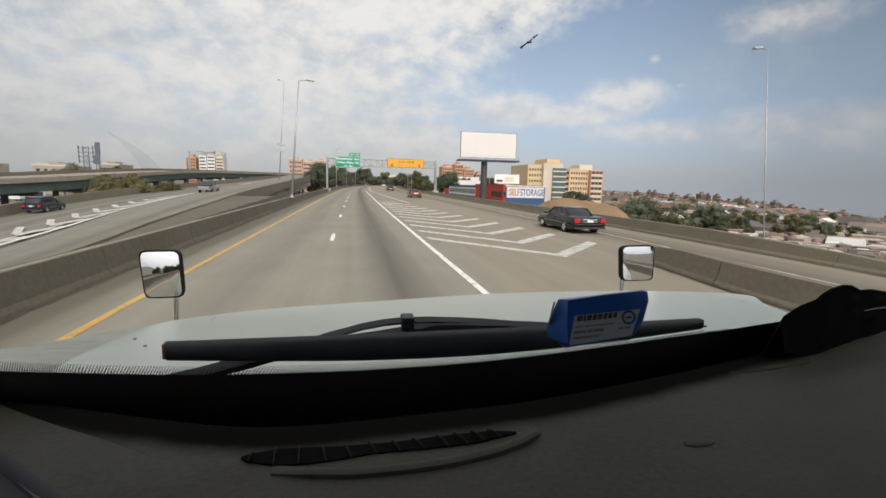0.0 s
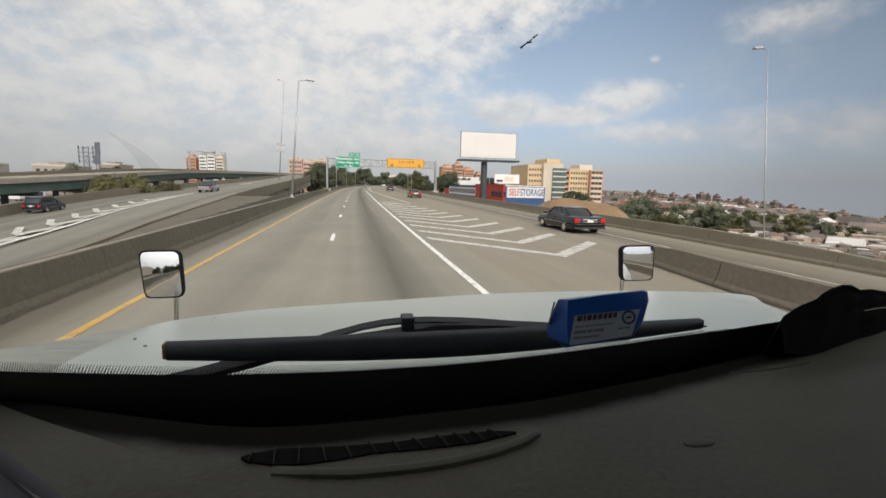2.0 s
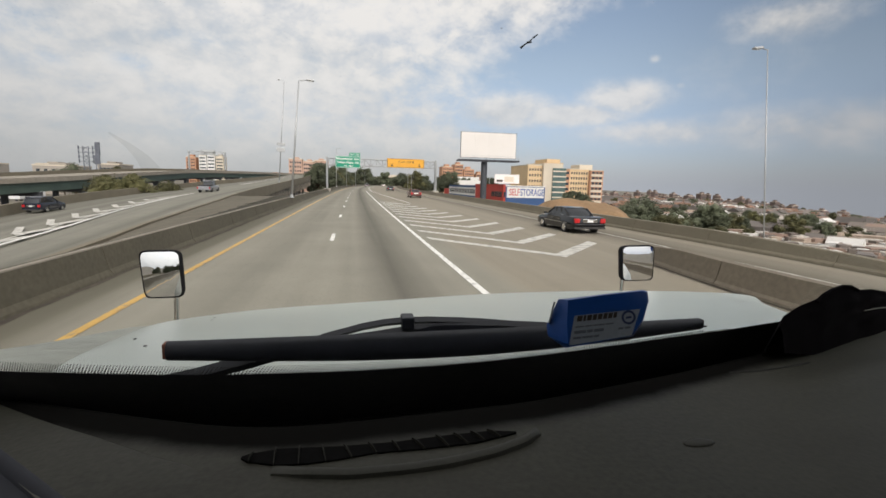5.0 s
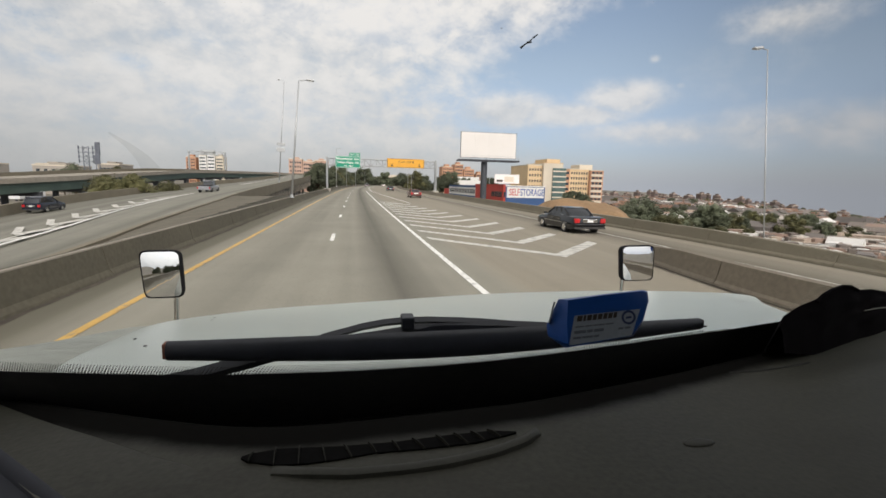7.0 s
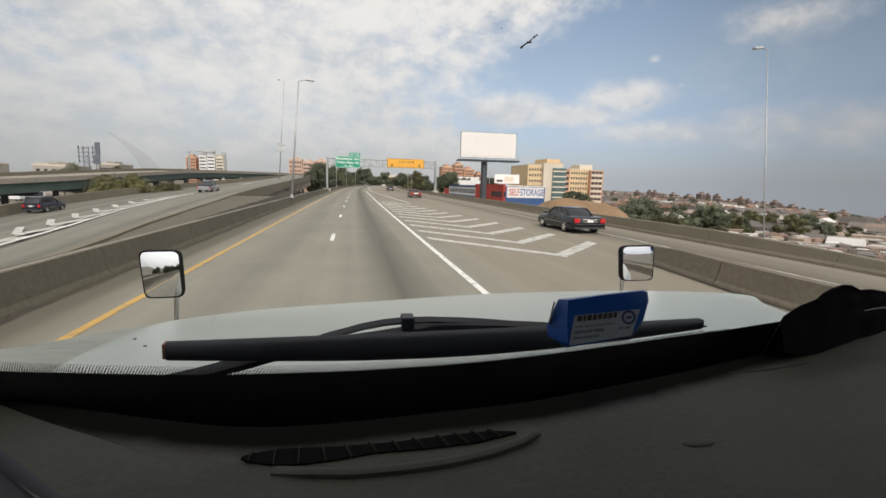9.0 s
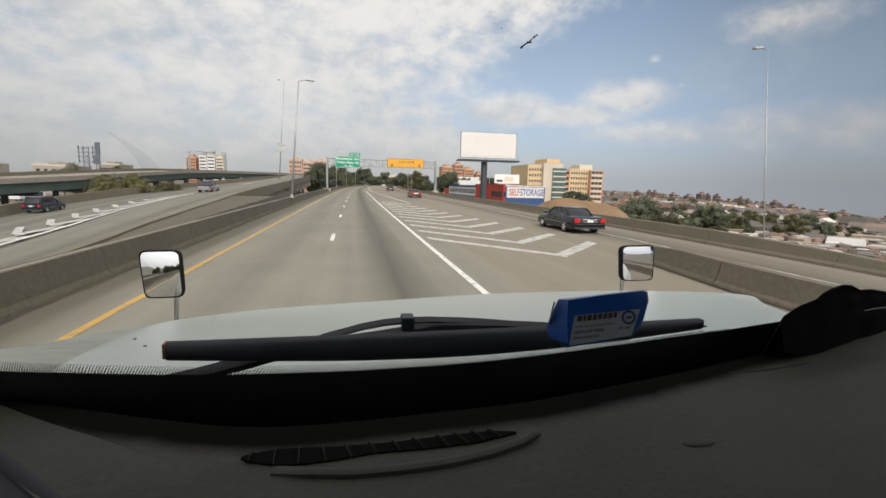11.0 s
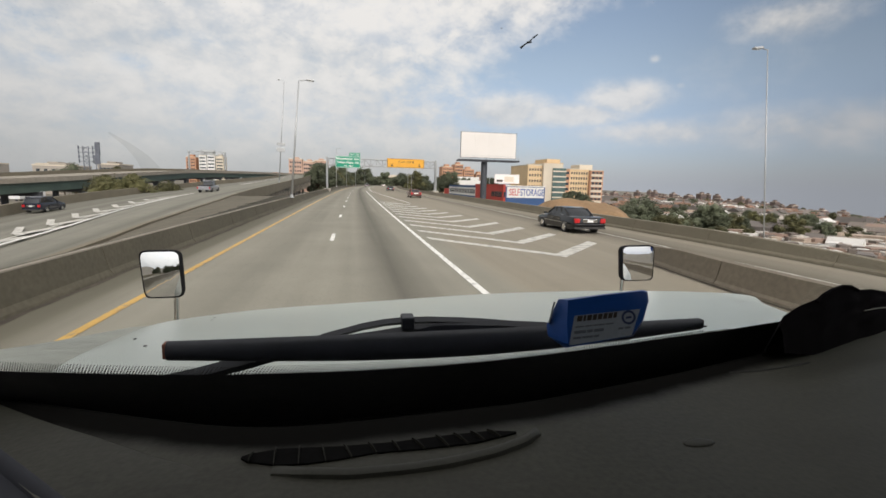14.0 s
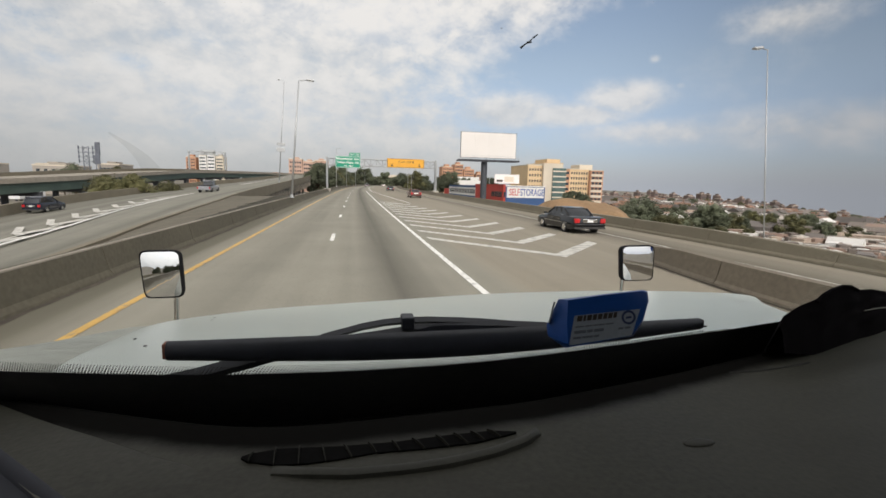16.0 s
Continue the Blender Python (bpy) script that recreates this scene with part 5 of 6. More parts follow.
for k in range(120):
    a, d = radians(rnd.uniform(30, 63)), 180 + 330 * rnd.random()
    x, y = d * math.sin(a), d * math.cos(a)
    if (100 < x < 162 and 225 < y < 300) or y < 112:
        continue
    plant(rnd.choice((0, 1, 3, 3)), x, y, land(x, y), rnd.uniform(0.55, 0.85), rnd.uniform(0, 360))
# scrub in the hollow beside the slip road, and trees behind the lorry
for x, y, k, s_ in ((83, 58, 3, 0.75), (90, 60, 1, 0.62), (97, 58, 3, 0.8), (104, 62, 4, 0.5), (88, 70, 3, 0.7), (110, 66, 1, 0.6), (118, 70, 3, 0.75), (76, 56, 1, 0.5), (126, 80, 4, 0.55), (100, 74, 3, 0.6)):
    plant(k, x, y, land(x, y), s_, rnd.uniform(0, 360))
for k in range(16):
    plant((0, 2, 4, 1)[k % 4], -20 - rnd.uniform(0, 14), -90 - 14 * k + rnd.uniform(-4, 4), -7, rnd.uniform(0.75, 1.1), rnd.uniform(0, 360))
# scrub between the roads on the left
for x, y, k, s in ((-39, 84, 3, 1.3), (-36, 86, 4, 0.82), (-42, 90, 4, 0.8), (-33, 92, 3, 1.2), (-100, 190, 0, 1.2), (-92, 205, 4, 1.1), (-120, 220, 1, 1.3), (-74, 300, 0, 0.8), (-88, 310, 2, 0.8)):
    plant(k, x, y, -7, s, rnd.uniform(0, 360))

# ---------------------------------------------------------------- vehicles


def ring(y, w, z0, z1, r=0.12, tuck=0.0):
    """Rounded cross-section of a car body: half width w, floor z0, top z1."""
    r = min(r, (z1 - z0) * 0.45)
    return [(-w + tuck, y, z0), (w - tuck, y, z0), (w, y, z0 + 0.18), (w, y, z1 - r), (w - r * 0.35, y, z1 - r * 0.3), (w - r, y, z1), (-w + r, y, z1), (-w + r * 0.35, y, z1 - r * 0.3), (-w, y, z1 - r), (-w, y, z0 + 0.18)]


# y along the car, half width, floor, belt height; then the glasshouse: y, half width, top
SEDAN = (5.3, [(0, 0.80, 0.42, 0.86), (0.08, 0.90, 0.3, 0.95), (0.5, 0.95, 0.26, 1.0), (1.4, 0.97, 0.26, 1.0), (2.8, 0.97, 0.26, 0.97), (3.7, 0.96, 0.26, 0.94), (4.7, 0.92, 0.27, 0.82), (5.15, 0.86, 0.3, 0.72), (5.3, 0.74, 0.4, 0.62)],
              [(1.05, 0.70, 0.99), (1.75, 0.66, 1.40), (2.5, 0.66, 1.44), (3.05, 0.66, 1.41), (3.95, 0.72, 0.95)])
SUV = (4.7, [(0, 0.84, 0.5, 0.95), (0.07, 0.92, 0.35, 1.05), (0.8, 0.95, 0.32, 1.08), (2.8, 0.95, 0.32, 1.06), (3.5, 0.94, 0.32, 1.02), (4.4, 0.9, 0.33, 0.88), (4.7, 0.78, 0.42, 0.7)],
            [(0.12, 0.74, 1.07), (0.5, 0.70, 1.60), (1.6, 0.70, 1.68), (2.5, 0.69, 1.62), (3.45, 0.74, 1.03)])
SHAPES = {"sedan": SEDAN, "suv": SUV}


def finer(rows, k=4):
    """Smooth in-between sections along a body."""
    out = []
    for i in range(len(rows) - 1):
        p0, p1, p2, p3 = (np.array(rows[max(0, min(len(rows) - 1, j))], float) for j in (i - 1, i, i + 1, i + 2))
        for t in steps(0, 1, k)[:-1]:
            out.append(tuple(0.5 * (2 * p1 + (p2 - p0) * t + (2 * p0 - 5 * p1 + 4 * p2 - p3) * t * t + (3 * p1 - p0 - 3 * p2 + p3) * t ** 3)))
    return out + [tuple(rows[-1])]


def car(shape, paint, m, label, tail=True):
    length, body, cabin = SHAPES[shape]
    th = empty("car", m @ pose(0, -length / 2, 0), label, "car")
    part("body", loft(B(), [ring(*s) for s in finer(body)]), paint, th, smooth="auto")
    bm = B()
    loft(bm, [[(-w - 0.06, y, min(z, 0.95)), (w + 0.06, y, min(z, 0.95)), (w, y, z - 0.05), (w * 0.9, y, z), (-w * 0.9, y, z), (-w, y, z - 0.05)] for y, w, z in finer(cabin)])
    gh = part("glasshouse", bm, CAR_GLASS, th, "dark tinted windows", "auto")
    top = cabin[1:-1]
    bm = B()
    loft(bm, [[(-w * 0.97, y, z + 0.005), (w * 0.97, y, z + 0.005), (w * 0.88, y, z + 0.035), (-w * 0.88, y, z + 0.035)] for y, w, z in finer(top)])
    part("roof", bm, paint, th, "", "auto")
    for s in (-1, 1):
        for a, b in zip(cabin, cabin[1:]):
            bm = B()
            ya, wa, za = a
            yb, wb, zb = b
            if abs(za - zb) < 0.12:
                box(bm, s * wa - 0.03, s * wa + 0.03, (ya + yb) / 2 - 0.05, (ya + yb) / 2 + 0.05, 0.95, max(za, zb))
            else:
                rod(bm, (s * (wa + 0.01), ya, za), (s * (wb + 0.01), yb, zb), 0.05, None, 6)
            part("pillar", bm, paint, gh)
    for y in (length * 0.21, length * 0.79):
        for s in (-1, 1):
            bm = B()
            rod(bm, (s * 0.74, y, 0.33), (s * 0.975, y, 0.33), 0.33, None, 22)
            t = part("tyre", bm, RUBBER, th)
            bm = B()
            rod(bm, (s * 0.9, y, 0.33), (s * 0.985, y, 0.33), 0.21, 0.19, 16)
            part("rim", bm, CHROME, t)
    for s in (-1, 1):
        bm = B()
        box(bm, min(s * 0.60, s * 0.89), max(s * 0.60, s * 0.89), -0.035, 0.14, 0.64, 0.90, 0.03)
        part("tail_lamp", bm, TAIL, th)
        bm = B()
        box(bm, min(s * 0.5, s * 0.8), max(s * 0.5, s * 0.8), length - 0.22, length - 0.02, 0.56, 0.68, 0.02)
        part("headlamp", bm, SIGN_W, th)
        bm = B()
        box(bm, min(s * 0.98, s * 1.14), max(s * 0.98, s * 1.14), length * 0.66, length * 0.66 + 0.12, 0.95, 1.08, 0.03)
        part("side_mirror", bm, paint, th)
    for s in (-1, 1):
        for y0, y1 in ((length * 0.30, length * 0.47), (length * 0.475, length * 0.65)):
            bm = B()
            box(bm, s * 0.972 - 0.006, s * 0.972 + 0.006, y0 + 0.01, y1 - 0.01, 0.34, 0.88, 0.004)
            dr = part("door", bm, paint, th)
            bm = B()
            box(bm, s * 0.985 - 0.012, s * 0.985 + 0.012, y0 + 0.06, y0 + 0.24, 0.76, 0.79, 0.005)
            part("door_handle", bm, CHROME, dr, "chrome handle")
        bm = B()
        box(bm, s * 0.982 - 0.006, s * 0.982 + 0.006, length * 0.14, length * 0.72, 0.565, 0.59)
        part("side_trim", bm, CHROME, th, "thin bright side strip")
        bm = B()
        ys_c = [c for c in finer(cabin) if c[2] > 0.97]
        for p, q in zip(ys_c, ys_c[1:]):
            rod(bm, (s * (p[1] + 0.055), p[0], 0.985), (s * (q[1] + 0.055), q[0], 0.985), 0.012, None, 5)
        part("window_trim", bm, CHROME, gh, "bright trim under the windows")
    bm = B()
    box(bm, -0.90, 0.90, -0.06, 0.02, 0.30, 0.42, 0.03)
    part("valance", bm, BLACK_P, th)
    bm = B()
    box(bm, -0.86, 0.86, -0.1, 0.12, 0.42, 0.60, 0.04)
    part("bumper", bm, paint, th)
    bm = B()
    box(bm, -0.42, 0.42, -0.045, 0.0, 0.66, 0.86, 0.01)
    part("plate_panel", bm, CHROME, th)
    bm = B()
    box(bm, -0.16, 0.16, -0.06, -0.046, 0.69, 0.82)
    part("number_plate", bm, SIGN_W, th)
    return th


car("sedan", CAR_K, pose(12.66, 24.35, -0.05, 0, 0, -1.5) @ Matrix.Diagonal((1, 1, 0.93, 1)), "glossy black saloon with red tail lamps on the slip road")
car("suv", CAR_N, pose(-29.9, 51.5, rise_left(51) - 1.12, 1.2) @ Matrix.Diagonal((0.86, 0.86, 0.92, 1)), "dark navy hatchback on the side road")
car("sedan", CAR_R, pose(10.9, 78, -0.03), "dull red car ahead on the slip road")
car("sedan", CAR_N, pose(11.6, 136, -0.03), "small dark car far ahead")
car("sedan", CAR_W, pose(bend(280) + 8.5, 280, -0.02), "white car far ahead on the bend")
car("suv", CAR_S, pose(bend(250) + 0.6, 250, 0.0), "grey car far ahead on the motorway")


def pickup(m):
    th = empty("pickup_truck", m @ pose(0, -2.8, 0), "silver pickup with a dark load bed on the side road", "pickup truck")
    part("body", loft(B(), [ring(y, w, a, b) for y, w, a, b in ((0, 0.88, 0.55, 0.98), (0.06, 0.95, 0.5, 1.05), (2.1, 0.97, 0.45, 1.06), (3.9, 0.97, 0.45, 1.06), (5.2, 0.93, 0.45, 0.98), (5.6, 0.8, 0.55, 0.85))]), CAR_S, th)
    bm = B()
    box(bm, -0.8, 0.8, 0.15, 2.05, 1.062, 1.25, 0.05)
    part("load", bm, RUBBER, th)
    bm = B()
    loft(bm, [[(-w - 0.1, y, 1.05), (w + 0.1, y, 1.05), (w, y, z), (-w, y, z)] for y, w, z in ((2.15, 0.7, 1.06), (2.3, 0.72, 1.8), (3.5, 0.72, 1.85), (4.3, 0.74, 1.06))])
    part("cab_glass", bm, CAR_GLASS, th)
    bm = B()
    box(bm, -0.74, 0.74, 2.28, 3.55, 1.84, 1.9, 0.03)
    part("roof", bm, CAR_S, th)
    for y in (1.1, 4.5):
        for s in (-1, 1):
            bm = B()
            rod(bm, (s * 0.74, y, 0.38), (s * 0.985, y, 0.38), 0.38, None, 20)
            part("tyre", bm, RUBBER, th)
    for s in (-1, 1):
        bm = B()
        box(bm, min(s * 0.8, s * 0.95), max(s * 0.8, s * 0.95), -0.03, 0.08, 0.7, 1.0)
        part("tail_lamp", bm, TAIL, th)


pickup(pose(-22.9, 80, rise_left(80) - 0.58, 1.5))


def box_van(x, y, z, rz, k):
    th = empty("box_van", pose(x, y, z, 0, 0, rz), "white box van parked below the viaduct", "van", "parked vans")
    bm = B()
    box(bm, -1.15, 1.15, -3.4, 2.0, 0.9, 3.5, 0.05)
    part("box_body", bm, CAR_W, th)
    bm = B()
    loft(bm, [[(-1, 2.05, 0.5), (1, 2.05, 0.5), (1, 2.05, 2.4), (-1, 2.05, 2.4)], [(-1, 3.1, 0.5), (1, 3.1, 0.5), (0.95, 2.7, 2.3), (-0.95, 2.7, 2.3)], [(-0.95, 3.7, 0.5), (0.95, 3.7, 0.5), (0.95, 3.6, 1.3), (-0.95, 3.6, 1.3)]])
    part("cab", bm, CAR_W, th)
    bm = B()
    box(bm, -0.85, 0.85, 2.98, 3.2, 1.4, 2.1, 0.02)
    part("windscreen", bm, CAR_GLASS, th)
    for yy in (-2.2, 2.4):
        for s in (-1, 1):
            bm = B()
            rod(bm, (s * 0.85, yy, 0.45), (s * 1.12, yy, 0.45), 0.45, None, 16)
            part("tyre", bm, RUBBER, th)


for k, (x, y) in enumerate(((-163.4, 300), (-171, 302), (-154.4, 300), (-146, 298), (-119.5, 200), (-113, 178), (-140, 244), (-132, 232), (-33, 230))):
    box_van(x, y, -7.2, 75 + 5 * (k % 3), k)

# storm drains in the shoulder behind
for y in (-126, -27):
    gr = empty("drain_grate", pose(-4.9, y, 0.004), "rusty iron drain grate in the road shoulder", "drain grate", "drain grates")
    bm = B()
    box(bm, -0.42, 0.42, -0.6, -0.54, 0, 0.02)
    box(bm, -0.42, 0.42, 0.54, 0.6, 0, 0.02)
    part("grate_frame", bm, RUST, gr)
    for k in range(9):
        bm = B()
        box(bm, -0.42, 0.42, -0.5 + 0.12 * k, -0.45 + 0.12 * k, 0, 0.015)
        part("bar", bm, RUST, gr)

# ---------------------------------------------------------------- the lorry that carries the camera
lorry = empty("lorry", pose(0.35, 0.6, 0.0), "white bonneted lorry seen from its cab", "lorry")


def lp(name, bm, material, label="", parent=None, smooth=False):
    """A part of the lorry, modelled in road coordinates."""
    ob = part(name, bm, material, parent or lorry, label, smooth)
    if parent is None:
        ob.matrix_parent_inverse = pose(-0.35, -0.6, 0.0)
    return ob


def surface(cols, nu, bulge, drop):
    """A bonnet skin: each column runs from its near end to its lip and turns down there."""
    bm = B()
    k = len(cols)

    def at(u):
        i = min(int(u), k - 2)
        t = u - i
        out = []
        for e in (0, 1):
            p0, p1, p2, p3 = (Vector(cols[max(0, min(k - 1, j))][e]) for j in (i - 1, i, i + 1, i + 2))
            out.append(0.5 * ((2 * p1) + (p2 - p0) * t + (2 * p0 - 5 * p1 + 4 * p2 - p3) * t * t + (3 * p1 - p0 - 3 * p2 + p3) * t ** 3))
        return out

    grid = []
    for iu in range(nu + 1):
        n, f = at((k - 1) * iu / nu)
        col = []
        for t in steps(0, 1, 12):
            p = n.lerp(f, t)
            p.z += bulge * math.sin(math.pi * min(1, t)) * 0.6
            col.append(p)
        d = Vector((f.x - n.x, f.y - n.y, 0)).normalized()
        for a, b in ((0.03, 0.012), (0.06, 0.05), (0.08, 0.12), (0.09, drop)):
            col.append(f + d * a - Vector((0, 0, b)))
        grid.append([bm.verts.new(p) for p in col])
    for a, b in zip(grid, grid[1:]):
        for i in range(len(a) - 1):
            bm.faces.new((a[i], b[i], b[i + 1], a[i + 1]))
    return bm


hood_cols = [((-0.40, 0.60, 2.150), (-0.431, 0.80, 2.113)), ((-0.37, 0.60, 2.158), (-0.531, 1.05, 2.054)), ((-0.31, 0.60, 2.156), (-0.597, 1.50, 1.962)), ((-0.217, 0.60, 2.152), (-0.525, 1.90, 1.871)),
             ((-0.11, 0.60, 2.146), (-0.305, 2.05, 1.848)), ((0.047, 0.60, 2.139), (0.221, 2.20, 1.830)), ((0.193, 0.60, 2.140), (0.685, 2.25, 1.835)), ((0.334, 0.60, 2.146), (1.182, 2.25, 1.839)),
             ((0.538, 0.60, 2.165), (1.648, 2.15, 1.855)), ((0.66, 0.60, 2.180), (1.785, 1.70, 1.946)), ((0.74, 0.60, 2.180), (1.694, 1.50, 1.960)), ((0.80, 0.60, 2.180), (1.575, 1.30, 1.978))]
hood = lp("bonnet", surface(hood_cols, 66, 0.018, 0.5), TRUCK_W, "white painted bonnet with dirt specks", smooth=True)
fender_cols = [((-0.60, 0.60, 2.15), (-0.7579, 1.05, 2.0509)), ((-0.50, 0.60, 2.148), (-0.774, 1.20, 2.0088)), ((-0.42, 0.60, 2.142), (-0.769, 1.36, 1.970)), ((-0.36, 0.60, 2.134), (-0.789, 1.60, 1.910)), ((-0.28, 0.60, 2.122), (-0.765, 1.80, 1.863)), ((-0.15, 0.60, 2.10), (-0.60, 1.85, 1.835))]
lp("fender", surface(fender_cols, 30, 0.004, 0.6), TRUCK_D, "dusty white front wing beside the bonnet, coloured darker as if shaded", smooth=True)
far_fender_cols = [((0.80, 0.62, 2.10), (1.56, 1.32, 1.93)), ((1.0, 0.62, 2.07), (1.66, 1.20, 1.90)), ((1.2, 0.62, 2.04), (1.70, 1.05, 1.89)), ((1.4, 0.62, 2.02), (1.72, 0.85, 1.90))]
lp("fender", surface(far_fender_cols, 18, 0.004, 0.6), TRUCK_W, "white front wing beside the bonnet", smooth=True)
# dirt specks and badges on the bonnet
for x, y in ((-0.469, 1.633), (-0.443, 0.998), (-0.368, 0.865), (-0.441, 1.5), (-0.2, 1.95), (0.25, 0.82)):
    bm = B()
    z = 2.17 - (y - 0.6) * 0.232 + 0.018
    bmesh.ops.create_icosphere(bm, subdivisions=1, radius=0.0038, matrix=Matrix.Translation((x, y, z - 0.012)) @ Matrix.Diagonal((1, 1, 0.35, 1)))
    lp("speck", bm, RUBBER)


def hood_mirror(w, h, m, label, stalk, bow=0.38, skew=0.0):
    """Convex mirror on a short stalk: bowl-shaped housing, rim and glass with rounded corners."""
    def outline(k, y, n=40):
        pts = []
        for i in range(n):
            t = i * math.tau / n
            c, s = math.cos(t), math.sin(t)
            u, v = math.copysign(abs(c) ** 0.30, c), math.copysign(abs(s) ** 0.22, s)
            pts.append((u * w / 2 * k * (1 - 0.03 * (1 - v)) - skew * v * h * k, y, v * h / 2 * k))
        return pts

    bm = B()
    loft(bm, [outline(0.915, 0.004), outline(0.94, -0.006), outline(0.985, -0.006), outline(1.0, 0.003), outline(1.0, 0.022), outline(0.95, 0.052), outline(0.75, 0.075)])
    bmesh.ops.transform(bm, matrix=m, verts=bm.verts)
    hs = lp("hood_mirror", bm, HOUSING, label, smooth="auto")
    bm = B()
    rings = []
    for k in (0.93, 0.75, 0.5, 0.25, 0.02):
        rings.append([(x, -0.0075 + bow * (x * x + z * z), z) for x, _, z in outline(k, 0)])
    loft(bm, rings, True, False)
    bm.faces.new([v for v in bm.verts][-40:])
    bmesh.ops.transform(bm, matrix=m, verts=bm.verts)
    part("mirror_glass", bm, MIRROR, hs, "curved mirror glass", True)
    bm = B()
    rod(bm, stalk[0], stalk[1], 0.011, None, 10)
    part("stalk", bm, CHROME, hs, "bright steel stalk", "auto")
    return hs


hood_mirror(0.160, 0.212, pose(-0.808, 2.1, 2.0, -3.9, 0, 3.8), "black-framed convex mirror on the bonnet", ((-0.772, 2.13, 1.70), (-0.766, 2.13, 1.90)), 0.38, 0.035)
hood_mirror(0.208, 0.218, pose(1.700, 2.35, 1.977, -3.2, -2, -6.8), "black-framed convex mirror on the far wing", ((1.626, 2.386, 1.726), (1.630, 2.386, 1.871)), 0.15)

# windscreen with its black border and dots
def glass_y(x, z):
    return 0.52 - 0.80 * (z - 2.2) - 0.04 * (x - 0.35) ** 2 + 0.62 * max(0.0, min(x, 1.1) - 0.54)


def edge_z(x):
    """Upper edge of the black border on the glass."""
    return float(np.interp(x, (-0.72, -0.50, -0.326, -0.276, -0.216, -0.151, -0.12, 0.0, 0.125, 0.20, 0.277, 0.38, 0.458, 0.50, 0.567, 0.60, 0.66, 0.72, 0.80), (2.38, 2.275, 2.2353, 2.2262, 2.2155, 2.2061, 2.2032, 2.1953, 2.1945, 2.1985, 2.2056, 2.2190, 2.2297, 2.2347, 2.2465, 2.250, 2.235, 2.20, 2.17)))


def pane(x0, x1, zlo, zhi, nx=40, nz=8, push=0.0):
    bm = B()
    g = []
    for x in steps(x0, x1, nx):
        a = zlo(x) if callable(zlo) else zlo
        b = zhi(x) if callable(zhi) else zhi
        g.append([bm.verts.new((x, glass_y(x, z) + push, z)) for z in steps(a, b, nz)])
    for a, b in zip(g, g[1:]):
        for j in range(nz):
            bm.faces.new((a[j], b[j], b[j + 1], a[j + 1]))
    return bm


ws = lp("windscreen", pane(-0.72, 1.42, 2.09, 2.98), WINDSCREEN, "clear slightly dirty windscreen")
ws.visible_shadow = False
bm = B()
g = []
for x in steps(-0.72, 0.80, 60):
    g.append([bm.verts.new((x, min(glass_y(x, z), 0.52 - 0.80 * (z - 2.2) - 0.04 * (x - 0.35) ** 2) - 0.003, z)) for z in steps(2.0, edge_z(x), 8)])
for a, b in zip(g, g[1:]):
    for j in range(8):
        bm.faces.new((a[j], b[j], b[j + 1], a[j + 1]))
part("glass_border", bm, BLACK_P, ws, "black baked border of the windscreen")
bm = B()
x = -0.60
while x < 0.50:
    k = 0.5 if x < -0.27 else 0.72 if x < -0.16 else 1.0
    rows = round(5 / k) if x < 0.27 else 3 if x < 0.36 else 2 if x < 0.46 else 1
    for j in range(rows):
        r = k * (0.00150 - 0.00060 * j / max(1, rows - 1) if rows > 3 else 0.00145)
        xx, z = x + (0.0018 * k if j % 2 else 0), edge_z(x) + k * (0.0014 + j * 0.0029)
        y = glass_y(xx, z) - 0.003
        bm.faces.new([bm.verts.new((xx + r * math.cos(i * 1.0472), y - 0.8 * r * math.sin(i * 1.0472), z + r * math.sin(i * 1.0472))) for i in range(6)])
    x += 0.0036 * k
dots = part("border_dots", bm, BLACK_P, ws)
dots["kind"] = "stuff"
# smears and a chip on the glass
for pts, w in ((((0.1068, 2.5072), (0.1083, 2.5090), (0.1107, 2.5108)), 0.0011), (((0.1021, 2.5038), (0.1055, 2.5066), (0.1083, 2.5070)), 0.0015), (((0.0872, 2.5116), (0.0876, 2.5118)), 0.0008)):
    bm = B()
    for (xa, za), (xb, zb) in zip(pts, pts[1:]):
        rod(bm, (xa * 1.0, glass_y(xa, za) - 0.003, za), (xb, glass_y(xb, zb) - 0.003, zb), w * 0.5, w * 0.2, 6)
    part("chip", bm, GRIME, ws, "dark chip in the glass")

bm = B()
sm = [(-0.1439, 2.4459, 0.0006), (-0.1361, 2.4389, 0.0020), (-0.1310, 2.4317, 0.0036), (-0.1287, 2.4240, 0.0052)]
sv = [(bm.verts.new((x - w, glass_y(x, z) - 0.002, z - w * 0.4)), bm.verts.new((x + w, glass_y(x, z) - 0.002, z + w * 0.4))) for x, z, w in sm]
for a, b in zip(sv, sv[1:]):
    bm.faces.new((a[0], a[1], b[1], b[0]))
part("smear", bm, SMEAR, ws, "greasy wiped smear on the glass")

# wiper
wb = B()
rings = []
for t in steps(0, 1, 16):
    x = -0.215 + 0.735 * t
    r = 0.0118 - 0.0032 * t + 0.0090 * math.sin(math.pi * t)
    z = 2.2150 - 0.0106 * math.sin(math.pi * t) + 0.0045 * t
    rings.append([(x, 0.560 - 0.009 * math.sin(a), z + r * math.cos(a)) for a in steps(0, math.tau, 14)[:-1]])
loft(wb, rings)
wiper = lp("wiper", wb, BLADE, "black rubber wiper blade", smooth="auto")
rest = lambda pts, name, w, h: part(name, loft(B(), [[(x, y - h, z), (x, y, z - w), (x, y + h, z), (x, y, z + w)] for x, y, z in pts]), BLADE, wiper)
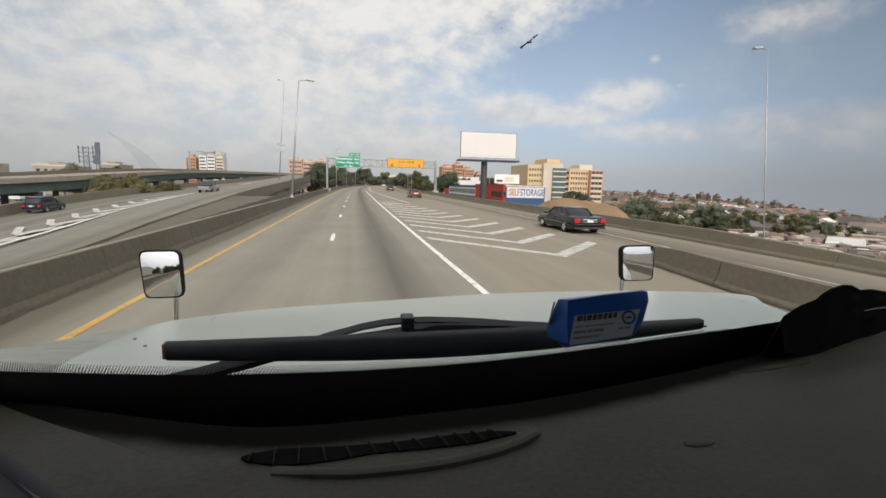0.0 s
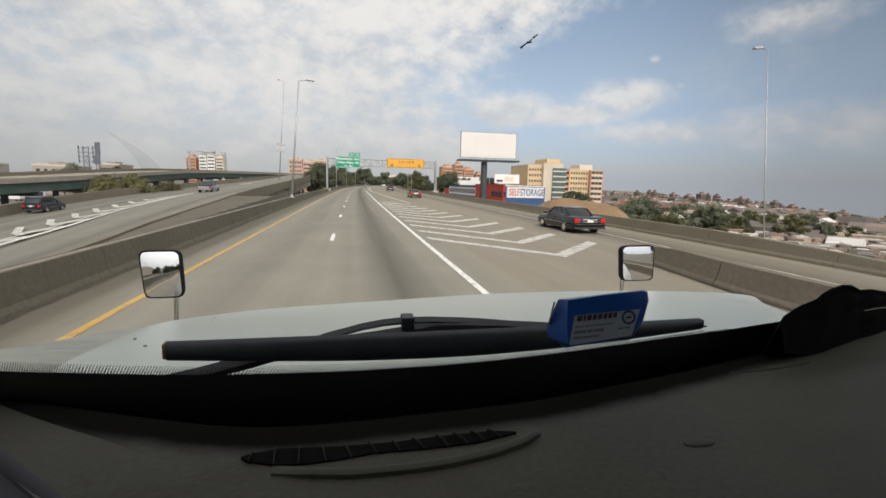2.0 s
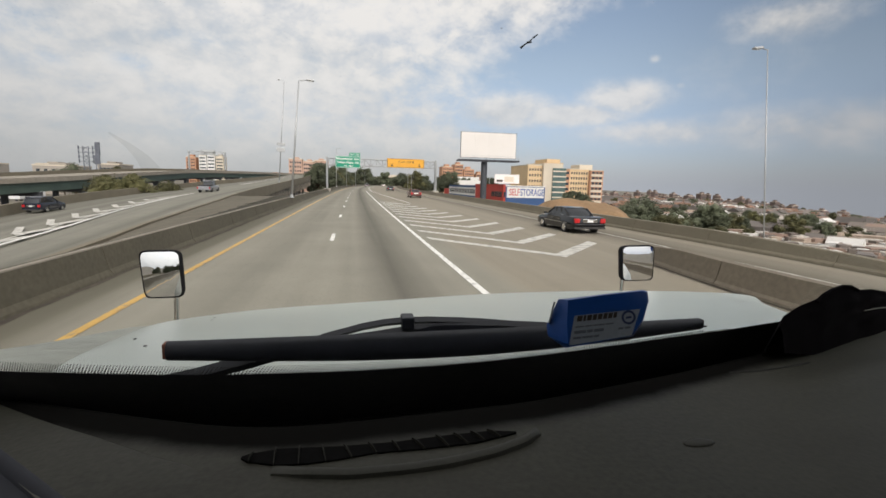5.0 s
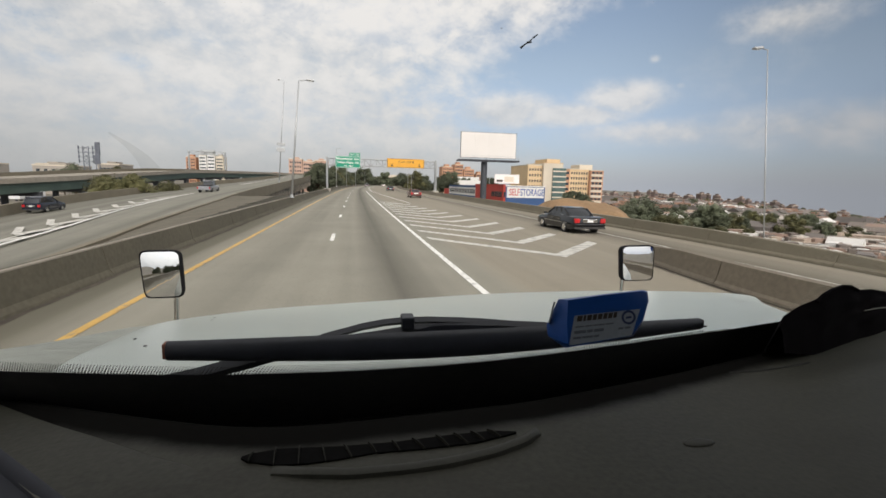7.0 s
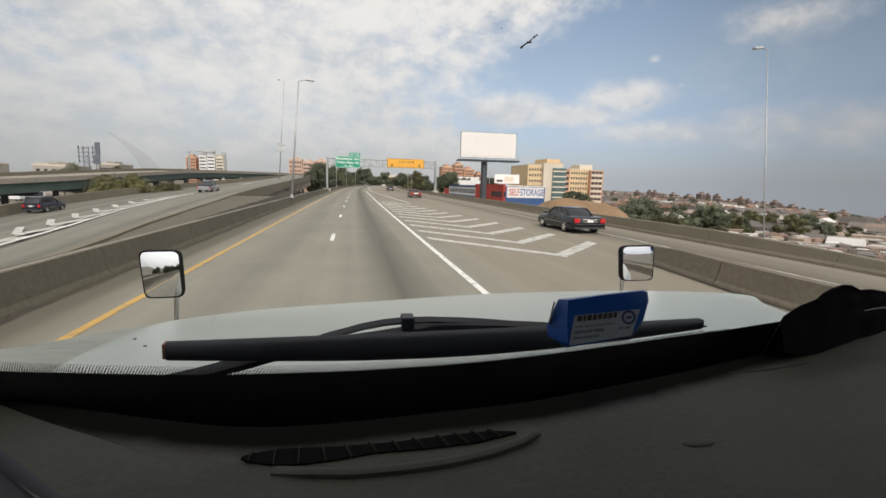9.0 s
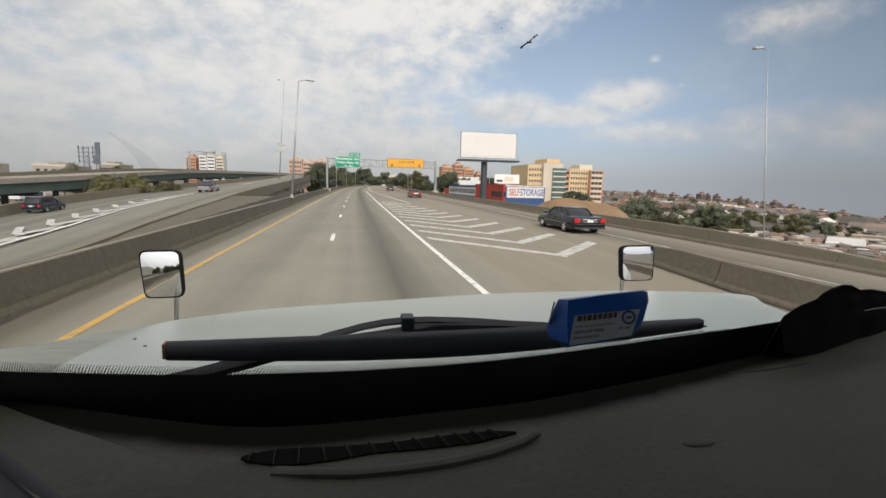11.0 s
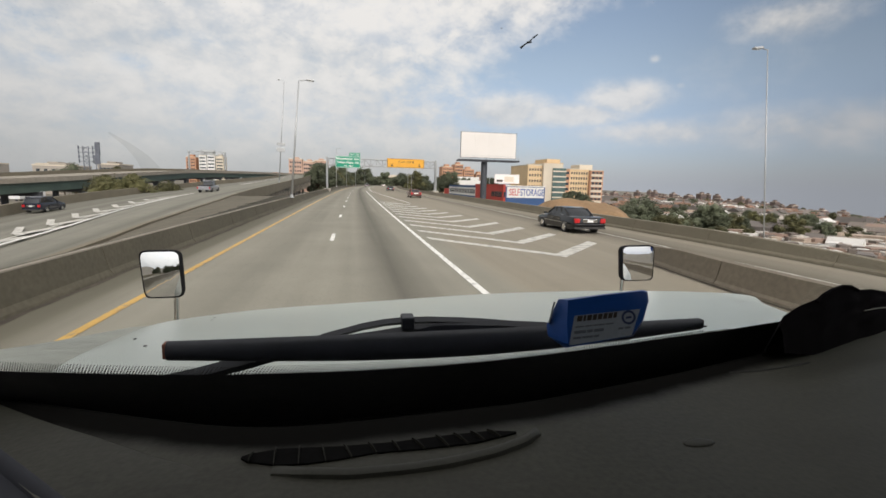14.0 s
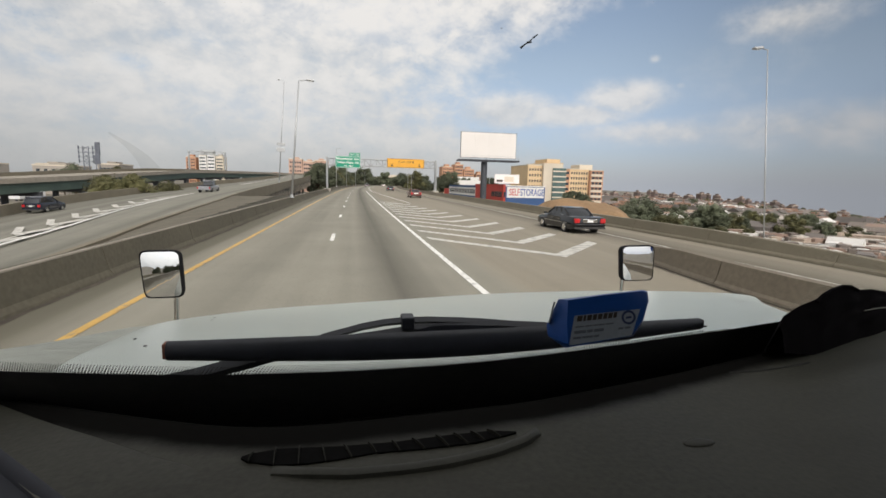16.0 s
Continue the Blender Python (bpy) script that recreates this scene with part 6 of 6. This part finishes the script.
rest(((-0.045, 0.575, 2.214), (-0.0372, 0.58, 2.2162), (-0.0161, 0.58, 2.2212), (0.0133, 0.58, 2.2285), (0.0433, 0.58, 2.2333), (0.07, 0.58, 2.2350), (0.105, 0.58, 2.2345), (0.137, 0.58, 2.2326), (0.178, 0.58, 2.2294), (0.22, 0.58, 2.2245), (0.2725, 0.58, 2.2202), (0.3085, 0.58, 2.2145)), "blade_carrier", 0.0052, 0.006)
rest(((-0.03, 0.572, 2.213), (0.03, 0.574, 2.2185), (0.09, 0.575, 2.226), (0.2, 0.575, 2.2265), (0.26, 0.572, 2.2205)), "blade_strut", 0.0055, 0.005)
cover = []
for x, zt in ((0.084, 2.226), (0.11, 2.2315), (0.15, 2.2310), (0.18, 2.2290), (0.22, 2.2250), (0.27, 2.2215), (0.31, 2.2170)):
    cover.append([(x, 0.578, zt), (x, 0.570, zt - 0.002), (x, 0.570, 2.207), (x, 0.578, 2.206)])
part("blade_cover", loft(B(), cover), BLADE, wiper)
bm = B()
box(bm, 0.066, 0.083, 0.566, 0.59, 2.2262, 2.2428, 0.0022)
part("clip", bm, BLADE, wiper)
rest(((-0.09, 0.562, 2.205), (-0.13, 0.575, 2.19), (-0.20, 0.60, 2.165), (-0.26, 0.61, 2.15)), "wiper_arm", 0.010, 0.008)
bm = B()
box(bm, -0.2175, -0.2148, 0.552, 0.568, 2.2065, 2.2255, 0.003)
CAP = mat("faded red cap", (0.16, 0.045, 0.02), 0.6, vary=0.3, scale=60)
part("end_cap", bm, CAP, wiper)
bm = B()
box(bm, 0.5195, 0.5262, 0.556, 0.566, 2.2130, 2.2262, 0.0025)
rod(bm, (0.524, 0.562, 2.2140), (0.538, 0.564, 2.2132), 0.0022, 0.0012, 6)
part("end_cap", bm, mat("dark red-brown cap", (0.035, 0.012, 0.010), 0.6, vary=0.3, scale=60), wiper)

# dashboard
STRIP_X = (-0.72, -0.45, -0.316, -0.247, -0.177, -0.103, -0.039, 0.023, 0.090, 0.182, 0.303, 0.398, 0.579, 0.750, 0.891, 1.42)


def strip(x):
    """Middle of the black shade painted along the front of the dashboard."""
    return float(np.interp(x, STRIP_X, (0.62, 0.505, 0.453, 0.425, 0.396, 0.370, 0.3624, 0.3654, 0.3687, 0.3746, 0.3974, 0.4168, 0.4612, 0.5162, 0.5592, 0.70)))


def strip_soft(x):
    return sum(strip(x + d) for d in (-0.03, -0.015, 0, 0.015, 0.03)) / 5


def sheet_part(name, cols, parent, label="", vents=True):
    """A sheet of dashboard vinyl from columns of points; v of its map is the way past the painted black shade."""
    bm = B()
    g = [[bm.verts.new(p) for p in c] for c in cols]
    layer = bm.loops.layers.uv.new("UVMap")
    for a, b in zip(g, g[1:]):
        for i in range(len(a) - 1):
            f = bm.faces.new((a[i], b[i], b[i + 1], a[i + 1]))
            for lo_ in f.loops:
                v = lo_.vert.co
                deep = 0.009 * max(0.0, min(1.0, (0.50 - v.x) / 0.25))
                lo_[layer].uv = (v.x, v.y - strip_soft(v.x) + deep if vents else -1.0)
    if parent is None:
        return lp(name, bm, DASH, label, smooth=True)
    return part(name, bm, DASH, parent, label, smooth=True)


def swell(x, y):
    """Slack folds in the vinyl towards the far end, and a slight unevenness."""
    z = 0.0007 * noise.noise((x * 7, y * 7, 1.0))
    far = max(0.0, min(1.0, (x - 0.42) / 0.15))
    for c, k, w, h in ((0.256, 0.239, 0.010, 0.0050), (0.232, 0.215, 0.016, -0.0030), (0.295, 0.19, 0.012, 0.0026), (0.16, 0.33, 0.02, 0.0035)):
        z += far * h * math.exp(-((y - c - k * x) / w) ** 2)
    return z


cols = []
for x in steps(-0.62, 1.25, 130):
    e = min(strip_soft(x) + 0.034, glass_y(x, 2.2) - 0.006)
    col = []
    for t in steps(0, 1, 44):
        y = -0.25 + (e - 0.012 + 0.25) * t
        col.append((x, y, 2.2 - 0.018 * (1 - t) ** 2 * 4 * max(0, 0.6 - t) + swell(x, y)))
    cols.append(col + [(x, e, 2.196), (x, e + 0.004, 2.185), (x, e + 0.005, 2.12)])
dash = sheet_part("dashboard", cols, None, "scuffed dark grey vinyl dashboard top, shade painted black towards the glass")


def lid_edge(x):
    return float(np.interp(x, (-0.62, -0.3496, -0.326, -0.28, -0.2457, -0.1921, -0.1547, -0.1257, -0.0933, -0.05), (0.66, 0.4838, 0.4689, 0.4377, 0.4152, 0.3833, 0.3623, 0.3487, 0.3328, 0.312)))


# raised lid at the near end, which sinks into the dashboard
cols = []
for x in steps(-0.62, -0.06, 50):
    e, h = lid_edge(x), 0.0065 * max(0.0, min(1.0, (-0.085 - x) / 0.12)) - 0.0016
    col = []
    for t in steps(0, 1, 16):
        y = -0.25 + (e - 0.004 + 0.25) * t
        u = (y + 0.25) / (min(strip_soft(x) + 0.034, glass_y(x, 2.2) - 0.006) - 0.012 + 0.25)
        col.append((x, y, 2.2 - 0.018 * (1 - u) ** 2 * 4 * max(0, 0.6 - u) + swell(x, y) + h))
    top = col[-1][2]
    cols.append(col + [(x, e - 0.0015, top - 0.0006), (x, e, top - 0.0025), (x, e, top - 0.0075)])
sheet_part("dash_lid", cols, dash, "raised vinyl lid", False).matrix_parent_inverse = Matrix.Identity(4)

bm = B()
g = []
for x in steps(-0.72, 1.42, 60):
    e = min(strip_soft(x) + 0.036, glass_y(x, 2.2) - 0.004)
    g.append([bm.verts.new(p) for p in ((x, e, 2.13), (x, (e + 0.64) / 2, 2.10), (x, 0.64, 2.08))])
for a, b in zip(g, g[1:]):
    for i in range(2):
        bm.faces.new((a[i], b[i], b[i + 1], a[i + 1]))
part("trough", bm, BLACK_T, dash, "black demister trough").matrix_parent_inverse = Matrix.Identity(4)


# demister vent: raised rim, slats and a flat black sheet that paints the recess's shade
def vent_rim(x):
    return float(np.interp(x, (-0.0624, -0.0347, -0.0013, 0.0414, 0.0778, 0.1181, 0.1536, 0.1641), (0.3286, 0.3193, 0.313, 0.3119, 0.3144, 0.3221, 0.3354, 0.3473)))


def slot_near(x):
    return float(np.interp(x, (-0.0865, -0.0814, -0.0571, -0.0359, -0.0101, 0.0167, 0.0635, 0.1032, 0.1364, 0.145), (0.348, 0.3423, 0.334, 0.3319, 0.3334, 0.3372, 0.3367, 0.3384, 0.3453, 0.3485)))


def slot_far(x):
    return float(np.interp(x, (-0.0865, -0.0847, -0.056, -0.0106, 0.0364, 0.0867, 0.1234, 0.145), (0.3485, 0.3517, 0.3555, 0.3512, 0.3502, 0.3533, 0.3538, 0.349)))


rim = []
for x in steps(-0.060, 0.166, 60):
    y, k = (vent_rim(x - 0.006) + vent_rim(x) + vent_rim(x + 0.006)) / 3, min(1.0, (x + 0.061) / 0.03, (0.167 - x) / 0.012)
    rim.append([(x, y - 0.0045, 2.1990), (x, y - 0.0035, 2.2012 + 0.0022 * k), (x, y, 2.2014 + 0.0034 * k), (x, y + 0.004, 2.2012 + 0.0030 * k), (x, y + 0.009, 2.2002 + 0.0006 * k), (x, y + 0.010, 2.1985)])
vent = part("demister_vent", loft(B(), rim), VENT_R, dash, "long slatted demister vent with a raised rim", "auto")
bed = []
for x in steps(-0.0862, 0.1448, 40):
    bed.append([(x, slot_near(x), 2.2016), (x, slot_far(x), 2.2016), (x, slot_far(x), 2.1990), (x, slot_near(x), 2.1990)])
part("slot_shade", loft(B(), bed), VENT_H, vent, "flat black sheet painted as the slot's shade")
for xb, xt in zip((-0.0795, -0.0597, -0.0410, -0.0200, 0.0, 0.0198, 0.0390, 0.0595, 0.0800, 0.0972, 0.1125, 0.1280), (-0.0784, -0.0611, -0.0424, -0.0242, -0.0064, 0.0138, 0.0336, 0.0510, 0.0721, 0.0883, 0.1040, 0.1192)):
    ya, yb_ = slot_near(xb) - 0.0012, slot_far(xt) + 0.0008
    bm = B()
    loft(bm, [[(x - 0.0006, y, 2.2012), (x + 0.0006, y, 2.2012), (x + 0.0004, y, h), (x - 0.0004, y, h)] for x, y, h in ((xb, ya, 2.2030), ((xb + xt) / 2, (ya + yb_) / 2, 2.2046), (xt, yb_, 2.2034))])
    part("slat", bm, SENSOR, vent)
bm = B()
bmesh.ops.create_icosphere(bm, subdivisions=2, radius=1, matrix=Matrix.Translation((0.30, 0.308, 2.2002)) @ Matrix.Diagonal((0.016, 0.006, 0.0014, 1)))
part("sensor", bm, VENT_R, dash, "dark flat sensor cover", True)
# a crease in the vinyl
bm = B()
crease = [(0.455, 0.434), (0.470, 0.4332), (0.494, 0.4330), (0.527, 0.4352), (0.564, 0.4406), (0.59, 0.446)]
for (xa, ya), (xb, yb) in zip(crease, crease[1:]):
    rod(bm, (xa, ya, 2.2), (xb, yb, 2.2), 0.0014, None, 6)
part("crease", bm, BLACK_T, dash)
# trim bar at the near corner, with a pale edged panel under it
bar = lp("trim_bar", rod(B(), (-0.236, 0.3105, 2.258), (-0.106, 0.1992, 2.258), 0.0046, None, 16), NAVY_T, "dark navy padded trim bar", smooth="auto")
part("edging", rod(B(), (-0.2199, 0.2946, 2.2605), (-0.1240, 0.2104, 2.2605), 0.0011, None, 6), PALE_TRIM, bar, "thin pale edging")
bm = B()
loft(bm, [[(-0.2206, 0.2938, z), (-0.1247, 0.2096, z), (-0.165, 0.155, z), (-0.262, 0.240, z)] for z in (2.252, 2.2595)])
part("panel", bm, NAVY_T, bar)

# cab shell
shell = lp("cab_roof", box(B(), -0.75, 1.45, -2.0, 0.05, 2.98, 3.05), CABIN)
lp("cab_back", box(B(), -0.75, 1.45, -2.05, -1.97, 1.0, 2.97), CABIN)
lp("roof_panel", box(B(), -0.84, 1.54, -2.08, 0.08, 3.053, 3.08, 0.01), TRUCK_W, "white painted cab roof")
lp("back_panel", box(B(), -0.84, 1.54, -2.08, -2.054, 1.0, 3.05), TRUCK_W)
lp("cab_floor", box(B(), -0.75, 1.45, -1.96, 0.5, 1.0, 1.06), CABIN)
for x in (-0.82, 1.44):
    bm = B()
    box(bm, x, x + 0.08, -1.96, 0.62, 1.07, 2.12)
    box(bm, x, x + 0.08, -1.96, -0.75, 2.121, 2.975)
    lp("cab_side", bm, CABIN)
    o = x - 0.025 if x < 0 else x + 0.083
    bm = B()
    box(bm, o, o + 0.022, -2.05, 0.60, 1.0, 2.115)
    box(bm, o, o + 0.022, -2.05, -0.75, 2.116, 3.04)
    lp("cab_panel", bm, TRUCK_W, "white painted cab side")
    lp("cab_pillar", rod(B(), (x + 0.04, 0.5, 2.12), (x + 0.04, -0.08, 2.98), 0.06, None, 10), CABIN)
bm = B()
box(bm, -0.15, 0.85, -2.4, 2.0, 0.62, 0.98, 0.02)
lp("chassis", bm, STEEL_D)
for x in (-0.72, 1.42):
    for y in (1.25, -1.7):
        bm = B()
        rod(bm, (x - 0.15, y, 0.51), (x + 0.15, y, 0.51), 0.51, None, 28)
        wh_ = lp("wheel", bm, RUBBER, smooth="auto")
        bm = B()
        rod(bm, (x - 0.155, y, 0.51), (x + 0.155, y, 0.51), 0.28, None, 20)
        part("rim", bm, CHROME, wh_)
lp("firewall", box(B(), -0.73, 1.43, 0.52, 0.60, 1.07, 2.04), CABIN)

# ---------------------------------------------------------------- loose things in the cab
TAG_D = 0.445       # how far the tag's face stands before the eye
tag = empty("toll_tag", pose(0.2423, 0.3893, 2.2900) @ pose(0, 0, 0, 90 - 8.32, 0, -11.84) @ pose(0, 0, 0, 0, 0, 1.5) @ pose(0, 0, 0, -90, 0, 0), "blue plastic toll tag with a printed sticker, stuck on the windscreen", "toll tag")


def on_tag(pts, back):
    """Outline points in millimetres on the tag's face, carried to a depth behind it along the lines of sight of its middle."""
    k, mx, mz = 1 + back / TAG_D, 0.15552, -0.07038
    return [((x * 0.001 + mx) * k - mx, back, (z * 0.001 + mz) * k - mz) for x, z in pts]


face = ((-30.6, 19.3), (9.6, 25.0), (46.0, 28.6), (49.6, 27.0), (50.6, 18.2), (45.4, -1.1), (35.2, -16.5), (1.1, -23.3), (-27.0, -28.2), (-30.6, -25.0), (-32.0, -6.0))
rim_ = ((-39.7, 19.9), (9.1, 25.6), (46.0, 29.5), (50.0, 27.4), (51.2, 18.2), (45.8, -1.1), (35.8, -17.0), (1.1, -23.8), (-33.0, -29.0), (-50.0, -17.0), (-51.6, -6.8))
bm = B()
inner = [(x * 0.985 + (-0.2 if x > 0 else 0.4), z * 0.975) for x, z in face]
loft(bm, [on_tag(inner, 0.0), on_tag(face, 0.0012), on_tag(rim_, 0.017), on_tag(rim_, 0.022)])
part("case", bm, TAG_B, tag, "", "auto")
bm = B()
loft(bm, [on_tag(((-44.5, 17.0), (-42.3, 17.4), (-48.0, -3.5), (-49.8, -4.0)), d) for d in (0.0105, 0.0150)])
part("edge_label", bm, TAG_W, tag, "narrow pale label on the end")
bm = B()
sp = ((-23.3, 3.4), (42.6, 10.2), (34.0, -16.5), (-28.9, -26.7))
loft(bm, [on_tag(sp, -0.0004), on_tag(sp, 0.0002)])
stk = part("sticker", bm, TAG_W, tag, "pale printed sticker")
# its print: rows of short dark bars that follow the sticker's slant
SLANT = 0.104
for row_x, row_z, h, widths, gap in ((-20.0, 0.2, 5.6, (5.2, 2.6, 4.6, 4.0, 4.4, 3.8, 4.2, 3.4), 1.1), (-22.5, -8.2, 1.5, (9, 7, 11, 8), 1.2), (-23.5, -13.6, 3.0, (12, 6, 10), 0.8), (-24.5, -19.4, 2.2, (8, 11, 5), 1.0), (21.0, -9.5, 2.0, (5, 6), 1.0)):
    x = row_x
    for wd in widths:
        z = row_z + SLANT * (x - row_x)
        lean = 1.2 if h > 4 else 0.4
        bm = B()
        q = ((x - lean, z - h / 2), (x + wd - lean, z - h / 2 + SLANT * wd), (x + wd, z + h / 2 + SLANT * wd), (x, z + h / 2))
        loft(bm, [on_tag(q, -0.0009), on_tag(q, -0.0005)])
        part("print_bar", bm, SIGN_K if h > 4 else TAG_P, stk)
        x += wd + gap
bm = B()
cx, cz = 31.0, 1.8
for k in range(20):
    a, b = k * math.tau / 20, (k + 1) * math.tau / 20
    q = [(cx + math.cos(t) * r, cz + math.sin(t) * r) for t, r in ((a, 4.9), (b, 4.9), (b, 7.2), (a, 7.2))]
    bm.faces.new([bm.verts.new(p) for p in on_tag(q, -0.0008)])
q = [(cx - 3.0, cz - 1.6), (cx + 3.2, cz - 0.6), (cx + 3.0, cz + 1.4), (cx - 2.6, cz + 0.6)]
bm.faces.new([bm.verts.new(p) for p in on_tag(q, -0.0008)])
part("print_ring", bm, TAG_P2, stk)

# black cloth heaped on the end of the dashboard
def cloth_top(x):
    xs = (0.575, 0.584, 0.622, 0.660, 0.680, 0.711, 0.759, 0.803, 0.846, 0.910, 1.075, 1.20)
    return (float(np.interp(x, xs, (0.480, 0.485, 0.495, 0.505, 0.51, 0.52, 0.535, 0.55, 0.56, 0.58, 0.62, 0.64))),
            float(np.interp(x, xs, (2.239, 2.2515, 2.2625, 2.2675, 2.2715, 2.2760, 2.2785, 2.2680, 2.2665, 2.2556, 2.2374, 2.21))))


def inward(p):
    # keeps the cloth on the cab's side of the glass
    return Vector((p[0] * 0.952, p[1] * 0.952, p[2] * 0.952 + 0.116))


bm = B()
g = []
for x in steps(0.575, 1.20, 110):
    (yt, zt), yf = cloth_top(x), min(strip_soft(x) + 0.022 + 0.06 * max(0.0, 0.68 - x), cloth_top(x)[0] - 0.012)
    col = []
    for t in steps(0, 1, 30):
        if t < 0.3:
            k = t / 0.3
            p = Vector((x, yt + 0.022 * (1 - k) ** 1.5, zt - 0.06 * (1 - k) ** 1.6))
        else:
            k = (t - 0.3) / 0.7
            p = Vector((x, yt + (yf - yt) * k ** 0.8, zt + (2.186 + 0.2 * max(0.0, 0.67 - x) - zt) * k ** 1.35))
            f = math.sin(math.pi * min(1.0, k * 1.05)) ** 1.3 * min(1.0, max(0.15, (x - 0.60) / 0.16))
            p += Vector((0, -0.9, 0.4)) * f * (0.0025 * math.sin(42 * x + 9 * k + 5 * noise.noise((x * 9, k * 3, 0.4))) + 0.004 * noise.noise((x * 16, k * 4, 2.0)))
        col.append(inward(p))
    g.append([bm.verts.new(p) for p in col])
for a, b in zip(g, g[1:]):
    for i in range(len(a) - 1):
        bm.faces.new((a[i], b[i], b[i + 1], a[i + 1]))
cloth = part("black_jacket", bm, CLOTH, smooth=True)
tagged(cloth, "crumpled black cloth lying at the end of the dashboard", "jacket")
bm = B()
loop_ = ((0.6561, 0.498, 2.2665), (0.6731, 0.503, 2.2749), (0.7018, 0.513, 2.2796), (0.7381, 0.526, 2.2812), (0.7666, 0.535, 2.2780), (0.7915, 0.542, 2.2700))
for a, b in zip(loop_, loop_[1:]):
    rod(bm, inward(a), inward(b), 0.0026, None, 8)
part("cord", bm, CLOTH, cloth, "thin black cord looped over the cloth", "auto")
bm = B()
seam = [(0.7727 + 0.1037 * t, 0.5150 + 0.030 * t, 2.2445 - 0.0071 * t + 0.002 * math.sin(3 * t)) for t in steps(0, 1, 6)]
for a, b in zip(seam, seam[1:]):
    rod(bm, inward(a), inward(b), 0.0009, None, 6)
part("piping", bm, PALE_TRIM, cloth, "pale worn piping")
